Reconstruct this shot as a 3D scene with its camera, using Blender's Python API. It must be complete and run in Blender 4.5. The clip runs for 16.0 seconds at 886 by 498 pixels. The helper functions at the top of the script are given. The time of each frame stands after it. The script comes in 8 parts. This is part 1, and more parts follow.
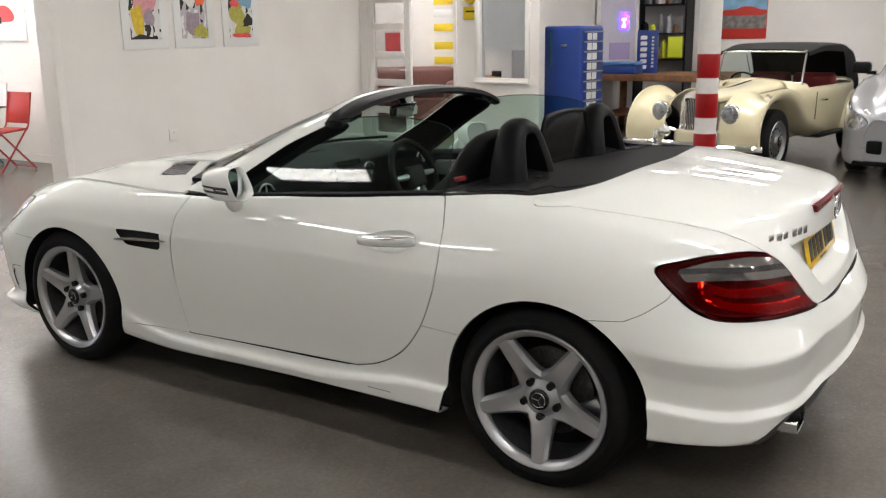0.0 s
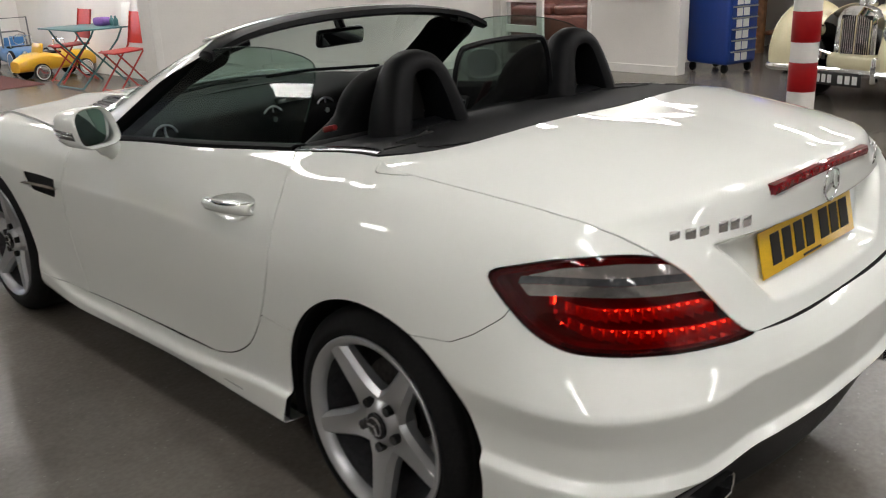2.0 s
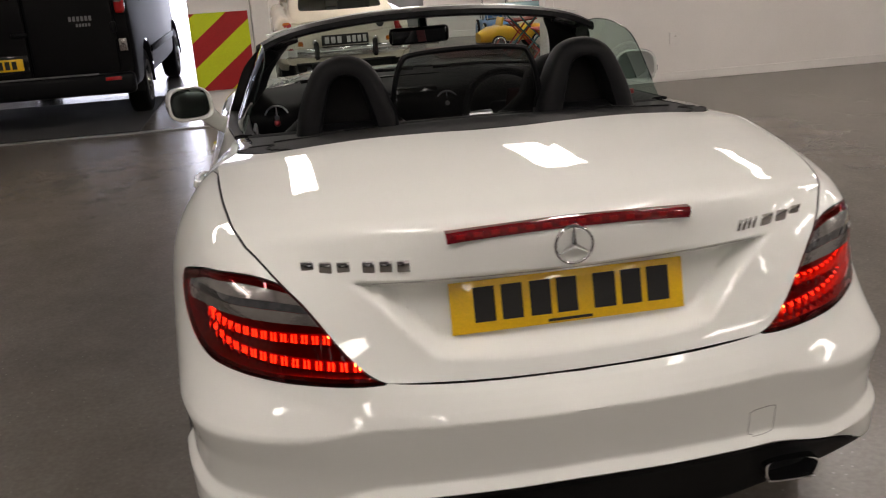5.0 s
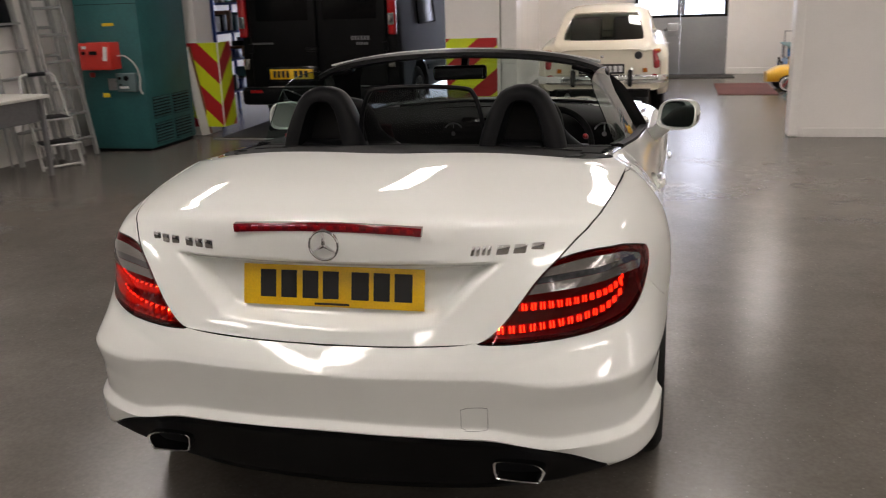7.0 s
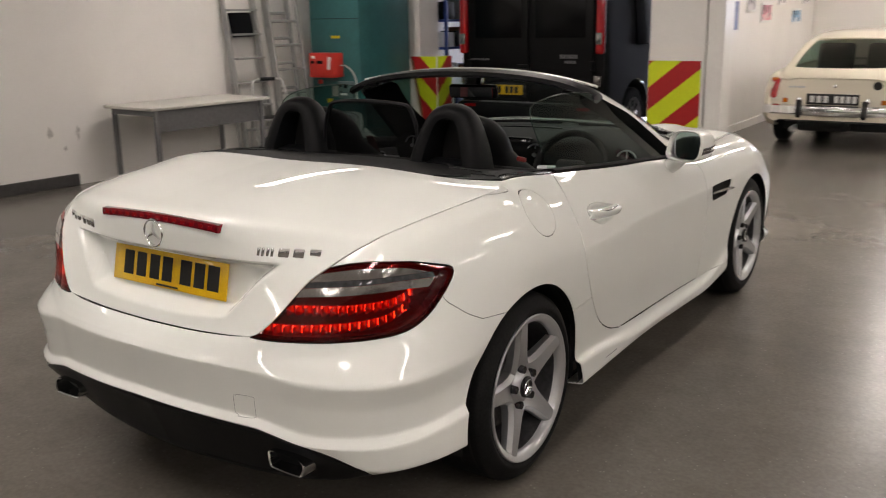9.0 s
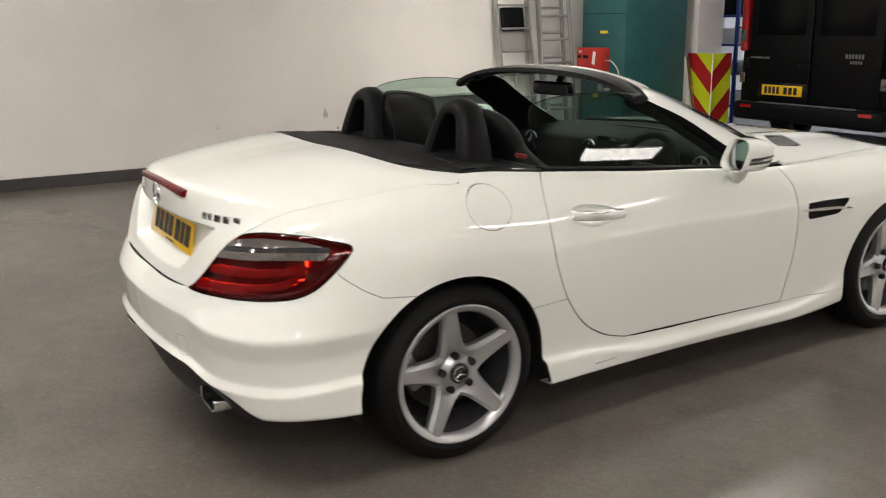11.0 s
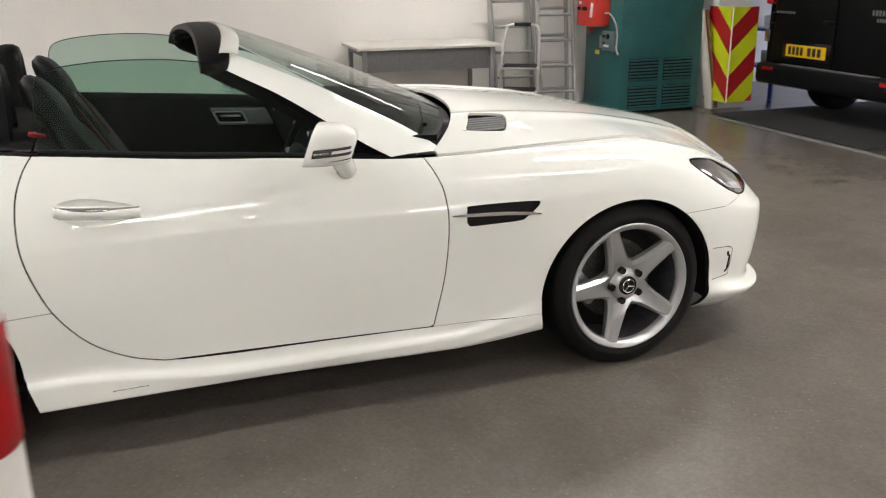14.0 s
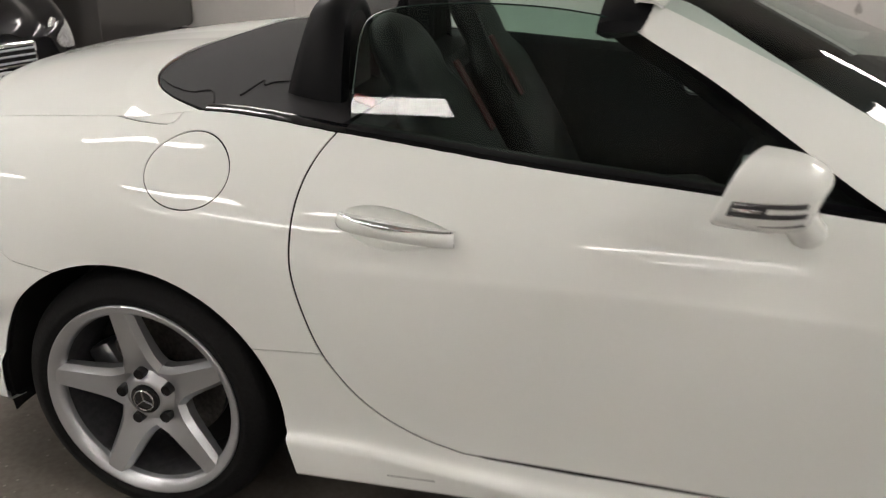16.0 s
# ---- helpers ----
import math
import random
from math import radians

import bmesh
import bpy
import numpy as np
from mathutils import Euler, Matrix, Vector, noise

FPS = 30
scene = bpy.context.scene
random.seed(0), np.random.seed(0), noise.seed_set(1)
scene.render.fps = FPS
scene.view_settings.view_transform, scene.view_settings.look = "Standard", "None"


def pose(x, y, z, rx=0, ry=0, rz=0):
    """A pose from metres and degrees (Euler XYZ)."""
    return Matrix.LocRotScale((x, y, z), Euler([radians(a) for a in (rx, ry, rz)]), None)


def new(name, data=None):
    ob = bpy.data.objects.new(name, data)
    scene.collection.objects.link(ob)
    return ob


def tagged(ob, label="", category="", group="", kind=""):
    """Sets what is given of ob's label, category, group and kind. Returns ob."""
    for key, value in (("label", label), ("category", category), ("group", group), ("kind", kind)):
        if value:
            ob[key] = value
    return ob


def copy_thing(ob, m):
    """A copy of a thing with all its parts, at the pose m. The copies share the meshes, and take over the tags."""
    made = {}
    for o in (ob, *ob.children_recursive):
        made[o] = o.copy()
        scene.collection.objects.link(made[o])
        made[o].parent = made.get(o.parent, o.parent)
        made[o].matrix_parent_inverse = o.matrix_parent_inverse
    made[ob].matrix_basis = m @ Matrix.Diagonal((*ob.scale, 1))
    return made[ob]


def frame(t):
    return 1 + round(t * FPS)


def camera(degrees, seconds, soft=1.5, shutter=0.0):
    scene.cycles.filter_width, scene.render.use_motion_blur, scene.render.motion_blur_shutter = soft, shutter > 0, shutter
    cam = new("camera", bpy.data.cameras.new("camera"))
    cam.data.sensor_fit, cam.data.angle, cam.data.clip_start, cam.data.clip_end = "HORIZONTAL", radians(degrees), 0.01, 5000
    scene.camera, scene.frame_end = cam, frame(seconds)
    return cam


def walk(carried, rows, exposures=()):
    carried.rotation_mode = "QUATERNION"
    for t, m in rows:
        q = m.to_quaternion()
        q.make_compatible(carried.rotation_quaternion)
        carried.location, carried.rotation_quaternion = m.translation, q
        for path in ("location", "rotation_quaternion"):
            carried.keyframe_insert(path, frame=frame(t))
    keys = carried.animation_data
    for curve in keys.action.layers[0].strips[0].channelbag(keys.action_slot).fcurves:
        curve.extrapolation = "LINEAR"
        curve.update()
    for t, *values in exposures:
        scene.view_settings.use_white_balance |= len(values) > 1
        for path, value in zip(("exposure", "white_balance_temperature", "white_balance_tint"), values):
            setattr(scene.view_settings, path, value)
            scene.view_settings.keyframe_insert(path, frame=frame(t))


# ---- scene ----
cam = camera(52.29, 16.0, soft=1.1, shutter=0.4)
# seconds, place, heading, tilt, lean
PATH = [
    (0.0, -3.404, -1.225, 1.514, -57.84, -13.64, -0.90),
    (0.5, -3.123, -1.410, 1.500, -54.00, -15.64, -2.31),
    (1.0, -2.792, -1.494, 1.505, -48.87, -17.80, -3.15),
    (1.5, -2.471, -1.575, 1.467, -45.85, -18.12, -2.67),
    (2.0, -2.164, -1.585, 1.461, -44.45, -18.43, -2.18),
    (2.5, -1.866, -1.511, 1.486, -42.36, -17.84, -1.11),
    (3.0, -1.579, -1.602, 1.436, -37.27, -21.77, -0.83),
    (3.5, -1.293, -1.703, 1.453, -32.65, -26.30, -1.60),
    (4.0, -1.021, -1.854, 1.478, -25.81, -27.06, -1.14),
    (4.5, -0.804, -2.188, 1.492, -17.87, -22.68, -1.97),
    (5.0, -0.547, -2.437, 1.481, -9.11, -18.46, -3.64),
    (5.2, -0.471, -2.478, 1.489, -9.89, -18.80, -2.02),
    (7.3, 1.079, -2.908, 1.520, 17.20, -15.59, -2.41),
    (7.5, 1.212, -2.881, 1.508, 18.66, -15.52, -2.63),
    (8.0, 1.531, -2.735, 1.491, 21.63, -15.40, -1.82),
    (8.5, 1.873, -2.585, 1.479, 28.66, -14.11, -1.57),
    (9.0, 2.207, -2.424, 1.494, 34.38, -14.40, -1.03),
    (9.2, 2.330, -2.338, 1.486, 38.09, -14.38, -1.69),
    (11.3, 3.435, -1.355, 1.490, 58.92, -14.73, -0.77),
    (11.5, 3.525, -1.210, 1.511, 58.35, -15.19, -1.31),
    (12.0, 3.579, -0.850, 1.490, 63.05, -15.39, -1.11),
    (12.5, 3.631, -0.519, 1.505, 72.39, -15.27, -2.06),
    (13.0, 3.717, -0.111, 1.513, 73.16, -15.96, -0.10),
    (13.5, 3.682, 0.297, 1.483, 67.85, -17.21, 0.93),
    (14.0, 3.614, 0.672, 1.475, 69.60, -17.54, -0.53),
    (14.5, 3.520, 0.953, 1.488, 78.14, -18.58, -1.07),
    (15.0, 3.232, 1.112, 1.460, 85.72, -19.83, -0.60),
    (15.5, 2.870, 1.162, 1.435, 98.00, -20.54, -1.79),
    (16.0, 2.451, 1.136, 1.418, 104.85, -21.85, -0.13),
]
walk(cam, [(t, pose(x, y, z, 90 + tilt, 0, head) @ pose(0, 0, 0, 0, 0, lean)) for t, x, y, z, head, tilt, lean in PATH],
     exposures=[(0.0, 0.36, 6450, 11), (1.0, 0.20, 6450, 11), (1.5, 0.04, 6450, 11), (2.0, 0.08, 6450, 10), (2.5, 0.02, 6450, 10), (3.0, -0.03, 6500, 10), (3.5, 0.04, 6600, 10), (4.0, -0.05, 6600, 11), (4.5, -0.24, 6950, 17), (5.0, -0.30, 7000, 17), (7.5, -0.20, 6850, 16), (9.0, -0.04, 6950, 15), (11.5, 0.40, 6700, 10), (12.0, 0.33, 6650, 14), (12.5, 0.36, 6700, 14), (13.0, 0.42, 6700, 14), (13.5, 0.52, 6700, 14), (14.0, 0.62, 6600, 11), (14.5, 0.62, 6600, 11), (15.5, 0.20, 6650, 12), (16.0, 0.15, 6650, 12)])

# ---- light ----
world = bpy.data.worlds.new("sky")
scene.world = world
world.use_nodes = True
sky = world.node_tree.nodes.new("ShaderNodeTexSky")
sky.sky_type, sky.sun_disc, sky.sun_elevation, sky.sun_rotation = "NISHITA", False, radians(35), radians(40)
world.node_tree.links.new(sky.outputs[0], world.node_tree.nodes["Background"].inputs[0])
world.node_tree.nodes["Background"].inputs[1].default_value = 0.12
LAMP_GLOW = 23.5
# ceiling lamps: place on the ceiling and turn
# the second list is unseen, added to brighten the far rooms and east wall
LAMPS = [(x, y, 0) for x in (-3.85, -1.1, 1.35, 3.97, 6.6) for y in (-6.9, -1.55, 3.9)] + \
    [(6.6, 1.2, 0), (9.6, 1.6, 0), (8.6, -3.2, 0), (8.8, 6.6, 0), (9.4, 8.0, 0), (0.9, 8.6, 0), (2.5, 8.6, 0), (2.4, 10.6, 0), (0.6, 11.6, 0)]

# ---- materials ----
def material(name, color, rough=0.5, metal=0.0, grain=0.0, scale=30.0, bump=0.0, coat=0.0, coat_rough=0.03, spec=0.5, stain=0.0, stain_scale=2.0, emit=None, glow=0.0, rough_var=0.0):
    """A surface with fine grain, broad stains and relief, in metres of the object's own space."""
    m = bpy.data.materials.new(name)
    m.use_nodes = True
    t = m.node_tree
    b = t.nodes["Principled BSDF"]
    b.inputs["Base Color"].default_value = (*color, 1)
    b.inputs["Roughness"].default_value, b.inputs["Metallic"].default_value = rough, metal
    b.inputs["Specular IOR Level"].default_value = spec
    b.inputs["Coat Weight"].default_value, b.inputs["Coat Roughness"].default_value = coat, coat_rough
    if emit:
        b.inputs["Emission Color"].default_value, b.inputs["Emission Strength"].default_value = (*emit, 1), glow
    if grain or bump or stain or rough_var:
        co = t.nodes.new("ShaderNodeTexCoord")
        fine = t.nodes.new("ShaderNodeTexNoise")
        fine.inputs["Scale"].default_value, fine.inputs["Detail"].default_value = scale, 6
        broad = t.nodes.new("ShaderNodeTexNoise")
        broad.inputs["Scale"].default_value, broad.inputs["Detail"].default_value = stain_scale, 5
        for n in (fine, broad):
            t.links.new(co.outputs["Object"], n.inputs["Vector"])
        def ranged(node, lo, hi):
            r = t.nodes.new("ShaderNodeMapRange")
            r.interpolation_type = "SMOOTHERSTEP"
            r.inputs[1].default_value, r.inputs[2].default_value = 0.2, 0.8
            r.inputs[3].default_value, r.inputs[4].default_value = lo, hi
            t.links.new(node.outputs[0], r.inputs[0])
            return r
        mul = t.nodes.new("ShaderNodeMath")
        mul.operation = "MULTIPLY"
        t.links.new(ranged(fine, 1 - grain, 1 + grain).outputs[0], mul.inputs[0])
        t.links.new(ranged(broad, 1 - stain, 1 + stain * 0.6).outputs[0], mul.inputs[1])
        tint = t.nodes.new("ShaderNodeMix")
        tint.data_type, tint.blend_type = "RGBA", "MULTIPLY"
        tint.inputs[0].default_value = 1
        tint.inputs[6].default_value = (*color, 1)
        t.links.new(mul.outputs[0], tint.inputs[7])
        t.links.new(tint.outputs[2], b.inputs["Base Color"])
        if rough_var:
            t.links.new(ranged(broad, rough * (1 - rough_var), min(1, rough * (1 + rough_var))).outputs[0], b.inputs["Roughness"])
        if bump:
            n = t.nodes.new("ShaderNodeBump")
            n.inputs["Strength"].default_value, n.inputs["Distance"].default_value = 0.6, bump
            t.links.new(fine.outputs[0], n.inputs["Height"])
            t.links.new(n.outputs[0], b.inputs["Normal"])
    return m


def pane_material(name, tint, rough=0.0, gloss=1.0):
    """A thin clear pane: lets light straight through, and mirrors at a slant."""
    m = bpy.data.materials.new(name)
    m.use_nodes = True
    t = m.node_tree
    t.nodes.remove(t.nodes["Principled BSDF"])
    clear, mirror, mix, fres = (t.nodes.new(k) for k in ("ShaderNodeBsdfTransparent", "ShaderNodeBsdfGlossy", "ShaderNodeMixShader", "ShaderNodeLayerWeight"))
    clear.inputs[0].default_value = (*tint, 1)
    mirror.inputs["Roughness"].default_value = rough
    fres.inputs[0].default_value = 0.5
    slant = t.nodes.new("ShaderNodeMath")
    slant.operation = "POWER"
    slant.inputs[1].default_value = 5.0
    gloss_amount = t.nodes.new("ShaderNodeMath")
    gloss_amount.operation = "MULTIPLY_ADD"
    gloss_amount.inputs[1].default_value, gloss_amount.inputs[2].default_value = 0.9 * gloss, 0.035 * gloss
    t.links.new(fres.outputs["Facing"], slant.inputs[0])
    t.links.new(slant.outputs[0], gloss_amount.inputs[0])
    t.links.new(gloss_amount.outputs[0], mix.inputs[0])
    t.links.new(clear.outputs[0], mix.inputs[1])
    t.links.new(mirror.outputs[0], mix.inputs[2])
    t.links.new(mix.outputs[0], t.nodes["Material Output"].inputs[0])
    return m


def glowing(name, color, strength):
    m = bpy.data.materials.new(name)
    m.use_nodes = True
    t = m.node_tree
    t.nodes.remove(t.nodes["Principled BSDF"])
    e = t.nodes.new("ShaderNodeEmission")
    e.inputs[0].default_value, e.inputs[1].default_value = (*color, 1), strength
    t.links.new(e.outputs[0], t.nodes["Material Output"].inputs[0])
    return m


PAINT = material("white_car_paint", (0.85, 0.868, 0.832), 0.5, coat=1.0, coat_rough=0.0, grain=0.01, scale=900, spec=0.1)
CREAM_PAINT = material("cream_car_paint", (0.80, 0.73, 0.50), 0.4, spec=0.15, coat=1.0, grain=0.02, scale=60)
OLD_WHITE = material("old_white_car_paint", (0.76, 0.70, 0.57), 0.35, coat=0.8, grain=0.02, scale=60)
SILVER_PAINT = material("silver_car_paint", (0.42, 0.43, 0.45), 0.35, metal=0.6, coat=1.0, grain=0.05, scale=500)
BLACK_PAINT = material("black_car_paint", (0.004, 0.004, 0.005), 0.3, coat=0.7, spec=0.2, grain=0.1, scale=300)
# near-black in place of shade in gaps and hollows; also undersides and seams
DARK_GAP = material("dark_gap_and_underside", (0.006, 0.006, 0.006), 0.8, grain=0.2, scale=50)
TRIM = material("black_plastic_trim", (0.0048, 0.005, 0.0058), 0.46, spec=0.13, grain=0.15, scale=400, bump=0.0004)
GLOSS_BLACK = material("gloss_black_trim", (0.006, 0.006, 0.007), 0.12, grain=0.1, scale=200)
LEATHER = material("black_leather", (0.0080, 0.0082, 0.0086), 0.50, spec=0.16, grain=0.07, scale=260, stain=0.2, stain_scale=6)
COVER = material("charcoal_cover_vinyl", (0.0105, 0.0105, 0.0118), 0.62, spec=0.22, grain=0.2, scale=350, bump=0.0006, stain=0.15, stain_scale=3)
DASH = material("dark_dashboard_vinyl", (0.004, 0.004, 0.0045), 0.58, spec=0.12, grain=0.06, scale=120, stain=0.1, stain_scale=5)
CARPET = material("black_carpet", (0.01, 0.01, 0.011), 0.95, grain=0.5, scale=250, bump=0.003)
CHROME = material("polished_chrome", (0.86, 0.87, 0.88), 0.08, metal=1.0, rough_var=0.5, stain_scale=20)
SATIN = material("satin_aluminium", (0.55, 0.56, 0.57), 0.32, metal=1.0, grain=0.05, scale=300)
ALLOY = material("silver_painted_alloy", (0.50, 0.51, 0.525), 0.32, metal=0.75, coat=0.5, coat_rough=0.08, grain=0.03, scale=500)
ALLOY_DARK = material("dark_inner_rim", (0.075, 0.075, 0.08), 0.55, metal=0.4, grain=0.2, scale=60)
RUBBER = material("black_tyre_rubber", (0.007, 0.007, 0.0073), 0.62, spec=0.18, grain=0.3, scale=120, bump=0.0012, stain=0.25, stain_scale=5)
DISC = material("worn_brake_disc", (0.10, 0.095, 0.09), 0.45, metal=0.8, grain=0.3, scale=90)
RED_LENS = material("red_lamp_lens", (0.32, 0.004, 0.008), 0.06, coat=1.0, grain=0.1, scale=150)
DARK_RED_LENS = material("dark_red_lamp_lens", (0.042, 0.002, 0.004), 0.06, coat=1.0, grain=0.1, scale=150)
BRAKE_LENS = material("brake_lamp_lens", (0.17, 0.002, 0.007), 0.07, coat=0.5, grain=0.35, scale=120)
LED_STRIP = material("lit_red_strip", (0.12, 0.004, 0.005), 0.12, emit=(1.0, 0.02, 0.04), glow=0.34, grain=0.3, scale=80)
LED_HOT = material("hot_red_led", (0.12, 0.02, 0.005), 0.12, emit=(1.0, 0.28, 0.06), glow=12.0, grain=0.3, scale=80)
LENS_RED = pane_material("clear_red_lamp_lens", (0.84, 0.05, 0.055), gloss=1.2)
RED_BOWL = material("red_lamp_bowl", (0.065, 0.002, 0.005), 0.3, coat=0.3, grain=0.3, scale=160)
RED_FIN = material("red_reflector_fin", (0.20, 0.006, 0.010), 0.25, coat=0.3, grain=0.2, scale=160)
CLEAR_LENS = material("ribbed_clear_lens", (0.25, 0.23, 0.22), 0.16, metal=0.7, coat=1.0, coat_rough=0.0, grain=0.10, scale=90, bump=0.0008)
SMOKE_LENS = material("smoked_lens", (0.05, 0.05, 0.055), 0.1, metal=0.2, coat=1.0, grain=0.3, scale=60)
PLATE_YELLOW = material("yellow_number_plate", (0.83, 0.50, 0.012), 0.35, coat=0.5, grain=0.06, scale=200)
PLATE_BLACK = material("black_plate_print", (0.01, 0.01, 0.01), 0.4, grain=0.1, scale=100)
TINTED = pane_material("green_tinted_glass", (0.57, 0.73, 0.665))
CLEAR = pane_material("clear_windscreen_glass", (0.66, 0.74, 0.71))
GLASS_EDGE = material("dark_glass_edge", (0.02, 0.035, 0.03), 0.2, grain=0.1, scale=60)
MESHED = pane_material("dark_wind_deflector_mesh", (0.20, 0.21, 0.21), 0.25)
ROOM_PANE = pane_material("clear_room_pane", (0.86, 0.87, 0.88))
MIRROR = material("mirror_glass", (0.75, 0.78, 0.8), 0.02, metal=1.0, rough_var=0.3)
BELT_RED = material("red_belt_buckle", (0.22, 0.010, 0.010), 0.4, grain=0.15, scale=200)
DEEP_RED = material("dark_red_webbing", (0.06, 0.005, 0.006), 0.7, grain=0.2, scale=200)
FIN_GREY = material("grey_moulded_plastic", (0.14, 0.14, 0.145), 0.4, grain=0.1, scale=80)
HEAD_DARK = material("dark_headlamp_glass", (0.045, 0.045, 0.05), 0.06, metal=0.2, coat=1.0, grain=0.3, scale=50)
HEAD_GLASS = material("headlamp_glass", (0.45, 0.46, 0.48), 0.08, metal=0.7, coat=1.0, grain=0.45, scale=60)

# ---- mesh helpers ----
def mesh_of(name, verts, faces, mat, smooth=True):
    me = bpy.data.meshes.new(name)
    me.from_pydata([tuple(map(float, v)) for v in verts], [], [tuple(f) for f in faces])
    me.update()
    if mat:
        me.materials.append(mat)
    if smooth:
        me.polygons.foreach_set("use_smooth", [True] * len(me.polygons))
    return me


def thing(name, label, category, group="", kind="", at=(0, 0, 0), turn=0.0):
    ob = new(name)
    ob.empty_display_size = 0.1
    ob.matrix_basis = pose(*at, 0, 0, turn)
    return tagged(ob, label, category, group, kind)


def part(name, bm, mat, parent, label="", smooth=True, sharp=35):
    """Links a bmesh (or a mesh) as one mesh object under a thing or a part."""
    if isinstance(bm, bmesh.types.BMesh):
        bmesh.ops.recalc_face_normals(bm, faces=bm.faces)
        me = bpy.data.meshes.new(name)
        if smooth:
            lim = radians(sharp)
            for f in bm.faces:
                f.smooth = True
            for e in bm.edges:
                if len(e.link_faces) == 2 and e.calc_face_angle(0) > lim:
                    e.smooth = False
        bm.to_mesh(me)
        bm.free()
        me.materials.append(mat)
    else:
        me = bm
    ob = new(name, me)
    if parent:
        ob.parent = parent
    return tagged(ob, label)


def box(bm, size, m=Matrix(), bevel=0.0, segs=2):
    """A box of that size about the origin of m, its edges rounded."""
    r = bmesh.ops.create_cube(bm, size=1.0, matrix=m @ Matrix.Diagonal((*size, 1)))
    if bevel:
        edges = list({e for v in r["verts"] for e in v.link_edges})
        bmesh.ops.bevel(bm, geom=edges, offset=bevel, segments=segs, affect="EDGES", profile=0.5)
    return bm


def boxed(size, at=(0, 0, 0), turn=(0, 0, 0), bevel=0.0, segs=2):
    return box(bmesh.new(), size, pose(*at, *turn), bevel, segs)


def cone(bm, r1, r2, depth, m=Matrix(), segs=24, caps=True):
    bmesh.ops.create_cone(bm, cap_ends=caps, segments=segs, radius1=r1, radius2=r2, depth=depth, matrix=m)
    return bm


def tube(points, radius, segs=8, close=False, bm=None):
    """A round rod along points; radius may be a list."""
    bm = bm or bmesh.new()
    P = [Vector(p) for p in points]
    n = len(P)
    rings, up = [], None
    for i, p in enumerate(P):
        a = P[(i - 1) % n] if (i or close) else P[i]
        b = P[(i + 1) % n] if (i < n - 1 or close) else P[i]
        d = (b - a).normalized()
        if up is None:
            up = Vector((0, 0, 1)) if abs(d.z) < 0.9 else Vector((1, 0, 0))
        side = d.cross(up).normalized()
        up = side.cross(d).normalized()
        r = radius[i] if isinstance(radius, (list, tuple)) else radius
        rings.append([bm.verts.new(p + r * (math.cos(k * 2 * math.pi / segs) * side + math.sin(k * 2 * math.pi / segs) * up)) for k in range(segs)])
    for i in range(n if close else n - 1):
        A, B = rings[i], rings[(i + 1) % n]
        for k in range(segs):
            bm.faces.new((A[k], A[(k + 1) % segs], B[(k + 1) % segs], B[k]))
    if not close:
        bm.faces.new(rings[0][::-1])
        bm.faces.new(rings[-1])
    return bm


def lathe(profile, segs=48, axis="X", bm=None, m=Matrix()):
    """Turns (radius, along) pairs round an axis."""
    bm = bm or bmesh.new()
    rings = []
    for r, a in profile:
        ring = []
        for k in range(segs):
            c, s = r * math.cos(k * 2 * math.pi / segs), r * math.sin(k * 2 * math.pi / segs)
            p = (a, c, s) if axis == "X" else (c, s, a)
            ring.append(bm.verts.new(m @ Vector(p)))
        rings.append(ring)
    for A, B in zip(rings, rings[1:]):
        for k in range(segs):
            bm.faces.new((A[k], A[(k + 1) % segs], B[(k + 1) % segs], B[k]))
    return bm


def extruded(outline, depth, m=Matrix(), bevel=0.0, bm=None):
    """A flat outline (x, z) pushed along y by depth, centred."""
    bm = bm or bmesh.new()
    f = [bm.verts.new(m @ Vector((x, -depth / 2, z))) for x, z in outline]
    b = [bm.verts.new(m @ Vector((x, depth / 2, z))) for x, z in outline]
    n = len(f)
    faces = [bm.faces.new(f), bm.faces.new(b[::-1])]
    faces += [bm.faces.new((f[i], b[i], b[(i + 1) % n], f[(i + 1) % n])) for i in range(n)]
    if bevel:
        edges = [e for e in {e for q in faces[:2] for e in q.edges}]
        bmesh.ops.bevel(bm, geom=edges, offset=bevel, segments=2, affect="EDGES", profile=0.5)
    return bm


def smooth_line(points, n, close=False):
    """Points along a soft curve through points (any dimension)."""
    P = np.array(points, float)
    m = len(P)
    out = []
    spans = m if close else m - 1
    for k in range(n):
        u = k * spans / (n if close else n - 1)
        i = min(int(u), spans - 1)
        f = u - i
        if close:
            p0, p1, p2, p3 = P[(i - 1) % m], P[i % m], P[(i + 1) % m], P[(i + 2) % m]
        else:
            p1, p2 = P[i], P[i + 1]
            p0 = P[i - 1] if i else 2 * p1 - p2
            p3 = P[i + 2] if i + 2 < m else 2 * p2 - p1
        out.append(0.5 * (2 * p1 + (p2 - p0) * f + (2 * p0 - 5 * p1 + 4 * p2 - p3) * f**2 + (3 * p1 - p0 - 3 * p2 + p3) * f**3))
    return np.array(out)


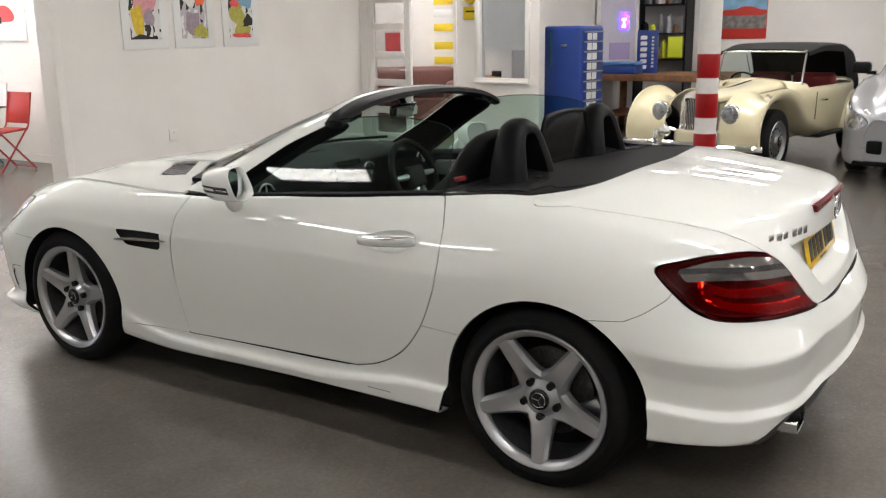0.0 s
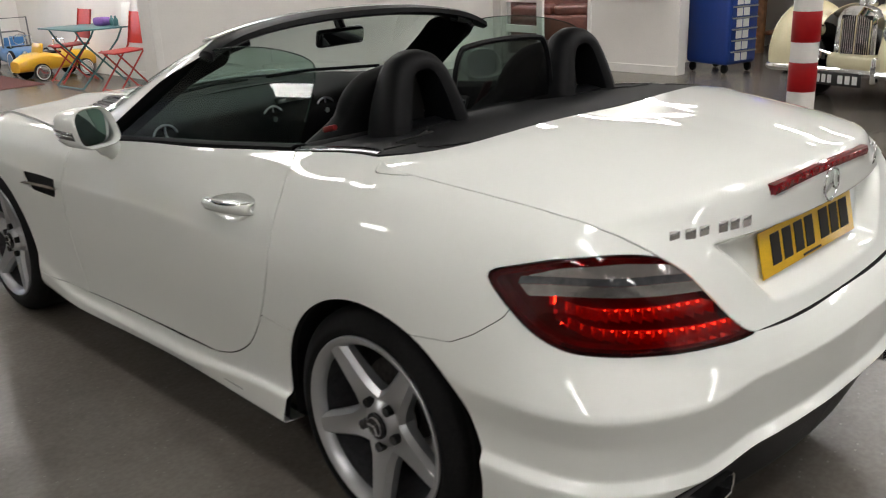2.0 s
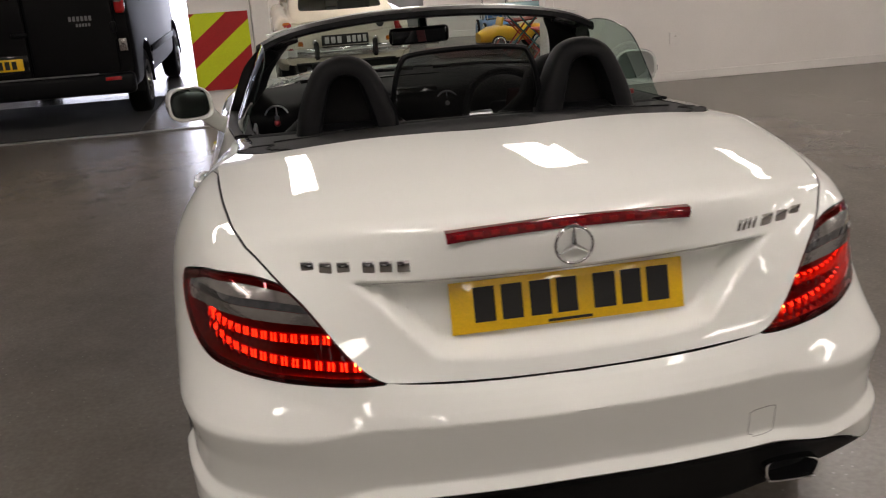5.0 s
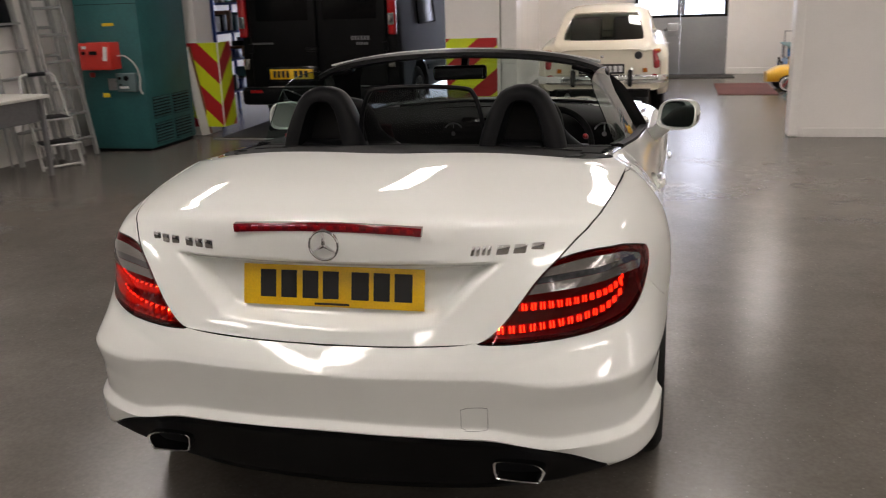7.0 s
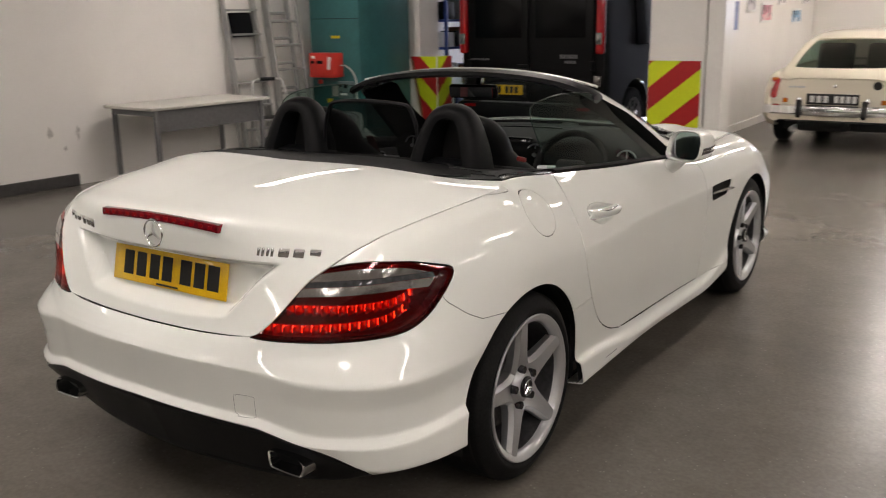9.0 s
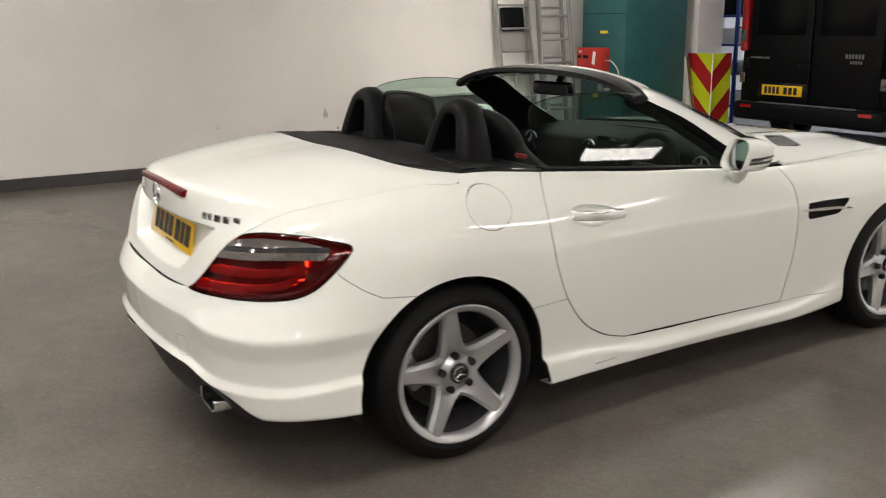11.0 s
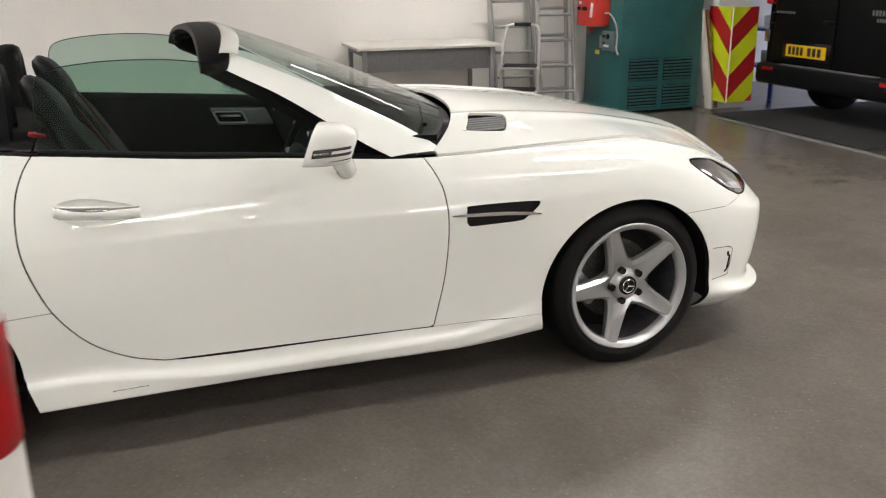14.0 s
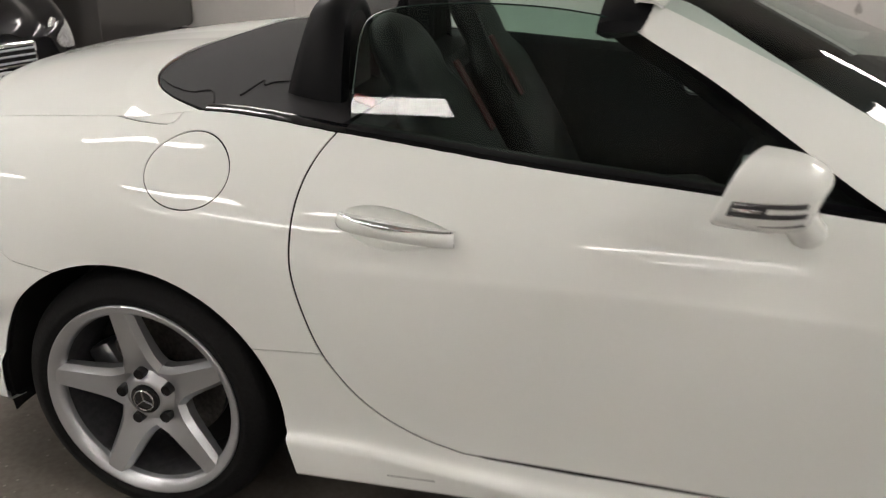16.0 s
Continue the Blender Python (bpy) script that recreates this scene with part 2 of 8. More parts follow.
def pchip(xk, yk, x):
    """A curve through (xk, yk) that doesn't overshoot."""
    xk, yk, x = np.array(xk, float), np.array(yk, float), np.asarray(x, float)
    h, d = np.diff(xk), np.diff(yk) / np.diff(xk)
    s = np.zeros(len(xk))
    same = d[:-1] * d[1:] > 0
    s[1:-1][same] = 2 * d[:-1][same] * d[1:][same] / (d[:-1] + d[1:])[same]
    s[0], s[-1] = d[0], d[-1]
    i = np.clip(np.searchsorted(xk, x) - 1, 0, len(h) - 1)
    t = np.clip((x - xk[i]) / h[i], 0, 1)
    return (yk[i] * (1 + 2 * t) * (1 - t) ** 2 + h[i] * s[i] * t * (1 - t) ** 2 + yk[i + 1] * t * t * (3 - 2 * t) + h[i] * s[i + 1] * t * t * (t - 1))


def inside(P, poly):
    """Signed distance of 2D points to a closed outline, positive inside."""
    P, A = np.asarray(P, float), np.asarray(poly, float)
    B = np.roll(A, -1, 0)
    best, odd = np.full(len(P), 1e9), np.zeros(len(P), bool)
    for a, b in zip(A, B):
        e = b - a
        t = np.clip(((P - a) @ e) / max(e @ e, 1e-12), 0, 1)
        best = np.minimum(best, np.hypot(*(P - a - t[:, None] * e).T))
        cross = (a[1] > P[:, 1]) != (b[1] > P[:, 1])
        if e[1]:
            odd ^= cross & (P[:, 0] < a[0] + (P[:, 1] - a[1]) / e[1] * e[0])
    return np.where(odd, best, -best)


def clipped(V, F, f):
    """The part of a surface (rows of V, lists of corners F) where the values f of its corners are positive."""
    V = [tuple(v) for v in V]
    f = list(map(float, f))
    cut, out = {}, []
    for face in F:
        pos = [f[i] > 0 for i in face]
        if all(pos):
            out.append(list(face))
            continue
        if not any(pos):
            continue
        ring = []
        n = len(face)
        for k in range(n):
            a, b = face[k], face[(k + 1) % n]
            if f[a] > 0:
                ring.append(a)
            if (f[a] > 0) != (f[b] > 0):
                key = (min(a, b), max(a, b))
                if key not in cut:
                    p, q = key
                    t = f[p] / (f[p] - f[q])
                    cut[key] = len(V)
                    V.append(tuple(x + (y - x) * t for x, y in zip(V[p], V[q])))
                    f.append(0.0)
                ring.append(cut[key])
        if len(ring) > 2:
            out.append(ring)
    used = sorted({i for r in out for i in r})
    at = {i: k for k, i in enumerate(used)}
    return np.array([V[i] for i in used]).reshape(-1, len(V[0])), [[at[i] for i in r] for r in out]


def sheet(V, F, name, mat, parent, mirror=False, both=False, thick=0.003, label="", flip=False, crisp=True):
    """A curved panel with thickness, from a surface; mirrored to the other side, or over both sides as one."""
    V3 = np.array(V)[:, :3].copy()
    F = [list(r) for r in F]
    if both:
        n = len(V3)
        V3 = np.vstack([V3, V3 * (-1, 1, 1)])
        F = F + [[i + n for i in r[::-1]] for r in F]
    elif mirror:
        V3 = V3 * (-1, 1, 1)
        F = [r[::-1] for r in F]
    if flip:
        F = [r[::-1] for r in F]
    me = mesh_of(name, V3, F, mat)
    bm = bmesh.new()
    bm.from_mesh(me)
    bmesh.ops.remove_doubles(bm, verts=bm.verts, dist=0.0004)
    bm.to_mesh(me)
    bm.free()
    me.polygons.foreach_set("use_smooth", [True] * len(me.polygons))
    ob = new(name, me)
    ob.parent = parent
    if thick:
        s = ob.modifiers.new("thickness", "SOLIDIFY")
        s.thickness, s.offset = thick, -1
        if crisp:
            e = ob.modifiers.new("edges", "EDGE_SPLIT")
            e.split_angle = radians(38)
    return tagged(ob, label)


def grid_faces(n, m, close=False):
    return [[i * m + j, i * m + j + 1, (i + 1) * m + j + 1, (i + 1) * m + j] for i in range(n - 1) for j in range(m - 1)]

FLOOR_M = material("grey_floor_paint", (0.138, 0.124, 0.107), 0.26, spec=0.44, grain=0.09, scale=60, bump=0.0005, stain=0.16, stain_scale=1.3, rough_var=0.05)
def worn(m):
    """Scuffs and pale flecks in a floor paint, on top of its grain."""
    t = m.node_tree
    b = t.nodes["Principled BSDF"]
    co = t.nodes.new("ShaderNodeTexCoord")
    flecks = t.nodes.new("ShaderNodeTexVoronoi")
    flecks.inputs["Scale"].default_value = 26
    ramp = t.nodes.new("ShaderNodeMapRange")
    ramp.inputs[1].default_value, ramp.inputs[2].default_value, ramp.inputs[3].default_value, ramp.inputs[4].default_value = 0.05, 0.14, 1.0, 0.0
    patch = t.nodes.new("ShaderNodeTexNoise")
    patch.inputs["Scale"].default_value, patch.inputs["Detail"].default_value = 0.9, 4
    gate = t.nodes.new("ShaderNodeMapRange")
    gate.inputs[1].default_value, gate.inputs[2].default_value, gate.inputs[4].default_value = 0.30, 0.75, 0.75
    t.links.new(co.outputs["Object"], flecks.inputs["Vector"])
    t.links.new(co.outputs["Object"], patch.inputs["Vector"])
    t.links.new(flecks.outputs["Distance"], ramp.inputs[0])
    t.links.new(patch.outputs[0], gate.inputs[0])
    mul = t.nodes.new("ShaderNodeMath")
    mul.operation = "MULTIPLY"
    t.links.new(ramp.outputs[0], mul.inputs[0])
    t.links.new(gate.outputs[0], mul.inputs[1])
    mix = t.nodes.new("ShaderNodeMix")
    mix.data_type = "RGBA"
    mix.inputs[7].default_value = (0.30, 0.28, 0.25, 1)
    mott = t.nodes.new("ShaderNodeTexNoise")
    mott.inputs["Scale"].default_value, mott.inputs["Detail"].default_value, mott.inputs["Roughness"].default_value = 7, 8, 0.7
    t.links.new(co.outputs["Object"], mott.inputs["Vector"])
    shade = t.nodes.new("ShaderNodeMapRange")
    shade.inputs[1].default_value, shade.inputs[2].default_value, shade.inputs[3].default_value, shade.inputs[4].default_value = 0.25, 0.75, 0.88, 1.10
    t.links.new(mott.outputs[0], shade.inputs[0])
    dull = t.nodes.new("ShaderNodeMix")
    dull.data_type, dull.blend_type = "RGBA", "MULTIPLY"
    dull.inputs[0].default_value = 1
    t.links.new(b.inputs["Base Color"].links[0].from_socket, dull.inputs[6])
    t.links.new(shade.outputs[0], dull.inputs[7])
    old = dull.outputs[2]
    t.links.new(mul.outputs[0], mix.inputs[0])
    t.links.new(old, mix.inputs[6])
    t.links.new(mix.outputs[2], b.inputs["Base Color"])
worn(FLOOR_M)
WALL_M = material("white_wall_paint", (0.80, 0.775, 0.745), 0.65, grain=0.015, scale=60, stain=0.05, stain_scale=1.2, bump=0.0006)
GLOSSY_WHITE = material("white_gloss_woodwork", (0.80, 0.78, 0.75), 0.35, grain=0.02, scale=40, stain=0.04)
CEIL_M = material("white_ceiling_paint", (0.72, 0.70, 0.67), 0.8, grain=0.03, scale=30, stain=0.06)
SKIRT_M = material("dark_skirting_board", (0.045, 0.043, 0.042), 0.5, grain=0.2, scale=40)
GREY_DOOR = material("grey_painted_door", (0.25, 0.255, 0.265), 0.5, grain=0.04, scale=60, stain=0.08)
STEEL = material("galvanised_steel", (0.42, 0.42, 0.42), 0.45, metal=0.8, grain=0.15, scale=60)
ALU = material("worn_aluminium", (0.40, 0.40, 0.39), 0.42, metal=0.6, grain=0.12, scale=80, stain=0.15)
TEAL = material("teal_enamel", (0.022, 0.115, 0.118), 0.45, grain=0.08, scale=40, stain=0.15, stain_scale=3)
RED_ENAMEL = material("red_enamel", (0.55, 0.035, 0.025), 0.4, grain=0.08, scale=40)
RED_BAND = material("red_gloss_band", (0.35, 0.004, 0.007), 0.36, spec=0.28, grain=0.05, scale=40, stain=0.08, bump=0.0004)
WHITE_BAND = material("white_gloss_column", (0.80, 0.775, 0.745), 0.35, grain=0.03, scale=30, stain=0.06, bump=0.0005)
HI_YELLOW = material("yellow_reflective_sheet", (0.62, 0.72, 0.02), 0.4, grain=0.05, scale=90)
HI_RED = material("red_reflective_sheet", (0.42, 0.015, 0.018), 0.4, grain=0.08, scale=90)
TABLE_TOP = material("pale_laminate", (0.62, 0.60, 0.56), 0.4, grain=0.04, scale=60, stain=0.1)
TABLE_GREY = material("grey_table_steel", (0.16, 0.16, 0.165), 0.5, grain=0.1, scale=50)
WOOD = material("orange_pine", (0.42, 0.20, 0.07), 0.5, grain=0.2, scale=18, stain=0.2)
DARK_WOOD = material("dark_bench_wood", (0.22, 0.10, 0.042), 0.55, grain=0.3, scale=15, stain=0.25)
BROWN_LEATHER = material("brown_sofa_leather", (0.16, 0.055, 0.042), 0.4, grain=0.25, scale=50, bump=0.002, stain=0.25)
BLUE_CABINET = material("blue_tool_cabinet_paint", (0.012, 0.045, 0.24), 0.35, grain=0.05, scale=60)
BLUE_CAR = material("blue_car_paint", (0.03, 0.06, 0.22), 0.3, coat=1.0, grain=0.05, scale=60)
PAPER = material("white_paper", (0.78, 0.78, 0.77), 0.7, grain=0.02, scale=50)
SIGN_YELLOW = material("yellow_sign", (0.75, 0.55, 0.02), 0.5, grain=0.05, scale=50)
MAT_RED = material("red_brown_mat", (0.12, 0.045, 0.04), 0.95, grain=0.4, scale=120, bump=0.003, stain=0.2)
MAT_DARK = material("dark_doormat", (0.03, 0.03, 0.03), 0.95, grain=0.4, scale=120, bump=0.003)
CHAIR_RED = material("red_chair_enamel", (0.42, 0.03, 0.022), 0.45, grain=0.1, scale=60)
TABLE_GREEN = material("blue_green_enamel", (0.05, 0.14, 0.15), 0.45, grain=0.1, scale=60)
TOY_BLUE = material("sky_blue_toy_enamel", (0.06, 0.22, 0.50), 0.3, coat=0.6, grain=0.05, scale=60)
TOY_YELLOW = material("yellow_toy_enamel", (0.75, 0.42, 0.02), 0.3, coat=0.6, grain=0.05, scale=60)


def structure(name, bm, mat, label):
    return tagged(part(name, bm, mat, None, label, smooth=False), kind="structure")


H = 3.15
floor = structure("floor", boxed((26, 30, 0.2), (3, 2, 0.2713)), FLOOR_M, "worn grey painted concrete floor with pale flecks")
floor.matrix_basis = pose(0, 0, -0.3713)
structure("ceiling", boxed((26, 30, 0.1), (3, 2, H + .05)), CEIL_M, "plain white showroom ceiling")
# west side: long wall, slightly askew
WEST = pose(-5.40, 4.2, 0, 0, 0, -3.6)
bm = box(bmesh.new(), (.2, 18, H), WEST @ Matrix.Translation((-.1, -5.6, H / 2)))
structure("wall_west", bm, WALL_M, "long plain white wall with scuffs")
structure("baseboard_west", box(bmesh.new(), (.03, 12.0, .11), WEST @ Matrix.Translation((.016, -7.53, .055)), .006), SKIRT_M, "dark worn skirting along the white wall")
structure("wall_south", boxed((26, .2, H), (3, -10.1, H / 2)), WALL_M, "plain white rear wall")
structure("trim_seam", box(bmesh.new(), (.012, .012, H - .12), WEST @ Matrix.Translation((.004, -6.75, .11 + (H - .12) / 2)), .003), WALL_M, "vertical joint strip in the white wall")
SCUFF = material("grey_wall_scuff", (0.50, 0.475, 0.45), 0.7, grain=0.3, scale=25)
def scuff(y, z, w, h):
    """A rubbed, uneven patch on the west wall."""
    rim = [(w / 2 * math.cos(a) * (1 + .35 * math.sin(3 * a + y * 9)), h / 2 * math.sin(a) * (1 + .3 * math.cos(5 * a + z * 7))) for a in np.linspace(0, 2 * math.pi, 22, False)]
    bm = bmesh.new()
    bm.faces.new([bm.verts.new(WEST @ Vector((.0025, y + p, z + q))) for p, q in rim])
    structure("trim_scuff", bm, SCUFF, "grey rubbed scuff on the white wall")
for y, z, w, h in ((-1.76, .52, .05, .10), (-1.48, .49, .04, .13), (-1.62, .36, .03, .05), (-2.9, .44, .028, .022)):
    scuff(y, z, w, h)
# north side: opening to the van bay, pier, aisle
structure("wall_north_west", boxed((1.7, .4, H), (-5.1, 6.80, H / 2)), WALL_M, "white wall beside the bay opening")
structure("wall_north_lintel", boxed((2.9, .4, .55), (-2.66, 6.80, H - .275)), WALL_M, "white lintel over the bay opening")
structure("wall_north_pier", boxed((.58, .34, H), (-1.10, 6.86, H / 2)), WALL_M, "white pier beside the bay opening")
structure("trim_pier", boxed((.17, .30, H - .01), (-.715, 6.86, H / 2), bevel=.01), GLOSSY_WHITE, "white door post beside the pier")
structure("wall_aisle", boxed((.15, 6.6, H), (-1.325, 10.3, H / 2)), WALL_M, "white aisle wall hung with small pictures")
structure("baseboard_aisle", boxed((.02, 6.2, .10), (-1.238, 10.2, .05), bevel=.004), GLOSSY_WHITE, "white skirting of the aisle wall")
# far wall with double doors
DY = 13.25
structure("wall_far_left", boxed((1.75, .2, H), (-.50, DY + .1, H / 2)), WALL_M, "white far wall beside the doors")
structure("wall_far_right", boxed((1.75, .2, H), (2.775, DY + .1, H / 2)), WALL_M, "white far wall beside the doors")
structure("wall_far_lintel", boxed((1.52, .2, H - 2.1), (1.14, DY + .1, 2.1 + (H - 2.1) / 2)), WALL_M, "white wall over the doors")
structure("baseboard_far", boxed((1.5, .02, .1), (2.65, DY - .012, .05), bevel=.004), GLOSSY_WHITE, "white skirting of the far wall")
doors_far = tagged(new("door_1"), "grey double doors with bright glazed upper halves", "door", kind="structure")
doors_far.matrix_basis = pose(1.14, DY + .06, 0)
for cx, w in ((-.382, .762), (.382, .762)):
    leaf = part("leaf", boxed((w, .05, .945), (cx, 0, .4735), bevel=.003), GREY_DOOR, doors_far)
    part("black_rail", boxed((w - .004, .056, .045), (cx, 0, .967), bevel=.003), TRIM, leaf)
    for dx in (-w / 2 + .035, w / 2 - .035):
        part("stile", boxed((.07, .05, 1.07), (cx + dx, 0, 1.525), bevel=.003), GREY_DOOR if dx * cx < 0 else TRIM, leaf)
    part("rail", boxed((w, .05, .05), (cx, 0, 2.075), bevel=.003), GREY_DOOR, leaf)
    pn = part("pane", boxed((w - .12, .008, 1.10), (cx, 0, 1.50)), ROOM_PANE, leaf)
    pn.visible_shadow = False
part("door_handle", boxed((.10, .03, .02), (-.05, -.04, .86), bevel=.005), STEEL, doors_far)
part("push_plate", boxed((.17, .006, .15), (-.12, -.028, .72), bevel=.002), STEEL, doors_far, "square metal push plate")
structure("doormat_far", boxed((1.5, .5, .012), (1.25, 12.75, .008), bevel=.004), MAT_DARK, "dark mat at the far doors")
DAYLIGHT = glowing("bright_daylight", (0.74, 0.81, 1.0), 10.5)
structure("backdrop", boxed((7, .1, 4.5), (1.2, 19.5, 1.7)), DAYLIGHT, "bright overcast yard outside the doors")
structure("ground_outside", boxed((8, 6, .1), (1.2, 16.5, -.1)), FLOOR_M, "pale yard outside")
# nook east of the aisle
structure("wall_nook", boxed((.15, 6.5, H), (3.45, 10.05, H / 2)), WALL_M, "white wall behind the folding chairs")
structure("baseboard_nook", boxed((.02, 6.3, .1), (3.363, 10.05, .05), bevel=.004), GLOSSY_WHITE, "white skirting of the nook wall")
# partition with the three prints
structure("wall_partition", boxed((4.85, .16, H), (4.60, 6.68, H / 2)), WALL_M, "white partition wall hung with three prints")
structure("baseboard_partition", boxed((4.80, .02, .09), (4.62, 6.588, .045), bevel=.004), GLOSSY_WHITE, "white skirting of the partition")
structure("trim_partition", boxed((.09, .24, H - .01), (2.135, 6.69, H / 2), bevel=.012), GLOSSY_WHITE, "white corner post of the partition")
# east wall with doorway to the office
EX = 6.95
structure("wall_east_1", boxed((.16, .16, H), (EX + .08, 6.52, H / 2)), WALL_M, "white wall beside the office door")
structure("wall_east_2", boxed((.16, 1.22, .86), (EX + .08, 4.44, .43)), WALL_M, "white wall below the office window")
structure("wall_east_3", boxed((.16, .36, H - .86), (EX + .08, 4.87, .86 + (H - .86) / 2)), WALL_M, "white wall beside the office window")
structure("wall_east_4", boxed((.16, .17, H - .86), (EX + .08, 3.915, .86 + (H - .86) / 2)), WALL_M, "white wall end beside the tool cabinet")
structure("wall_east_lintel", boxed((.16, 1.45, H - 2.08), (EX + .08, 5.745, 2.08 + (H - 2.08) / 2)), WALL_M, "white wall over the office door")
structure("wall_east_over_window", boxed((.16, .69, .9), (EX + .08, 4.345, H - .45)), WALL_M, "white wall over the office window")
structure("baseboard_east", boxed((.02, 1.2, .10), (EX - .012, 4.44, .05), bevel=.004), GLOSSY_WHITE, "white skirting below the office window")
win = tagged(new("window_1"), "white framed internal office window", "window", kind="structure")
win.matrix_basis = pose(EX, 4.345, 1.555)
for dy, dz, sy, sz in ((0, -.68, .76, .06), (0, .68, .76, .06), (-.36, 0, .06, 1.30), (.36, 0, .06, 1.30)):
    part("window_frame", boxed((.06, sy, sz), (-.005, dy, dz), bevel=.006), GLOSSY_WHITE, win)
part("window_blind", boxed((.01, .66, .95), (.10, 0, .17)), PAPER, win)
part("window_sill", boxed((.10, .76, .03), (-.02, 0, -.70), bevel=.006), GLOSSY_WHITE, win)
part("pane", boxed((.006, .66, 1.30), (.06, 0, 0)), ROOM_PANE, win)
# glazed office door, standing open against the wall
glazed = tagged(new("door_2"), "white glazed office door with five panes, standing open", "door", kind="structure")
glazed.matrix_basis = pose(EX - .02, 6.42, 0, 0, 0, -97)
part("stile", boxed((.10, .045, 2.02), (.05, 0, 1.01), bevel=.006), GLOSSY_WHITE, glazed)
part("stile", boxed((.10, .045, 2.02), (.71, 0, 1.01), bevel=.006), GLOSSY_WHITE, glazed)
for k in range(6):
    part("rail", boxed((.56, .045, .09 if 0 < k < 5 else .12), (.38, 0, .08 + k * .372), bevel=.006), GLOSSY_WHITE, glazed)
for k in range(5):
    part("pane", boxed((.56, .006, .28), (.38, 0, .266 + k * .372)), ROOM_PANE, glazed)
part("door_handle", tube([(.70, -.03, 1.0), (.70, -.07, 1.0), (.60, -.07, 1.0)], .009, 8), STEEL, glazed)
for y in (5.045, 6.47):
    structure("trim_office_door", boxed((.20, .05, 2.08), (EX + .08, y, 1.04), bevel=.008), GLOSSY_WHITE, "white frame of the office doorway")
# office behind
structure("wall_office_back", boxed((.15, 4.95, H), (10.9, 6.83, H / 2)), WALL_M, "white office rear wall")
structure("wall_office_north", boxed((3.9, .15, H), (9.0, 9.3, H / 2)), WALL_M, "white office side wall")
structure("wall_office_west", boxed((.15, 2.6, H), (7.05, 7.98, H / 2)), WALL_M, "white office wall beside the door")
structure("wall_office_south", boxed((3.7, .15, H), (9.05, 4.42, H / 2)), WALL_M, "white wall between the office and the workshop corner")
# workshop corner and the rest of the east side
structure("wall_east_back", boxed((.2, 15, H), (11.6, -2.8, H / 2)), WALL_M, "white rear wall of the workshop corner")
# van bay
structure("wall_bay_west", boxed((.2, 7.5, H), (-6.05, 10.7, H / 2)), WALL_M, "white side wall of the van bay")
structure("wall_bay_left", boxed((1.2, .2, H), (-5.4, 14.4, H / 2)), WALL_M, "white end wall of the van bay")
structure("wall_bay_lintel", boxed((3.6, .2, .5), (-3.1, 14.4, H - .25)), WALL_M, "white lintel of the bay door")
structure("backdrop_bay", boxed((6, .1, 4.5), (-3, 18.0, 1.7)), DAYLIGHT, "bright yard outside the van bay")
structure("ground_bay", boxed((7, 4, .1), (-3, 16.2, -.1)), FLOOR_M, "pale yard outside the van bay")
structure("threshold", boxed((2.7, .05, .012), (-2.65, 6.32, .006), bevel=.004), STEEL, "worn metal strip across the bay opening")
# thin dark sheet that darkens the bay floor below the van's rear
structure("dark_sheet_bay", boxed((2.0, 2.3, .012), (-2.95, 7.55, .007), bevel=.004), MAT_DARK, "thin dark sheet on the floor under the van")

# ceiling lamps
TUBE_GLOW = glowing("fluorescent_glow", (1.0, 0.97, 0.93), LAMP_GLOW)
LAMP_BODY = material("white_lamp_housing", (0.75, 0.75, 0.74), 0.4, grain=0.02, scale=40)
def ceiling_lamp(x, y, turn, w=.30, l=1.50):
    lamp = thing("ceiling_lamp", "white fluorescent ceiling lamp, lit", "ceiling lamp", "ceiling lamps", at=(x, y, H), turn=turn)
    part("housing", boxed((w + .04, l + .04, .07), (0, 0, -.035), bevel=.008), LAMP_BODY, lamp)
    part("diffuser", boxed((w, l, .012), (0, 0, -.077)), TUBE_GLOW, lamp)
for x, y, turn in LAMPS:
    ceiling_lamp(x, y, turn)

# ---- the white roadster ----
roadster = thing("roadster", "white two-seat roadster with its roof down on the grey floor", "car")

# outline of the body seen from above, from the nose to the tail, right half
PLAN = [(0, 3.265), (0.3, 3.25), (0.6, 3.19), (0.78, 3.08), (0.86, 2.93), (0.893, 2.7), (0.902, 2.43), (0.900, 2.2), (0.889, 1.7), (0.879, 1.35), (0.876, 1.0),
        (0.887, 0.46), (0.8995, 0.15), (0.903, 0.0), (0.897, -0.15), (0.874, -0.36), (0.838, -0.51), (0.768, -0.635), (0.62, -0.742), (0.42, -0.806), (0.2, -0.838), (0, -0.847)]
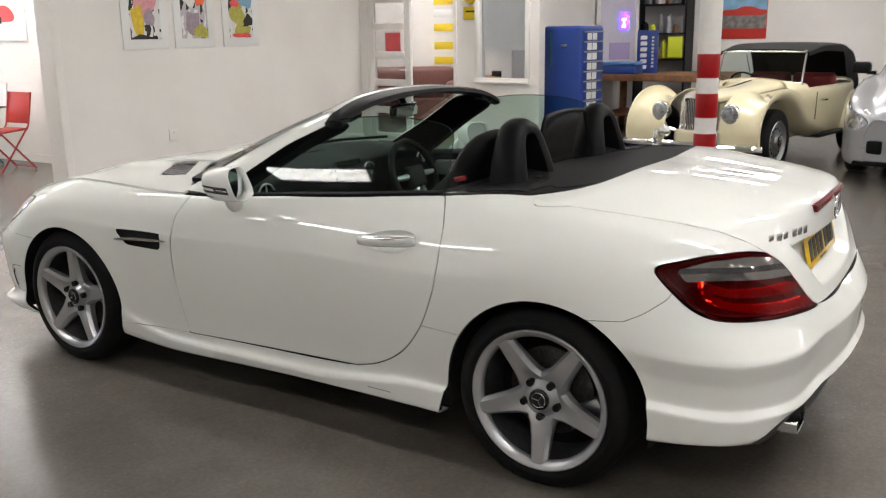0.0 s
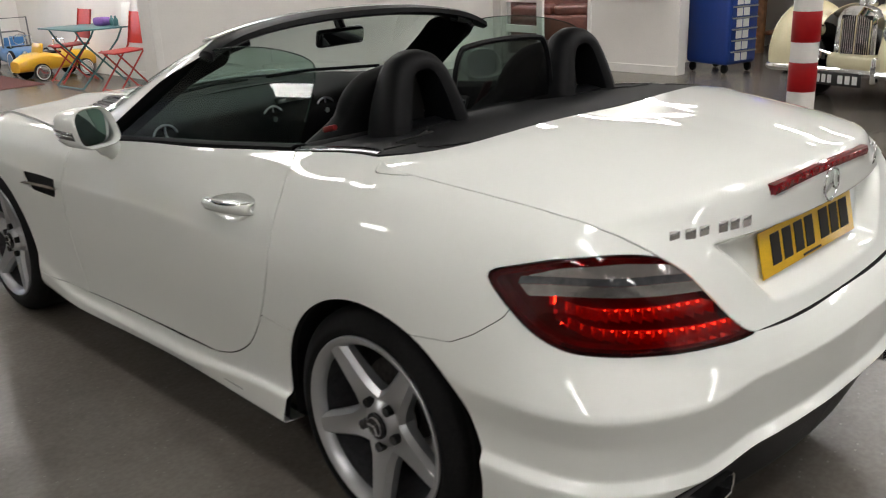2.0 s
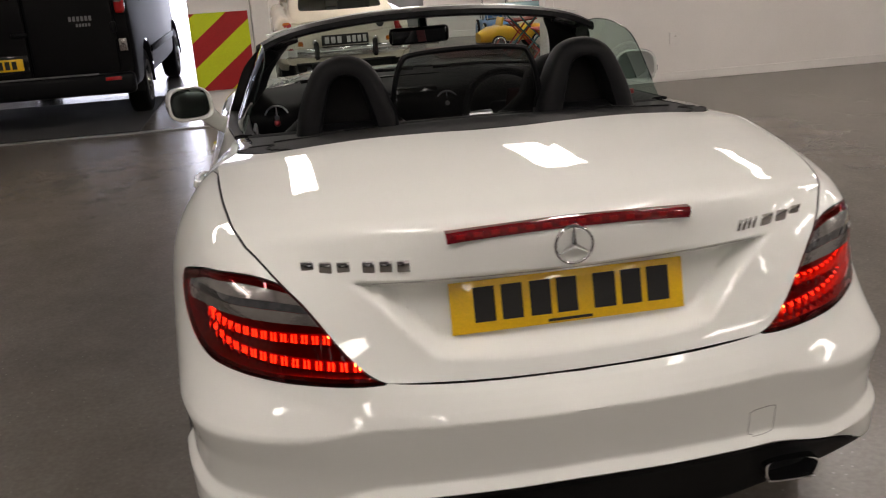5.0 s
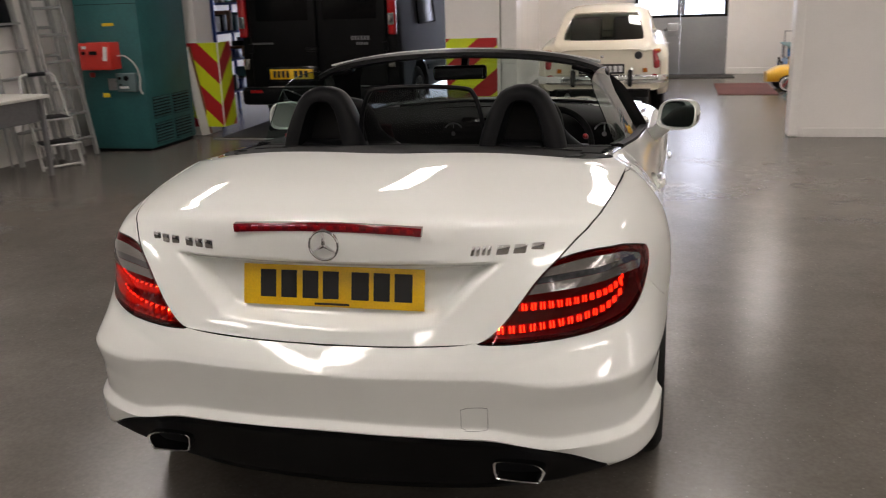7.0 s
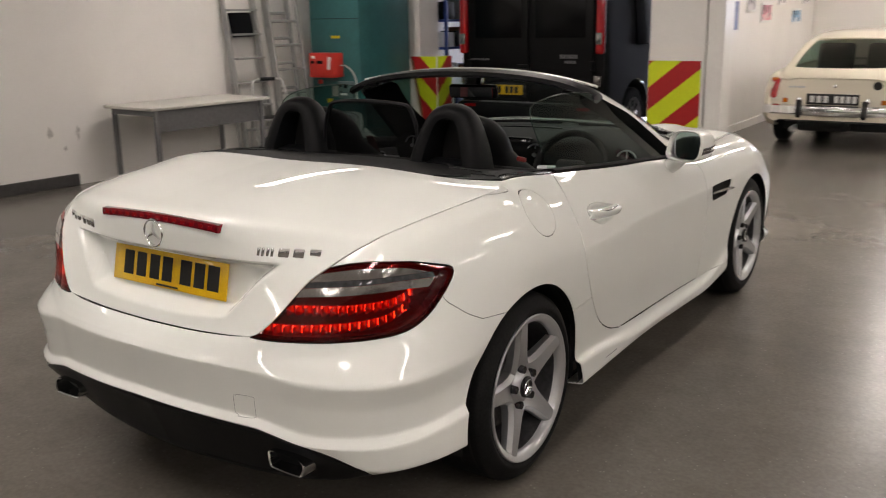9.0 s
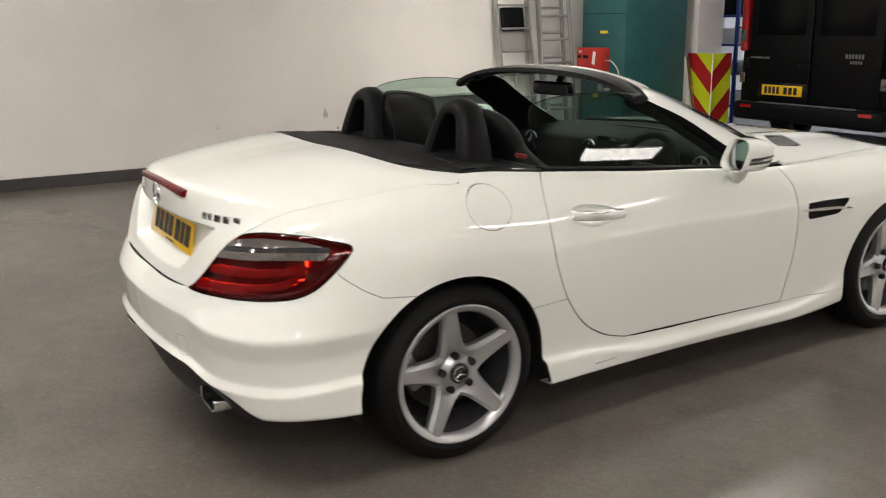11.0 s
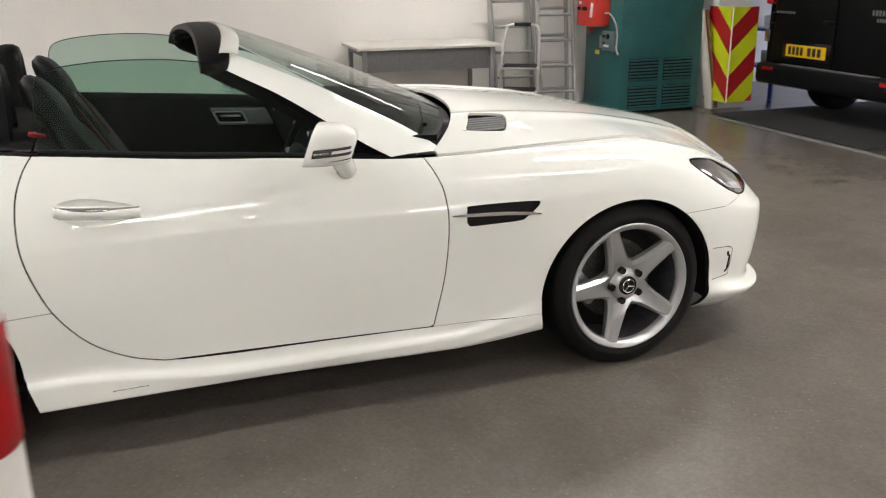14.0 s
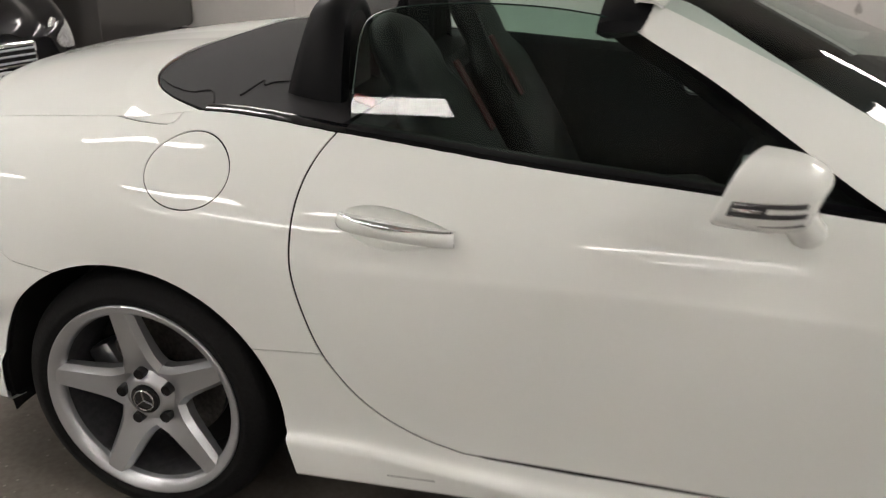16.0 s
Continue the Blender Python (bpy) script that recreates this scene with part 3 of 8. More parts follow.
# sections at places along that outline: (set in, height), from the sill upwards
SECTIONS = {
    0: [(.08, .15), (.03, .18), (.0, .225), (.03, .25), (.02, .35), (.0, .45), (.0, .53), (.012, .56), (.042, .60), (.09, .65), (.15, .685)],
    3: [(.06, .15), (.02, .18), (-.015, .225), (.03, .25), (.012, .35), (.0, .45), (.0, .535), (.018, .565), (.058, .61), (.105, .67), (.16, .705)],
    5: [(.07, .17), (.03, .2), (.0, .25), (.005, .33), (.0, .42), (-.002, .53), (.003, .60), (.012, .66), (.035, .73), (.09, .785), (.15, .81)],
    6: [(.07, .2), (.03, .22), (.01, .28), (.005, .36), (.0, .45), (-.002, .58), (.0, .67), (.006, .72), (.03, .785), (.085, .835), (.15, .858)],
    8: [(.06, .165), (.010, .178), (-.001, .190), (-.003, .224), (.014, .268), (.0, .50), (.0, .665), (.008, .71), (.028, .785), (.075, .845), (.09, .855)],
    10: [(.06, .176), (.014, .182), (.004, .190), (-.004, .216), (.013, .274), (-.002, .50), (.0, .67), (.009, .72), (.036, .80), (.088, .888), (.103, .90)],
    11: [(.07, .180), (.006, .187), (-.008, .198), (-.006, .272), (.016, .304), (.0, .50), (.002, .66), (.012, .72), (.042, .80), (.10, .885), (.162, .942)],
    12: [(.07, .180), (.006, .187), (-.008, .198), (-.006, .276), (.012, .31), (-.001, .555), (.001, .672), (.009, .74), (.037, .82), (.105, .913), (.196, .966)],
    13: [(.07, .2), (.03, .22), (.01, .28), (.005, .36), (.0, .45), (-.002, .58), (.0, .68), (.008, .75), (.035, .83), (.092, .911), (.150, .957)],
    15: [(.05, .248), (.004, .256), (-.009, .270), (-.012, .368), (.004, .394), (.004, .475), (-.009, .540), (.014, .69), (.040, .80), (.088, .882), (.152, .930)],
    17: [(.09, .250), (-.003, .262), (-.024, .278), (-.028, .350), (-.008, .378), (-.011, .455), (-.027, .528), (.046, .625), (.058, .71), (.070, .815), (.132, .890)],
    18: [(.14, .17), (.09, .20), (.000, .322), (-.017, .352), (-.002, .380), (-.006, .462), (-.018, .532), (.030, .605), (.050, .66), (.064, .735), (.085, .812)],
    19: [(.13, .17), (.10, .20), (.032, .352), (-.004, .390), (.012, .414), (.006, .49), (.0, .555), (.008, .578), (.019, .602), (.029, .622), (.040, .640)],
    21: [(.13, .17), (.10, .20), (.032, .366), (-.004, .404), (.012, .428), (.006, .50), (.0, .560), (.015, .576), (.032, .591), (.049, .605), (.066, .616)],
}
NS, NV = 460, 84
dense = smooth_line(PLAN, 4001)
arc = np.concatenate([[0], np.cumsum(np.hypot(*np.diff(dense, axis=0).T))])
at_plan = [arc[round(i * 4000 / (len(PLAN) - 1))] for i in range(len(PLAN))]
S = np.linspace(0, arc[-1], NS)
line = np.stack([np.interp(S, arc, dense[:, k]) for k in (0, 1)], 1)
tang = np.gradient(line, axis=0)
tang /= np.hypot(*tang.T)[:, None]
tang[0], tang[-1] = (1, 0), (-1, 0)
outward = np.stack([-tang[:, 1], tang[:, 0]], 1)
keys = sorted(SECTIONS)
ks = [at_plan[k] for k in keys]
sect = np.array([SECTIONS[k] for k in keys])
coarse = np.stack([np.stack([pchip(ks, sect[:, j, c], S) for c in (0, 1)], 1) for j in range(11)], 1)
body = np.zeros((NS, NV, 5))
crease_from = at_plan[13] + 0.12
for i in range(NS):
    c = smooth_line(coarse[i], NV)
    # firmer creases on the rear bumper than on the wings
    flat = np.stack([np.interp(np.linspace(0, 10, NV), np.arange(11), coarse[i][:, q]) for q in (0, 1)], 1)
    top = 7.2 + 4.0 * np.clip((S[i] - at_plan[18]) / (at_plan[19] - at_plan[18]), 0, 1)
    firm = 0.88 * np.clip((S[i] - crease_from) / 0.25, 0, 1) * np.clip(top - np.linspace(0, 10, NV), 0, 1)[:, None]
    sill = 0.8 * np.clip((S[i] - at_plan[7]) / 0.2, 0, 1) * np.clip((at_plan[12] - S[i]) / 0.15, 0, 1) * np.clip(4.0 - np.linspace(0, 10, NV), 0, 1)[:, None]
    firm = np.maximum(firm, sill)
    c = c * (1 - firm) + flat * firm
    body[i, :, :2] = line[i] - c[:, :1] * outward[i]
    body[i, :, 2], body[i, :, 3], body[i, :, 4] = c[:, 1], S[i], np.linspace(0, 10, NV)
BV, BF = body.reshape(-1, 5), grid_faces(NS, NV)
rim_line = body[:, -1, :3]


def s_at(y, rear=True):
    """How far along the outline the side lies at y."""
    k = np.where(line[:, 0] > 0.35)[0]
    return float(S[k[np.argmin(abs(line[k, 1] - y))]])


AXLE_R, AXLE_F, ARCH = (0.0 - 0.012, 0.305), (2.425, 0.30), 0.358
DOOR = smooth_line([(0.462, 0.96), (0.42, 0.90), (0.395, 0.82), (0.393, 0.70), (0.42, 0.59), (0.467, 0.485), (0.55, 0.385), (0.655, 0.322), (0.76, 0.292)], 36).tolist() + \
    [(1.1, 0.283), (1.655, 0.2725)] + smooth_line([(1.66, 0.30), (1.692, 0.45), (1.708, 0.62), (1.70, 0.74), (1.672, 0.82), (1.645, 0.87), (1.62, 0.96)], 24).tolist()
GAP = 0.0030
side = lambda V: V[:, 1:3]
# the opening runs straight down and a little forward to the sill
foot = lambda V: 1.02 + np.where(V[:, 1] > 0, .10 * np.clip((AXLE_R[1] - V[:, 2]) / .13, 0, 1), 0)
arches = lambda V: np.minimum(np.hypot((V[:, 1] - AXLE_R[0]) / foot(V), V[:, 2] - np.where(V[:, 1] > 0, np.minimum(V[:, 2], AXLE_R[1]), AXLE_R[1])), np.hypot((V[:, 1] - AXLE_F[0]) / 1.02, V[:, 2] - AXLE_F[1])) - ARCH + 10.0 * (V[:, 0] < 0.5)
V0, F0 = clipped(BV, BF, arches(BV))

# outlines of the single panels
s_tip, s_in = s_at(-0.362), float(S[np.argmin(np.hypot(line[:, 0] - 0.42, line[:, 1] + 0.806))])
LAMP = smooth_line([(s_tip + .012, .792), (s_tip + .012, .803), (s_tip + .026, .812), (s_tip + .092, .828), (s_tip + .165, .842), (s_tip + .225, .848), (s_tip + .297, .850), (s_tip + .38, .845), (s_tip + .457, .834)], 40).tolist() + [(s_tip + .459, .90), (s_in - .002, .90), (s_in - .002, .6385)] + \
    smooth_line([(s_in - .03, .6375), (s_in - .12, .6360), (s_in - .27, .6370), (s_in - .38, .640), (s_tip + .20, .653), (s_tip + .125, .688), (s_tip + .065, .738), (s_tip + .026, .775)], 30).tolist()
REAR_BUMPER = [(s_at(-0.10), .05), (s_at(-0.10), .627), (s_at(-0.178), .627), (s_at(-0.29), .636), (s_at(-0.35), .665), (s_at(-0.41), .715), (s_at(-0.43), .735), (s_in + .01, .735), (s_in + .03, .70), (s_in + 1, .70), (s_in + 1, .05)]
FRONT_BUMPER = [(-1, .05), (-1, .66), (0.2, .66), (s_at(2.95), .612), (s_at(2.84), .585), (s_at(2.55), .580), (s_at(2.55), .05)]
HEADLAMP = smooth_line([(s_at(2.70), .765), (s_at(2.86), .745), (s_at(3.0), .70), (s_at(3.12), .65), (s_at(3.13), .625), (s_at(2.98), .612), (s_at(2.90), .632), (s_at(2.80), .690)], 48, close=True).tolist()
REFLECTOR = smooth_line([(s_at(2.84), .668), (s_at(2.93), .660), (s_at(3.03), .640), (s_at(3.07), .630), (s_at(3.0), .624), (s_at(2.92), .638), (s_at(2.87), .652)], 40, close=True).tolist()
SILL = [(0.2, 0.05), (0.2, 0.492), (0.455, 0.503), (0.56, 0.42), (0.70, 0.32), (0.80, 0.287), (1.0, 0.279), (2.3, 0.2655), (2.3, 0.05)]
VENT = smooth_line([(1.778, .689), (1.785, .692), (1.90, .693), (2.030, .689), (2.041, .683), (2.030, .668), (1.99, .637), (1.97, .630), (1.90, .628), (1.787, .627), (1.777, .632), (1.775, .66)], 90, close=True).tolist()
FUEL = [(0.151 + 0.093 * math.cos(a), 0.865 + 0.071 * math.sin(a)) for a in np.linspace(0, 2 * math.pi, 64, False)]
CUP = smooth_line([(.498, .800), (.512, .818), (.57, .825), (.65, .813), (.730, .788), (.724, .765), (.65, .748), (.57, .748), (.51, .775)], 48, close=True).tolist()
SKIRT = smooth_line([(-0.74, 0.282), (-0.66, 0.325), (-0.56, 0.358), (-0.42, 0.380), (-0.2, 0.392), (0, 0.395), (0.2, 0.392), (0.42, 0.380), (0.56, 0.358), (0.66, 0.325), (0.74, 0.282)], 50).tolist() + [(0.80, 0.05), (-0.80, 0.05)]

# the boot lid's turned-down front corner
CORNER = [(.090, 1.02), (.090, .962)] + smooth_line([(.089, .956), (.083, .9485), (.070, .9455), (.03, .9485), (-.02, .952), (-.06, .9555), (-.10, .960)], 24).tolist() + [(-.10, 1.02)]
sv = lambda V: V[:, [3, 2]]
reg = {
    "door": lambda V: np.where(V[:, 3] < s_at(0.1), 1.3 * inside(side(V), DOOR), -1.0),
    "lamp": lambda V: 2.2 * inside(sv(V), LAMP),
    "rear": lambda V: 2.8 * inside(sv(V), REAR_BUMPER),
    "front": lambda V: 2.8 * inside(sv(V), FRONT_BUMPER),
    "head": lambda V: inside(sv(V), HEADLAMP),
    "sill": lambda V: 2.6 * inside(side(V), SILL),
    "vent": lambda V: np.where(abs(V[:, 3] - s_at(1.9)) < 0.6, inside(side(V), VENT), -1.0),
    "fuel": lambda V: np.where(abs(V[:, 3] - s_at(0.15)) < 0.6, 2.2 * inside(side(V), FUEL), -1.0),
    "cup": lambda V: np.where(abs(V[:, 3] - s_at(0.62)) < 0.4, inside(side(V), CUP), -1.0) - 0.0029,
    "skirt": lambda V: np.where(V[:, 1] < -0.3, inside(V[:, [0, 2]], SKIRT), -1.0),
    "low": lambda V: np.minimum(V[:, 1] - 0.70, 0.40 - V[:, 2]),
    "ahead": lambda V: s_at(1.3) - V[:, 3],
    "corner": lambda V: np.where(abs(V[:, 3] - s_at(0.0)) < 0.4, 1.6 * inside(side(V), CORNER), -1.0),
}


def take(*want):
    """The body's surface within the named outlines ('-' before a name: without it), short of the gap between panels."""
    V, F = V0, F0
    for w in want:
        f = -reg[w[1:]](V) if w[0] == "-" else reg[w](V)
        V, F = clipped(V, F, f - GAP)
    return V, F


lamps, doors = {}, {}
for mir in (False, True):
    which = dict(mirror=mir)
    doors[mir] = sheet(*take("door", "-cup"), "door", PAINT, roadster, label="white door with a curved rear edge", thick=0.004, **which)
    sheet(*take("ahead", "-door", "-sill", "-front", "-head", "-vent"), "fender", PAINT, roadster, **which)
    sheet(*take("-ahead", "-door", "-sill", "-low", "-rear", "-lamp", "-corner", *([] if mir else ["-fuel"])), "quarter_panel", PAINT, roadster, **which)
    sheet(*take("sill", "-door"), "side_sill", PAINT, roadster, **which)
    if not mir:
        sheet(*take("fuel"), "fuel_flap", PAINT, roadster, label="round white fuel flap")
    V, F = take("lamp")
    lamps[mir] = sheet(V, F, "tail_lamp", LENS_RED, roadster, label="dark red rear lamp with clear and lit bands", thick=0.0, **which)
    V, F = take("head", "-front")
    head_lamp = sheet(V, F, "headlamp", HEAD_DARK, roadster, label="dark swept-back headlamp with a bright reflector", **which)
    V, F = clipped(V, F, inside(sv(V), REFLECTOR))
    V = V.copy()
    V[:, :2] += 0.003 * outward[np.clip(np.searchsorted(S, V[:, 3]), 0, NS - 1)]
    sheet(V, F, "reflector", HEAD_GLASS, head_lamp, **which)
sheet(*take("rear", "-lamp", "-skirt"), "rear_bumper", PAINT, roadster, both=True)
sheet(*take("front", "-head"), "front_bumper", PAINT, roadster, both=True)
sheet(*take("skirt"), "diffuser", TRIM, roadster, both=True, label="black lower rear diffuser")
# near-black shell whose colour stands in for shade within the panel gaps
inner = body.copy()
inner[:, :, :2] -= 0.022 * outward[:, None, :]
inner[:, :, 2] = np.minimum(inner[:, :, 2], rim_line[:, None, 2] - 0.01)
IV, IF = clipped(inner.reshape(-1, 5), BF, arches(BV))
IV, IF = clipped(IV, IF, -inside(sv(IV), LAMP) - .002)
sheet(IV, IF, "inner_shell", DARK_GAP, roadster, both=True, thick=0.0)
pan = boxed((1.36, 3.3, 0.03), (0, 1.25, 0.19), bevel=0.01)
part("underbody", pan, DARK_GAP, roadster)


# bands and cells within the rear lamps
LV, LF = clipped(V0, F0, inside(sv(V0), LAMP) - 0.007)


def band(lo, hi, ends, name, mat, parent, mir, proud=0.002):
    """A strip laid on the rear lamp, between two heights given along it."""
    u = lambda V: (V[:, 3] - s_tip) / (s_in - s_tip)
    V, F = clipped(LV, LF, V_low(LV, lo, u))
    V, F = clipped(V, F, -V_low(V, hi, u))
    # rounded at the outer end
    V, F = clipped(V, F, u(V) - ends[0] + .010 - 50.0 * V_low(V, shift(MID, -.006), u) ** 2)
    V, F = clipped(V, F, ends[1] - u(V))
    if len(F):
        V = V.copy()
        k = np.clip(np.searchsorted(S, V[:, 3]), 0, NS - 1)
        V[:, :2] += proud * outward[k]
        sheet(V, F, name, mat, parent, mirror=mir, thick=0.004)


def V_low(V, curve, u):
    x, z = zip(*curve)
    return V[:, 2] - pchip(x, z, u(V))


shift = lambda curve, d: [(a, b + d) for a, b in curve]
ROW_A = [(0, .78), (.26, .752), (.33, .738), (.40, .728), (.50, .722), (.66, .717), (.80, .716), (1, .716)]
ROW_B = [(0, .77), (.26, .735), (.33, .706), (.40, .688), (.5, .676), (.65, .667), (.8, .662), (1, .660)]
MID = [(0, .79), (.15, .799), (.35, .803), (.5, .800), (.66, .794), (.8, .79), (1, .785)]
TOP = [(0, .796), (.15, .812), (.3, .834), (.45, .838), (.6, .830), (.75, .82), (1, .81)]


def lamp_point(u, z, deep, axis):
    """A place within the rear lamp: below the skin by deep, along the lamp's beam."""
    s = s_tip + (s_in - s_tip) * u
    i = int(np.clip(np.searchsorted(S, s) - 1, 1, NS - 3))
    f = (s - S[i]) / (S[i + 1] - S[i])
    x, y = (sum(k * float(np.interp(z, body[j, 30:, 2], body[j, 30:, q])) for j, k in ((i, 1 - f), (i + 1, f))) for q in (0, 1))
    return Vector((x - axis[0] * deep, y - axis[1] * deep, z))


def lamp_beam(u):
    i = int(np.clip(np.searchsorted(S, s_tip + (s_in - s_tip) * u), 1, NS - 2))
    d = Vector((outward[i][0] * .14, outward[i][1] * .14 - .86)).normalized()
    return d.x, d.y


for mir in (False, True):
    lamp = lamps[mir]
    flip = Matrix.Diagonal((-1 if mir else 1, 1, 1))
    V = LV.copy()
    V[:, :2] -= .044 * outward[np.clip(np.searchsorted(S, V[:, 3]), 0, NS - 1)]
    sheet(V, LF, "lamp_bowl", RED_BOWL, lamp, mirror=mir, thick=0.0, label="dark red inner bowl")
    # the bowl's wall, down from the rim
    V, F = clipped(LV, LF, 0.0095 - inside(sv(LV), LAMP))
    V = V.copy()
    V[:, :2] -= (.003 + .041 * np.clip((inside(sv(V), LAMP) - .007) / .0025, 0, 1))[:, None] * outward[np.clip(np.searchsorted(S, V[:, 3]), 0, NS - 1)]
    sheet(V, F, "lamp_wall", RED_BOWL, lamp, mirror=mir, thick=0.0)
    V, F = clipped(LV, LF, 0.0150 - inside(sv(LV), LAMP))
    V = V.copy()
    V[:, :2] -= .002 * outward[np.clip(np.searchsorted(S, V[:, 3]), 0, NS - 1)]
    sheet(V, F, "lens_border", DARK_RED_LENS, lamp, mirror=mir, thick=0.003)
    band(shift(MID, .0075), shift(TOP, -.004), (.155, .74), "clear_band", CLEAR_LENS, lamp, mir)
    band(shift(MID, -.0085), shift(MID, .007), (.13, .80), "smoked_band", SMOKE_LENS, lamp, mir, .001)
    band(shift(MID, -.032), shift(MID, -.009), (.14, .82), "clear_band", CLEAR_LENS, lamp, mir)

    def lamp_plate(u0, u1, z0, z1, deep, ax, bm, thick=.004):
        """A thin block across the lamp's beam."""
        corners = [(u0, z0[0]), (u1, z0[1]), (u1, z1[1]), (u0, z1[0])]
        f = [bm.verts.new(flip @ lamp_point(p, q, deep, ax)) for p, q in corners]
        r = [bm.verts.new(flip @ lamp_point(p, q, deep + thick, ax)) for p, q in corners]
        bm.faces.new(f)
        for j in range(4):
            bm.faces.new((f[j], r[j], r[(j + 1) % 4], f[(j + 1) % 4]))
        return bm

    for row, lo, hi, n in ((ROW_A, .285, .835, 14), (ROW_B, .295, .935, 15)):
        x_, z_ = zip(*row)
        for k in range(n + 1):
            u = lo + (hi - lo) * k / n
            z, ax = float(pchip(x_, z_, u)), lamp_beam(u)
            fin = bmesh.new()
            quad = [flip @ lamp_point(u, z + dz, deep, ax) for dz, deep in ((-.0125, .005), (.0125, .005), (.0125, .040), (-.0125, .040))]
            fin.faces.new([fin.verts.new(p) for p in quad])
            part("reflector_fin", fin, RED_FIN, lamp)
        for k in range(n):
            w = (hi - lo) / n
            u = lo + w * (k + .5)
            ax = lamp_beam(u)
            za, z, zb = (float(pchip(x_, z_, q)) for q in (u - w * .44, u, u + w * .44))
            cell = part("led_cell", lamp_plate(u - w * .44, u + w * .44, (za - .0105, zb - .0105), (za + .0105, zb + .0105), .036, ax, bmesh.new()), LED_STRIP, lamp, smooth=False)
            for d in (-.17, .17):
                hot = lamp_plate(u + w * (d - .05), u + w * (d + .05), (z - .0085,) * 2, (z + .0085,) * 2, .0335, ax, bmesh.new(), .002)
                part("led", hot, LED_HOT, cell, smooth=False)
    # the short upright strip that joins the two rows
    for k in range(3):
        u, z = .268 + .016 * k, .772 - .018 * k
        ax = lamp_beam(u)
        cell = part("led_cell", lamp_plate(u - .013, u + .013, (z - .012,) * 2, (z + .012,) * 2, .036, ax, bmesh.new()), LED_STRIP, lamp, smooth=False)
        part("led", lamp_plate(u - .003, u + .003, (z - .008,) * 2, (z + .008,) * 2, .0335, ax, bmesh.new(), .002), LED_HOT, cell, smooth=False)

# boot lid
def ring_point(s):
    return np.array([np.interp(s, S, rim_line[:, k]) for k in range(3)])


s_lid0 = s_at(0.125)
deck_edge = lambda a: pchip([0, .3, .6, .75, .85, .93, 1], [-.130, -.126, -.106, -.078, -.036, .030, .125], a)
NW, NU = 150, 121
W = np.linspace(0, 1, NW)
edge = np.array([ring_point(s_lid0 + (s_in - s_lid0) * w) for w in W])
mid_y = pchip([0, .15, .35, .52, .60, .64, .70, .76, .90, 1.0], [-.130, -.25, -.45, -.63, -.708, -.722, -.730, -.730, -.750, -.776], W)
mid_z = pchip([0, .15, .35, .52, .60, .64, .70, .76, .90, 1.0], [1.020, 1.013, .993, .965, .948, .930, .885, .842, .700, .620], W)
U = np.linspace(-1, 1, NU)
lid = np.zeros((NW, NU, 3))
RECESS = smooth_line([(-.475, .838), (-.40, .775), (-.335, .705), (-.27, .668), (0, .655), (.27, .668), (.335, .705), (.40, .775), (.475, .838)], 60).tolist()
for i in range(NW):
    a = np.abs(U)
    lid[i, :, 0] = U * (edge[i, 0] - float(np.interp(W[i], [0, .10, .19], [0.0012, 0.0012, 0.0065])))
    g = a ** 2.3
    lid[i, :, 1] = mid_y[i] + (edge[i, 1] - mid_y[i]) * g
    k = max(0, 1 - W[i] / .30) ** 1.5
    lid[i, :, 1] += k * (deck_edge(a) - (mid_y[0] + (edge[0, 1] - mid_y[0]) * g))
    lid[i, :, 2] = mid_z[i] + (edge[i, 2] - mid_z[i]) * a ** (2.3 + 1.1 * max(0, 1 - W[i] / .6))
    lid[i, :, 2] += 0.010 * np.sin(np.pi * np.clip((a - .1) / .9, 0, 1)) * (1 - W[i]) * 0.6
low = (W > 0.60)[:, None] * np.ones(NU)[None]
depth = np.clip(inside(lid[:, :, [0, 2]].reshape(-1, 2), RECESS).reshape(NW, NU) / 0.030, 0, 1)
depth = depth * depth * (3 - 2 * depth)
lid[:, :, 1] += 0.052 * depth * low
lidV = lid.reshape(-1, 3)
lid_ob = sheet(lidV, [f[::-1] for f in grid_faces(NW, NU)], "boot_lid", PAINT, roadster, thick=0.004, label="white boot lid with a recess for the plate")
for mir in (False, True):
    V, F = clipped(V0, F0, reg["corner"](V0))
    sheet(V, F, "lid_corner", PAINT, lid_ob, mirror=mir)


def lid_at(x, z, out=0.0):
    """The place on the rear face of the lid at x and height z."""
    k = (low > 0) & (np.abs(lid[:, :, 0] - x) < 0.03)
    q = lid[k]
    j = np.argmin((q[:, 0] - x) ** 2 + (q[:, 2] - z) ** 2)
    return Vector((x, q[j, 1] - out, z))


# third brake lamp
bm = bmesh.new()
rows = []
for x in np.linspace(-.262, .262, 41):
    y = -0.7225 + 0.10 * x * x * 1.6
    z = 0.930 - 0.16 * x * x
    h = 0.0112
    slant = math.copysign(.10, x) if abs(x) > .2 else 0
    rows.append([bm.verts.new((x + slant * (dz + .011) * (abs(x) > .25), y + dy, z + dz)) for dy, dz in ((.02, h + .002), (-.004, h), (-.008, 0), (-.006, -h), (.02, -h - .002))])
for A, B in zip(rows, rows[1:]):
    for k in range(4):
        bm.faces.new((A[k], A[k + 1], B[k + 1], B[k]))
bm.faces.new(rows[0]); bm.faces.new(rows[-1][::-1])
brake = part("brake_lamp", bm, BRAKE_LENS, lid_ob, "slim red high brake lamp")
for k in range(14):
    x = -.234 + .036 * k
    part("led_cell", boxed((.019, .002, .011), (x, -0.7298 + 0.16 * x * x, 0.930 - 0.16 * x * x), (0, 0, 0), .0005, 1), RED_LENS, brake)

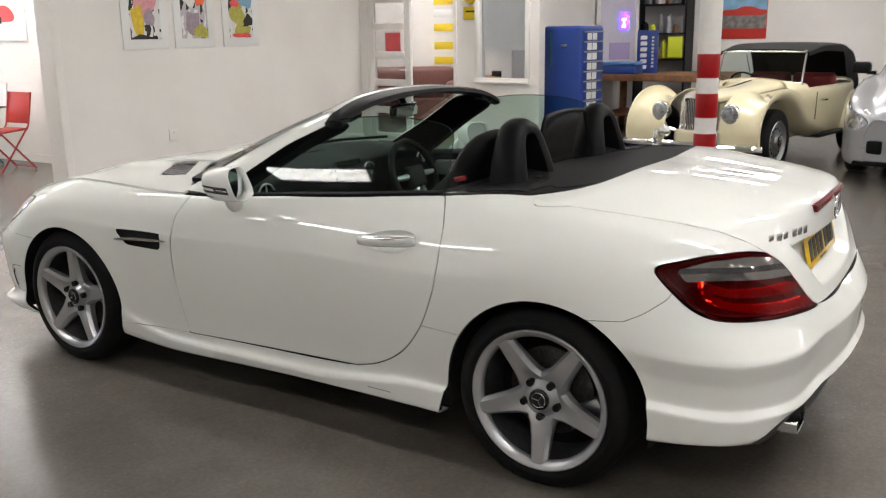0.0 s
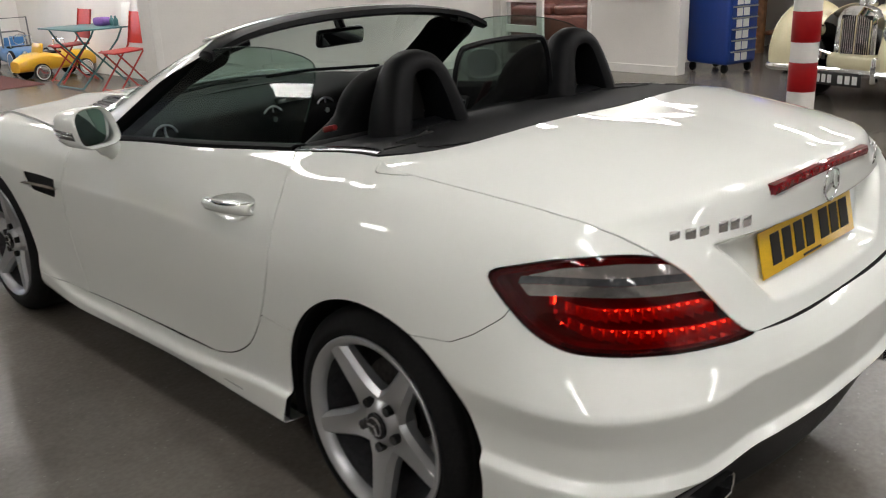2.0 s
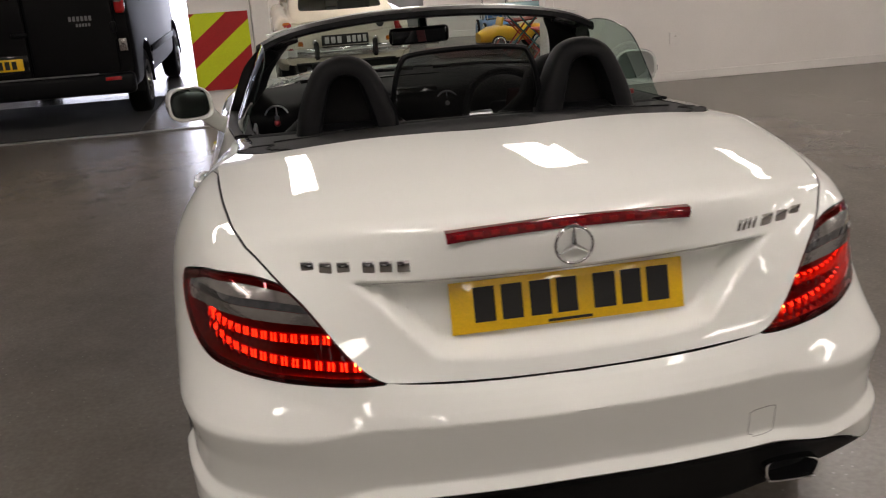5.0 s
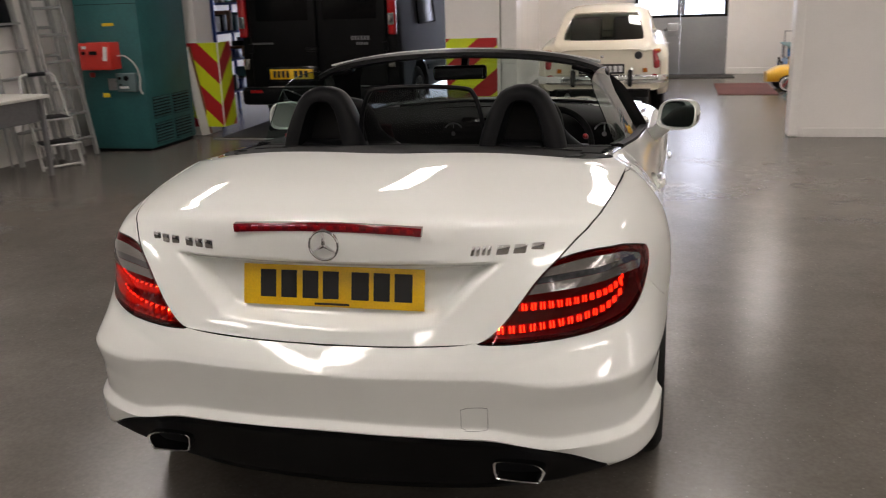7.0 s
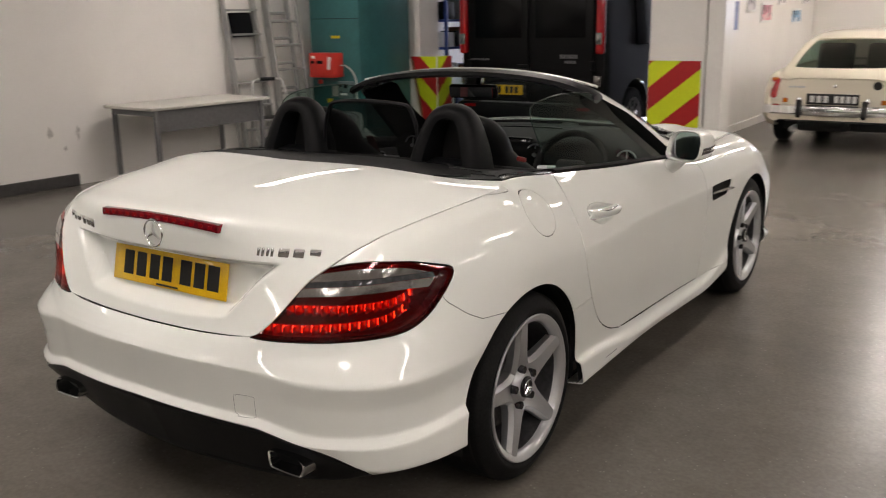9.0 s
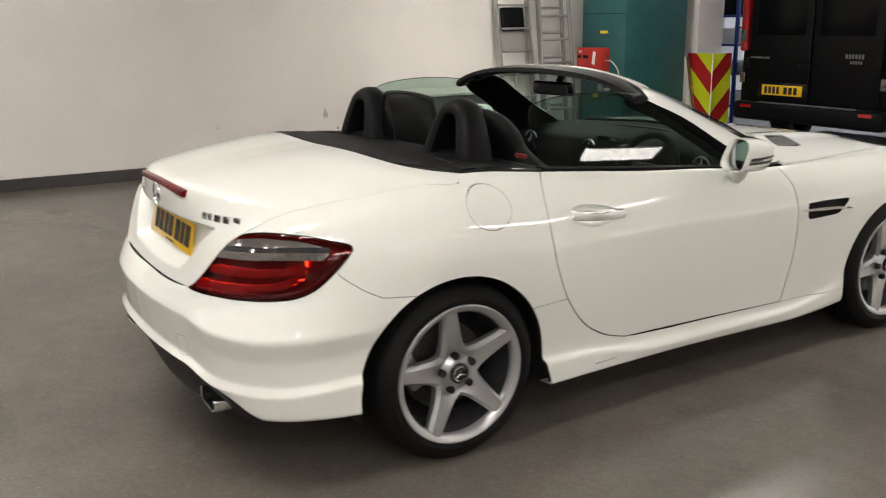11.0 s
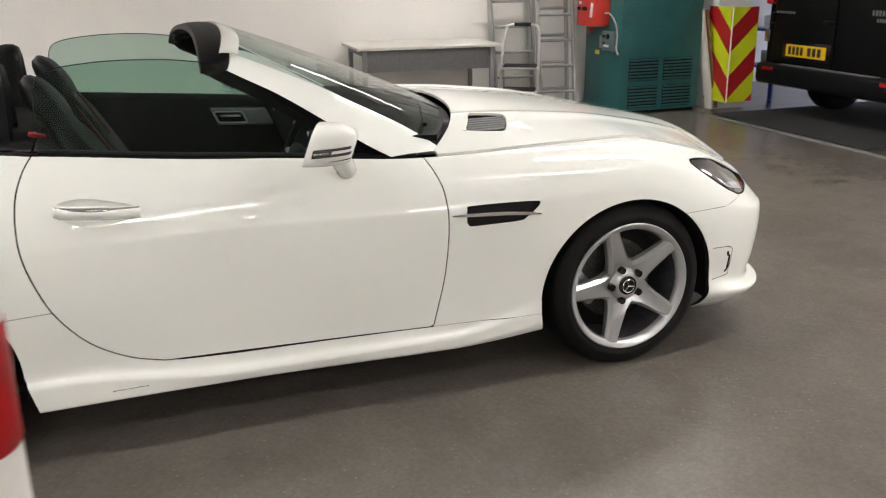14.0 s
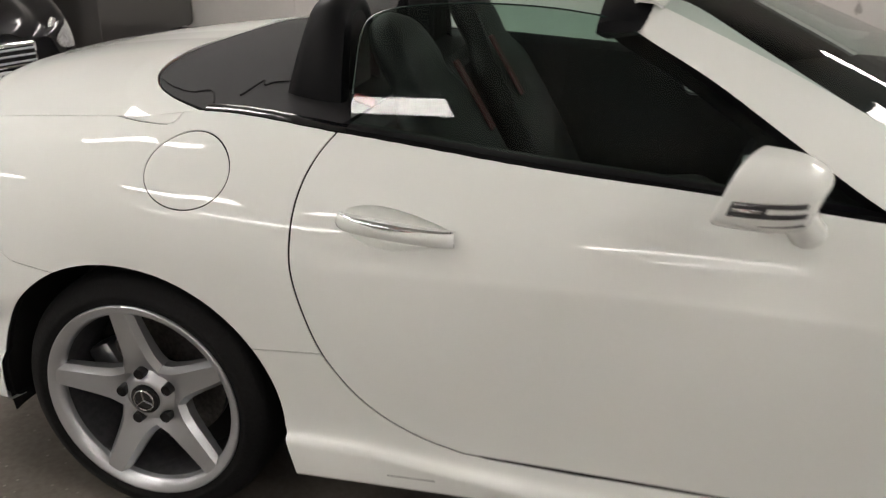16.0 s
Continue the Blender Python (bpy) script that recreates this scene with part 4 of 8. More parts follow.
# badge ring with three arms
c = lid_at(0, .883, 0.006)
bm = bmesh.new()
tube([c + Vector((0.040 * math.cos(a), 0, 0.040 * math.sin(a))) for a in np.linspace(0, 2 * math.pi, 40, False)], 0.0035, 8, True, bm)
for a in (90, 210, 330):
    d = Vector((math.cos(radians(a)), 0, math.sin(radians(a))))
    tube([c, c + 0.02 * d, c + 0.039 * d], [0.006, 0.004, 0.0015], 6, bm=bm)
part("badge", bm, CHROME, lid_ob, "chrome ring badge")
# raised chrome letters, kept as plain strokes
def strokes(x0, x1, n, z, h, name):
    w = (x1 - x0) / n
    for k in range(n):
        x = x0 + (k + .5) * w
        p = lid_at(x, z, 0.003)
        bm = bmesh.new()
        lean = math.degrees(math.atan2(lid_at(x + .02, z).y - lid_at(x - .02, z).y, .04))
        m = Matrix.Translation(p) @ pose(0, 0, 0, 0, 0, lean)
        box(bm, (w * (.70 if n > 3 else .78), .005, h), m @ Matrix(((1, 0, .25 if x0 > 0 else 0, 0), (0, 1, 0, 0), (0, 0, 1, 0), (0, 0, 0, 1))), .0022, 2)
        part("badge_stroke", bm, CHROME, lid_ob)
strokes(-.565, -.455, 3, .865, .026, "badge")
strokes(-.440, -.335, 3, .866, .026, "badge")
strokes(.385, .440, 4, .866, .026, "badge")
strokes(.446, .575, 3, .866, .026, "badge")

# number plate with its lettering as plain bars
plate = part("number_plate", boxed((.52, .004, .112), (0, -.693, .754), (-12.5, 0, 0), .0015), PLATE_YELLOW, lid_ob, "yellow number plate with black bars")
tilt = pose(0, -.693, .754, -12.5, 0, 0)
for x, w in ((-.190, .046), (-.128, .046), (-.064, .046), (-.004, .046), (.082, .050), (.144, .046), (.206, .050)):
    part("plate_bar", box(bmesh.new(), (w, .002, .076), tilt @ Matrix.Translation((x * .98, -.003, .004)), .001, 1), PLATE_BLACK, plate)
part("plate_bar", box(bmesh.new(), (.10, .002, .006), tilt @ Matrix.Translation((0, -.003, -.048)), .0005, 1), PLATE_BLACK, plate)
# tail pipes
for sx in (1, -1):
    bm = bmesh.new()
    loop = smooth_line([(-.068, .0), (-.058, .028), (.04, .030), (.078, .012), (.068, -.022), (.05, -.030), (-.05, -.028), (-.064, -.015)], 40, close=True)
    R = [[bm.verts.new(((.512 + x * k) * sx, y, .276 + z * k)) for x, z in loop] for k, y in ((.94, -.60), (.96, -.754), (.94, -.762), (.85, -.760), (.82, -.62))]
    for A, B in zip(R, R[1:]):
        for k in range(40):
            bm.faces.new((A[k], A[(k + 1) % 40], B[(k + 1) % 40], B[k]))
    pipe = part("tail_pipe", bm, CHROME, roadster, "chrome tail pipe trim")
    bm = bmesh.new()
    bm.faces.new([bm.verts.new(((.512 + x * .86) * sx, -.64, .276 + z * .83)) for x, z in loop])
    part("pipe_inside", bm, DARK_GAP, pipe)

# small outlines let into the bumpers
def on_body(x=None, y=None, z=0.0, out=0.0):
    """A place on the body's side skin, given its height and either its x (behind) or its y."""
    q = body[:, :, :3].reshape(-1, 3)
    d = (q[:, 2] - z) ** 2 + ((q[:, 0] - x) ** 2 + 4.0 * (q[:, 1] > -.5) if y is None else (q[:, 1] - y) ** 2 + 4.0 * (q[:, 0] < .6))
    k = int(np.argmin(d))
    n = outward[k // NV]
    return Vector((q[k, 0] + n[0] * out, q[k, 1] + n[1] * out, z))


cap_line = [(.41 + .036 * math.copysign(abs(math.cos(a)) ** .45, math.cos(a)), .442 + .034 * math.copysign(abs(math.sin(a)) ** .45, math.sin(a))) for a in np.linspace(0, 2 * math.pi, 32, False)]
part("tow_cap_seam", tube([on_body(x=x, z=z, out=.0) for x, z in cap_line], .0007, 5, True), FIN_GREY, roadster)
for sx in (1, -1):
    flip = Matrix.Diagonal((sx, 1, 1))
    slot = smooth_line([(2.872, .40), (2.884, .375), (2.886, .345), (2.878, .315)], 12)
    bm = bmesh.new()
    tube([flip @ on_body(y=y, z=z, out=-.001) for y, z in slot], .0055, 6, bm=bm)
    part("bumper_slot", bm, DARK_GAP, roadster)
    part("bumper_seam", tube([flip @ on_body(y=y, z=z) for y, z in smooth_line([(2.80, .425), (2.87, .42), (2.893, .41), (2.90, .36), (2.892, .305), (2.87, .297), (2.81, .295)], 24)], .0013, 5), DARK_GAP, roadster)
for sx in (1, -1):
    part("sill_cap_seam", tube([Matrix.Diagonal((sx, 1, 1)) @ on_body(y=y, z=z) for y, z in ((.60, .225), (.60, .185), (.70, .185), (.70, .225))], .0012, 5, True), DARK_GAP, roadster)

# bonnet: from the wings' inner edges to the middle
i0 = int(np.argmin(abs(S - s_at(1.70))))
NB = 90
wing = np.array([rim_line[i] for i in np.linspace(i0, 2, 150).astype(int)])
t = np.linspace(0, 1, NB)
bon = np.zeros((150, NB, 3))
for i, w in enumerate(wing):
    zc = float(pchip([1.6, 2.0, 2.43, 2.8, 3.1, 3.27], [.965, .943, .892, .831, .763, .685], w[1]))
    bon[i, :, 0] = (w[0] - 0.003) * (1 - t)
    bon[i, :, 1] = w[1]
    # power bulge: soft shoulder, two gentle ridges, flat middle
    rise = 1 - (1 - t) ** 2.2
    ridge = 0.012 * np.exp(-((bon[i, :, 0] - (.50 - .10 * (w[1] - 1.7))) / .05) ** 2) * min(1, max(0, (3.1 - w[1]) / .8))
    bon[i, :, 2] = w[2] + (zc - w[2]) * rise + ridge
BN = bon.reshape(-1, 3)
# rear edge of the bonnet bends forward towards the middle
rear_edge = lambda V: 1.70 + 0.255 * (1 - np.minimum(1, np.abs(V[:, 0]) / .765) ** 2.4)
CV, CF = clipped(BN, grid_faces(150, NB), rear_edge(BN) - 0.004 - BN[:, 1])
BV2, BF2 = clipped(BN, grid_faces(150, NB), BN[:, 1] - rear_edge(BN))
HOLE = smooth_line([(.470, 1.948), (.472, 2.04), (.485, 2.078), (.515, 2.080), (.60, 2.045), (.640, 2.018), (.645, 1.99), (.632, 1.895), (.615, 1.880), (.54, 1.915), (.485, 1.938)], 70, close=True).tolist()
BV2, BF2 = clipped(BV2, BF2, -inside(BV2[:, :2], HOLE))
bonnet = sheet(BV2, BF2, "bonnet", PAINT, roadster, both=True, thick=0.01, label="white bonnet with two finned vents")
CV = CV.copy()
CV[:, 2] -= 0.03
sheet(CV, CF, "cowl", TRIM, roadster, both=True, thick=0.01, label="black scuttle panel below the windscreen")
for sx in (1, -1):
    grille = part("bonnet_vent", boxed((.22, .25, .01), (sx * .557, 1.985, .892), (2, sx * 7, 0)), DARK_GAP, bonnet, "black finned bonnet vent")
    for k in range(6):
        f = k / 5
        part("fin", boxed((.012, .17, .022), (sx * (.490 + .026 * k), 2.010 - .013 * k, .911 - .0035 * k), (0, sx * 35, sx * 4), .002, 1), FIN_GREY, grille)
for sx in (1, -1):
    wiper = tube([(sx * .05 + .1, 1.86, .945), (sx * .25 + .1, 1.80, .955), (.1 + sx * .58, 1.70, .945)], .008, 6)
    part("wiper", wiper, TRIM, roadster, "black wiper arm")

# windscreen, its pillars and header
low_edge = smooth_line([(.715, 1.70, .905), (.60, 1.775, .925), (.40, 1.855, .94), (.2, 1.900, .947), (0, 1.915, .95), (-.2, 1.900, .947), (-.40, 1.855, .94), (-.60, 1.775, .925), (-.715, 1.70, .905)], 41)
top_edge = smooth_line([(.575, 1.085, 1.200), (.50, 1.10, 1.222), (.3, 1.125, 1.247), (.15, 1.135, 1.255), (0, 1.138, 1.258), (-.15, 1.135, 1.255), (-.3, 1.125, 1.247), (-.50, 1.10, 1.222), (-.575, 1.085, 1.200)], 41)
g = []
for k in range(15):
    f = k / 14
    row = low_edge * (1 - f) + top_edge * f
    row[:, 2] += 0.012 * math.sin(math.pi * f)
    row[:, 1] += 0.004 * math.sin(math.pi * f)
    g.append(row)
ws = sheet(np.array(g).reshape(-1, 3), grid_faces(15, 41), "windscreen", CLEAR, roadster, thick=0.0, label="clear raked windscreen")
ws.visible_shadow = False
for sx in (1, -1):
    def loft(rows, mat, name, label="", parent=roadster):
        n, m = len(rows), len(rows[0])
        V = np.array(rows, float).reshape(-1, 3) * (sx, 1, 1)
        F = [[i * m + j, i * m + (j + 1) % m, (i + 1) * m + (j + 1) % m, (i + 1) * m + j] for i in range(n - 1) for j in range(m)]
        F += [list(range(m))[::-1], [(n - 1) * m + j for j in range(m)]]
        me = mesh_of(name, V, F, mat)
        bm = bmesh.new()
        bm.from_mesh(me)
        return part(name, bm, mat, parent, label, sharp=50)
    # outer white face, from the wing to the header
    back = smooth_line([(.797, 1.540, .866), (.780, 1.465, .908), (.744, 1.335, .992), (.703, 1.195, 1.081), (.655, 1.075, 1.142), (.625, 1.02, 1.172)], 24)
    front = smooth_line([(.762, 1.748, .862), (.676, 1.63, .942), (.634, 1.442, 1.040), (.578, 1.272, 1.132), (.524, 1.150, 1.196), (.510, 1.078, 1.214)], 24)
    ends = np.interp(np.linspace(0, 1, 24), [0, .12, .85, 1], [.55, 1, 1, .75])[:, None]
    out = front
    rows = []
    for a, b in zip(out, back):
        d = b - a
        bulge = np.array([.004, .006, .007])
        rows.append([a, a + d * .3 + bulge, a + d * .7 + bulge, b, b + (-.018, .006, -.004), a + (-.004, -.004, -.008)])
    loft(rows, PAINT, "windscreen_pillar", "white windscreen pillar")
    # black seal along the window side
    tri = back + np.array([-.070, -.055, -.022]) * ends
    rows = [[b, t2, t2 + (-.012, .02, 0), b + (-.03, .012, .0)] for b, t2 in zip(back, tri)]
    rows = [[np.array(p) for p in r] for r in rows]
    loft(rows, TRIM, "pillar_seal", "black rubber pillar seal")
    # inner dark lining
    rows = [[a + (-.006, 0, -.006), b + (-.02, .008, 0), t2 + (-.006, .012, 0), a + (-.03, .005, -.016)] for a, b, t2 in zip(out, back, tri)]
    loft(rows, DASH, "pillar_lining")
# black header over the windscreen
hdr = []
for k, x in enumerate(np.linspace(-.640, .640, 49)):
    a = abs(x) / .64
    y = 1.075 - 0.055 * a ** 2.5
    z = 1.268 - 0.060 * a ** 2.2 - 0.030 * a ** 8
    sec = [(-.085, -.026), (-.080, -.008), (-.055, -.002), (-.015, .001), (.030, -.003), (.050, -.014), (.036, -.026), (-.010, -.032), (-.05, -.036)]
    hdr.append([(x, y + dy * (1 - .35 * a ** 4), z + dz) for dy, dz in sec])
m = len(hdr[0])
F = [[i * m + j, i * m + (j + 1) % m, (i + 1) * m + (j + 1) % m, (i + 1) * m + j] for i in range(48) for j in range(m)] + [list(range(m)), [48 * m + j for j in range(m)]]
me = mesh_of("header", np.array(hdr).reshape(-1, 3), F, TRIM)
bm = bmesh.new(); bm.from_mesh(me)
header = part("windscreen_header", bm, TRIM, roadster, "black rubber windscreen header", sharp=60)
for sx in (1, -1):
    part("latch", boxed((.09, .05, .03), (sx * .53, 1.005, 1.186), (0, sx * 14, 0), .008), GLOSS_BLACK, header)
# white strip of the header in front
strip = []
for x in np.linspace(-.60, .60, 41):
    a = abs(x) / .60
    strip.append([(x, 1.146 - .055 * a ** 2.5, 1.254 - .052 * a ** 2.2), (x, 1.128 - .055 * a ** 2.5, 1.2665 - .055 * a ** 2.2), (x, 1.098 - .055 * a ** 2.5, 1.2725 - .058 * a ** 2.2), (x, 1.088 - .055 * a ** 2.5, 1.2700 - .058 * a ** 2.2)])
sheet(np.array(strip).reshape(-1, 3), grid_faces(41, 4), "header_trim", PAINT, roadster, thick=0.006, label="white strip over the windscreen")
# inside mirror
rv = part("rear_view_mirror", boxed((.24, .035, .065), (-.02, 1.10, 1.165), (8, 0, 8), .016, 3), GLOSS_BLACK, roadster, "black interior mirror")
part("mirror_glass", boxed((.215, .004, .048), (-.0225, 1.081, 1.163), (8, 0, 8), .002, 1), MIRROR, rv)
part("mirror_foot", tube([(-.0, 1.11, 1.18), (0, 1.13, 1.22), (0, 1.15, 1.245)], .018, 8), GLOSS_BLACK, rv)

# side windows, belt seals and door skins inside
belt = lambda y: ring_point(s_at(y))
for mir, sx in ((False, 1), (True, -1)):
    door = doors[mir]
    top = smooth_line([(.47, .93), (.468, 1.05), (.478, 1.145), (.53, 1.180), (.66, 1.197), (.80, 1.199), (.93, 1.190), (1.02, 1.168), (1.20, 1.070), (1.40, .965), (1.58, .880)], 60)
    V, F = [], []
    ys_ = np.linspace(.465, 1.62, 60)
    even = [np.polyfit(ys_, [belt(q)[c_] for q in ys_], 3) for c_ in (0, 2)]
    for y, zt in top:
        b = (float(np.polyval(even[0], y)), 0.0, float(np.polyval(even[1], y)))
        zb = b[2] - .03
        for k in range(9):
            z = zb + (max(zt, zb + .002) - zb) * k / 8
            x = (b[0] - .022) - (z - b[2]) * .40 - .12 * (z - b[2]) ** 2
            V.append((x, y, z))
    win = sheet(V, [f[::-1] for f in grid_faces(60, 9)], "window", TINTED, door, mirror=mir, thick=0.0, label="raised green-tinted side window", flip=False)
    win.visible_shadow = False
    rim_pts = [Vector((V[9 * i + 8][0] * sx, V[9 * i + 8][1], V[9 * i + 8][2])) for i in range(4, 56)]
    part("glass_edge", tube(rim_pts, .0018, 5), GLASS_EDGE, win)
    # belt strip
    V = []
    for y in np.linspace(.47, 1.63, 60):
        b = belt(y)
        V += [(b[0] + .001, y, b[2] - .004), (b[0] + .001, y, b[2] + .010), (b[0] - .014, y, b[2] + .014), (b[0] - .05, y, b[2] + .012), (b[0] - .075, y, b[2] - .005), (b[0] - .085, y, b[2] - .10), (b[0] - .07, y, .55), (b[0] - .06, y, .30)]
    sheet(V, [f for f in grid_faces(60, 8)], "door_lining", DASH, door, mirror=mir, thick=0.006, label="black door lining", flip=True)
    V = []
    for y in np.linspace(.135, .47, 24):
        b = belt(y)
        V += [(b[0] + .0015, y, b[2] - .012), (b[0] + .0015, y, b[2] + .002), (b[0] - .012, y, b[2] + .008), (b[0] - .04, y, b[2] + .008)]
    sheet(V, [f for f in grid_faces(24, 4)], "belt_trim", GLOSS_BLACK, roadster, mirror=mir, thick=0.005, flip=True)
    V = []
    for y in np.linspace(.16, .55, 24):
        b = belt(y)
        V += [(b[0] + .0022, y, b[2] - .0155), (b[0] + .0028, y, b[2] - .0115)]
    sheet(V, [f for f in grid_faces(24, 2)], "chrome_strip", CHROME, roadster, mirror=mir, thick=0.004, flip=True)
    slant = Matrix(((1, 0, 0, 0), (0, 1, -.45, 0), (0, -.05, 1, 0), (0, 0, 0, 1)))
    pull = part("inner_handle", box(bmesh.new(), (.016, .26, .082), Matrix.Translation((sx * .690, 1.27, .80)) @ slant, .012, 3), FIN_GREY, door, "grey inner door pull panel")
    part("pull_frame", tube([Matrix.Translation((sx * .681, 1.215, .80)) @ slant @ Vector((0, y, z)) for y, z in smooth_line([(-.062, .024), (0, .026), (.062, .024), (.066, 0), (.062, -.024), (0, -.026), (-.062, -.024), (-.066, 0)], 32, close=True)], .0032, 6, True), SATIN, pull, "thin satin frame")
    part("pull_recess", box(bmesh.new(), (.006, .118, .044), Matrix.Translation((sx * .683, 1.215, .80)) @ slant, .002, 1), GLOSS_BLACK, pull)
    part("pull_lever", box(bmesh.new(), (.012, .090, .010), Matrix.Translation((sx * .676, 1.215, .806)) @ slant, .004, 2), SATIN, pull)
    # outer handle, in a shallow cup
    hx = lambda y, z: float(np.interp(z, body[np.argmin(abs(S - s_at(y))), :, 2], body[np.argmin(abs(S - s_at(y))), :, 0]))
    V = []
    bar = smooth_line([(.497, .797), (.53, .7945), (.60, .789), (.67, .7825), (.735, .777)], 20)
    rows = []
    for k, (y, z) in enumerate(bar):
        f = math.sin(math.pi * min(1, max(0, (k + .6) / 20.2))) ** .45
        h = .0135 * (.6 + .4 * f)
        o = .004 + .026 * f
        rows.append([(hx(y, z) + dx, y, z + dz) for dx, dz in ((o - .014, h * .9), (o - .003, h * .55), (o, 0), (o - .004, -h * .7), (o - .014, -h))])
    V = np.array(rows).reshape(-1, 3)
    handle = sheet(V, grid_faces(20, 5), "door_handle", PAINT, door, mirror=mir, thick=0.009, label="white pull handle with a chrome edge", flip=True, crisp=False)
    rows = [[(hx(y, z) + .0368 * math.sin(math.pi * min(1, max(0, (k + .6) / 20.2))) ** .45 - d, y, z + dz) for d, dz in ((.0, .0045), (.003, .0180))] for k, (y, z) in enumerate(bar)]
    sheet(np.array(rows).reshape(-1, 3), grid_faces(20, 2), "chrome_edge", CHROME, handle, mirror=mir, thick=0.005, flip=True, crisp=False)
    part("lock", lathe([(.0, .004), (.010, .004), (.012, 0)], 20, m=pose(sx * (hx(.53, .79) + .020), .527, .7925, 0, sx * 90, 0)), CHROME, handle)
    V = [(hx(.62 + (y - .62) * q, .788 + (z - .788) * q) - d, .62 + (y - .62) * q, .788 + (z - .788) * q) for q, d in ((1.0, .0), (.94, .003), (.84, .010), (.6, .017), (.05, .018)) for y, z in CUP]
    sheet(V, [[r * 48 + k, r * 48 + (k + 1) % 48, (r + 1) * 48 + (k + 1) % 48, (r + 1) * 48 + k] for r in range(4) for k in range(48)], "handle_cup", PAINT, door, mirror=mir, thick=0.0, flip=True)

    # door mirror: rounded shell, flat at the back, turned to the driver
    m = pose(sx * .925, 1.252, .954, 0, 0, sx * -20) @ Matrix(((sx, 0, 0, 0), (0, 1, .36, 0), (0, 0, 1, 0), (0, 0, 0, 1)))
    MW, MH, MD, ME = .0875, .064, .132, .62
    def girth(f):
        k = (1 - f ** 2.5) ** (1 / 2.5)
        lo, hi = -MH * (.72 + .28 * k) if f < .999 else -.02, MH * (.10 + .90 * k)
        return MW * (.25 + .75 * k), (lo + hi) / 2, (hi - lo) / 2 * (1 if f < 1 else .2)
    def shell_ring(f, q=1.0, y=None):
        w, zc, h = girth(f)
        return [m @ Vector((math.copysign(abs(math.cos(a)) ** ME, math.cos(a)) * w * q * (1 - .10 * math.sin(a)), f * MD if y is None else y, zc + math.copysign(abs(math.sin(a)) ** ME, math.sin(a)) * h * q)) for a in np.linspace(0, 2 * math.pi, 48, False)]
    def mesh_rings(rings):
        bm = bmesh.new()
        R = [[bm.verts.new(p) for p in r] for r in rings]
        for A, B in zip(R, R[1:]):
            for k in range(48):
                bm.faces.new((A[k], A[(k + 1) % 48], B[(k + 1) % 48], B[k]))
        return bm, R
    steps = [math.sin(math.pi / 2 * k / 17) for k in range(18)]
    bm, R = mesh_rings([shell_ring(0, .86, .014), shell_ring(0, .90, .000), shell_ring(0, .955, -.007), shell_ring(0, .995, -.003)] + [shell_ring(min(f, .9985)) for f in steps])
    bm.faces.new(R[-1])
    shell = part("door_mirror", bm, PAINT, door, "white door mirror with a dark indicator strip", sharp=50)
    bm = bmesh.new()
    settle = m @ Matrix(((1, 0, 0, 0), (0, 1, -.22, .008), (0, 0, 1, 0), (0, 0, 0, 1))) @ m.inverted()
    bm.faces.new([bm.verts.new(settle @ p) for p in shell_ring(0, .87, .010)])
    part("mirror_glass", bm, MIRROR, shell)
    def on_shell(f, z, out=.0015):
        w, zc, h = girth(f)
        x = w * max(.02, 1 - min(1, abs(z - zc) / h) ** (2 / ME)) ** (ME / 2)
        return m @ Vector((x + out, f * MD + out * f * 1.5, z))
    def strip_on(fs, lo, hi, name, mat, label=""):
        V = [tuple(on_shell(f, lo(f) + (hi(f) - lo(f)) * k / 4)) for f in fs for k in range(5)]
        ob = part(name, mesh_of(name, V, grid_faces(len(fs), 5), mat), mat, shell, label)
        md = ob.modifiers.new("thickness", "SOLIDIFY")
        md.thickness, md.offset = .003, 0
    rise = lambda f: .010 * f
    strip_on(np.linspace(.10, .52, 14), lambda f: -.030 + rise(f), lambda f: -.004 + rise(f), "indicator", SMOKE_LENS, "dark indicator strip")
    strip_on(np.linspace(.50, .90, 14), lambda f: -.012 + rise(f), lambda f: -.004 + rise(f), "indicator_line", SMOKE_LENS)
    strip_on(np.linspace(.50, .94, 14), lambda f: -.030 + rise(f), lambda f: -.022 + rise(f), "indicator_line", SMOKE_LENS)
    strip_on(np.linspace(.14, .46, 10), lambda f: -.021 + rise(f), lambda f: -.015 + rise(f), "chrome_line", CHROME)
    strip_on(np.linspace(.02, .96, 20), lambda f: -.0455 + rise(f), lambda f: -.0440 + rise(f), "shell_seam", DARK_GAP)
    part("mirror_stalk", tube([(sx * .795, 1.385, .830), (sx * .840, 1.372, .856), (sx * .885, 1.340, .905)], [.036, .032, .036], 12), PAINT, shell)
    # chrome fin and grille of the side vent
    vent = part("side_vent", boxed((.01, .31, .09), (sx * .855, 1.90, .67), (0, 0, 0), .004), TRIM, roadster, "black side vent with a chrome fin")
    rows = [[(hx(y, .665) + .008, y, z + d) for d in (-.0065 * w, .0065 * w)] for y, z, w in [(1.715, .671, .35), (1.77, .670, .9), (1.9, .664, 1), (1.99, .656, .9), (2.040, .650, .35)]]
    sheet(np.array(rows).reshape(-1, 3), grid_faces(5, 2), "chrome_fin", CHROME, vent, mirror=mir, thick=0.012)

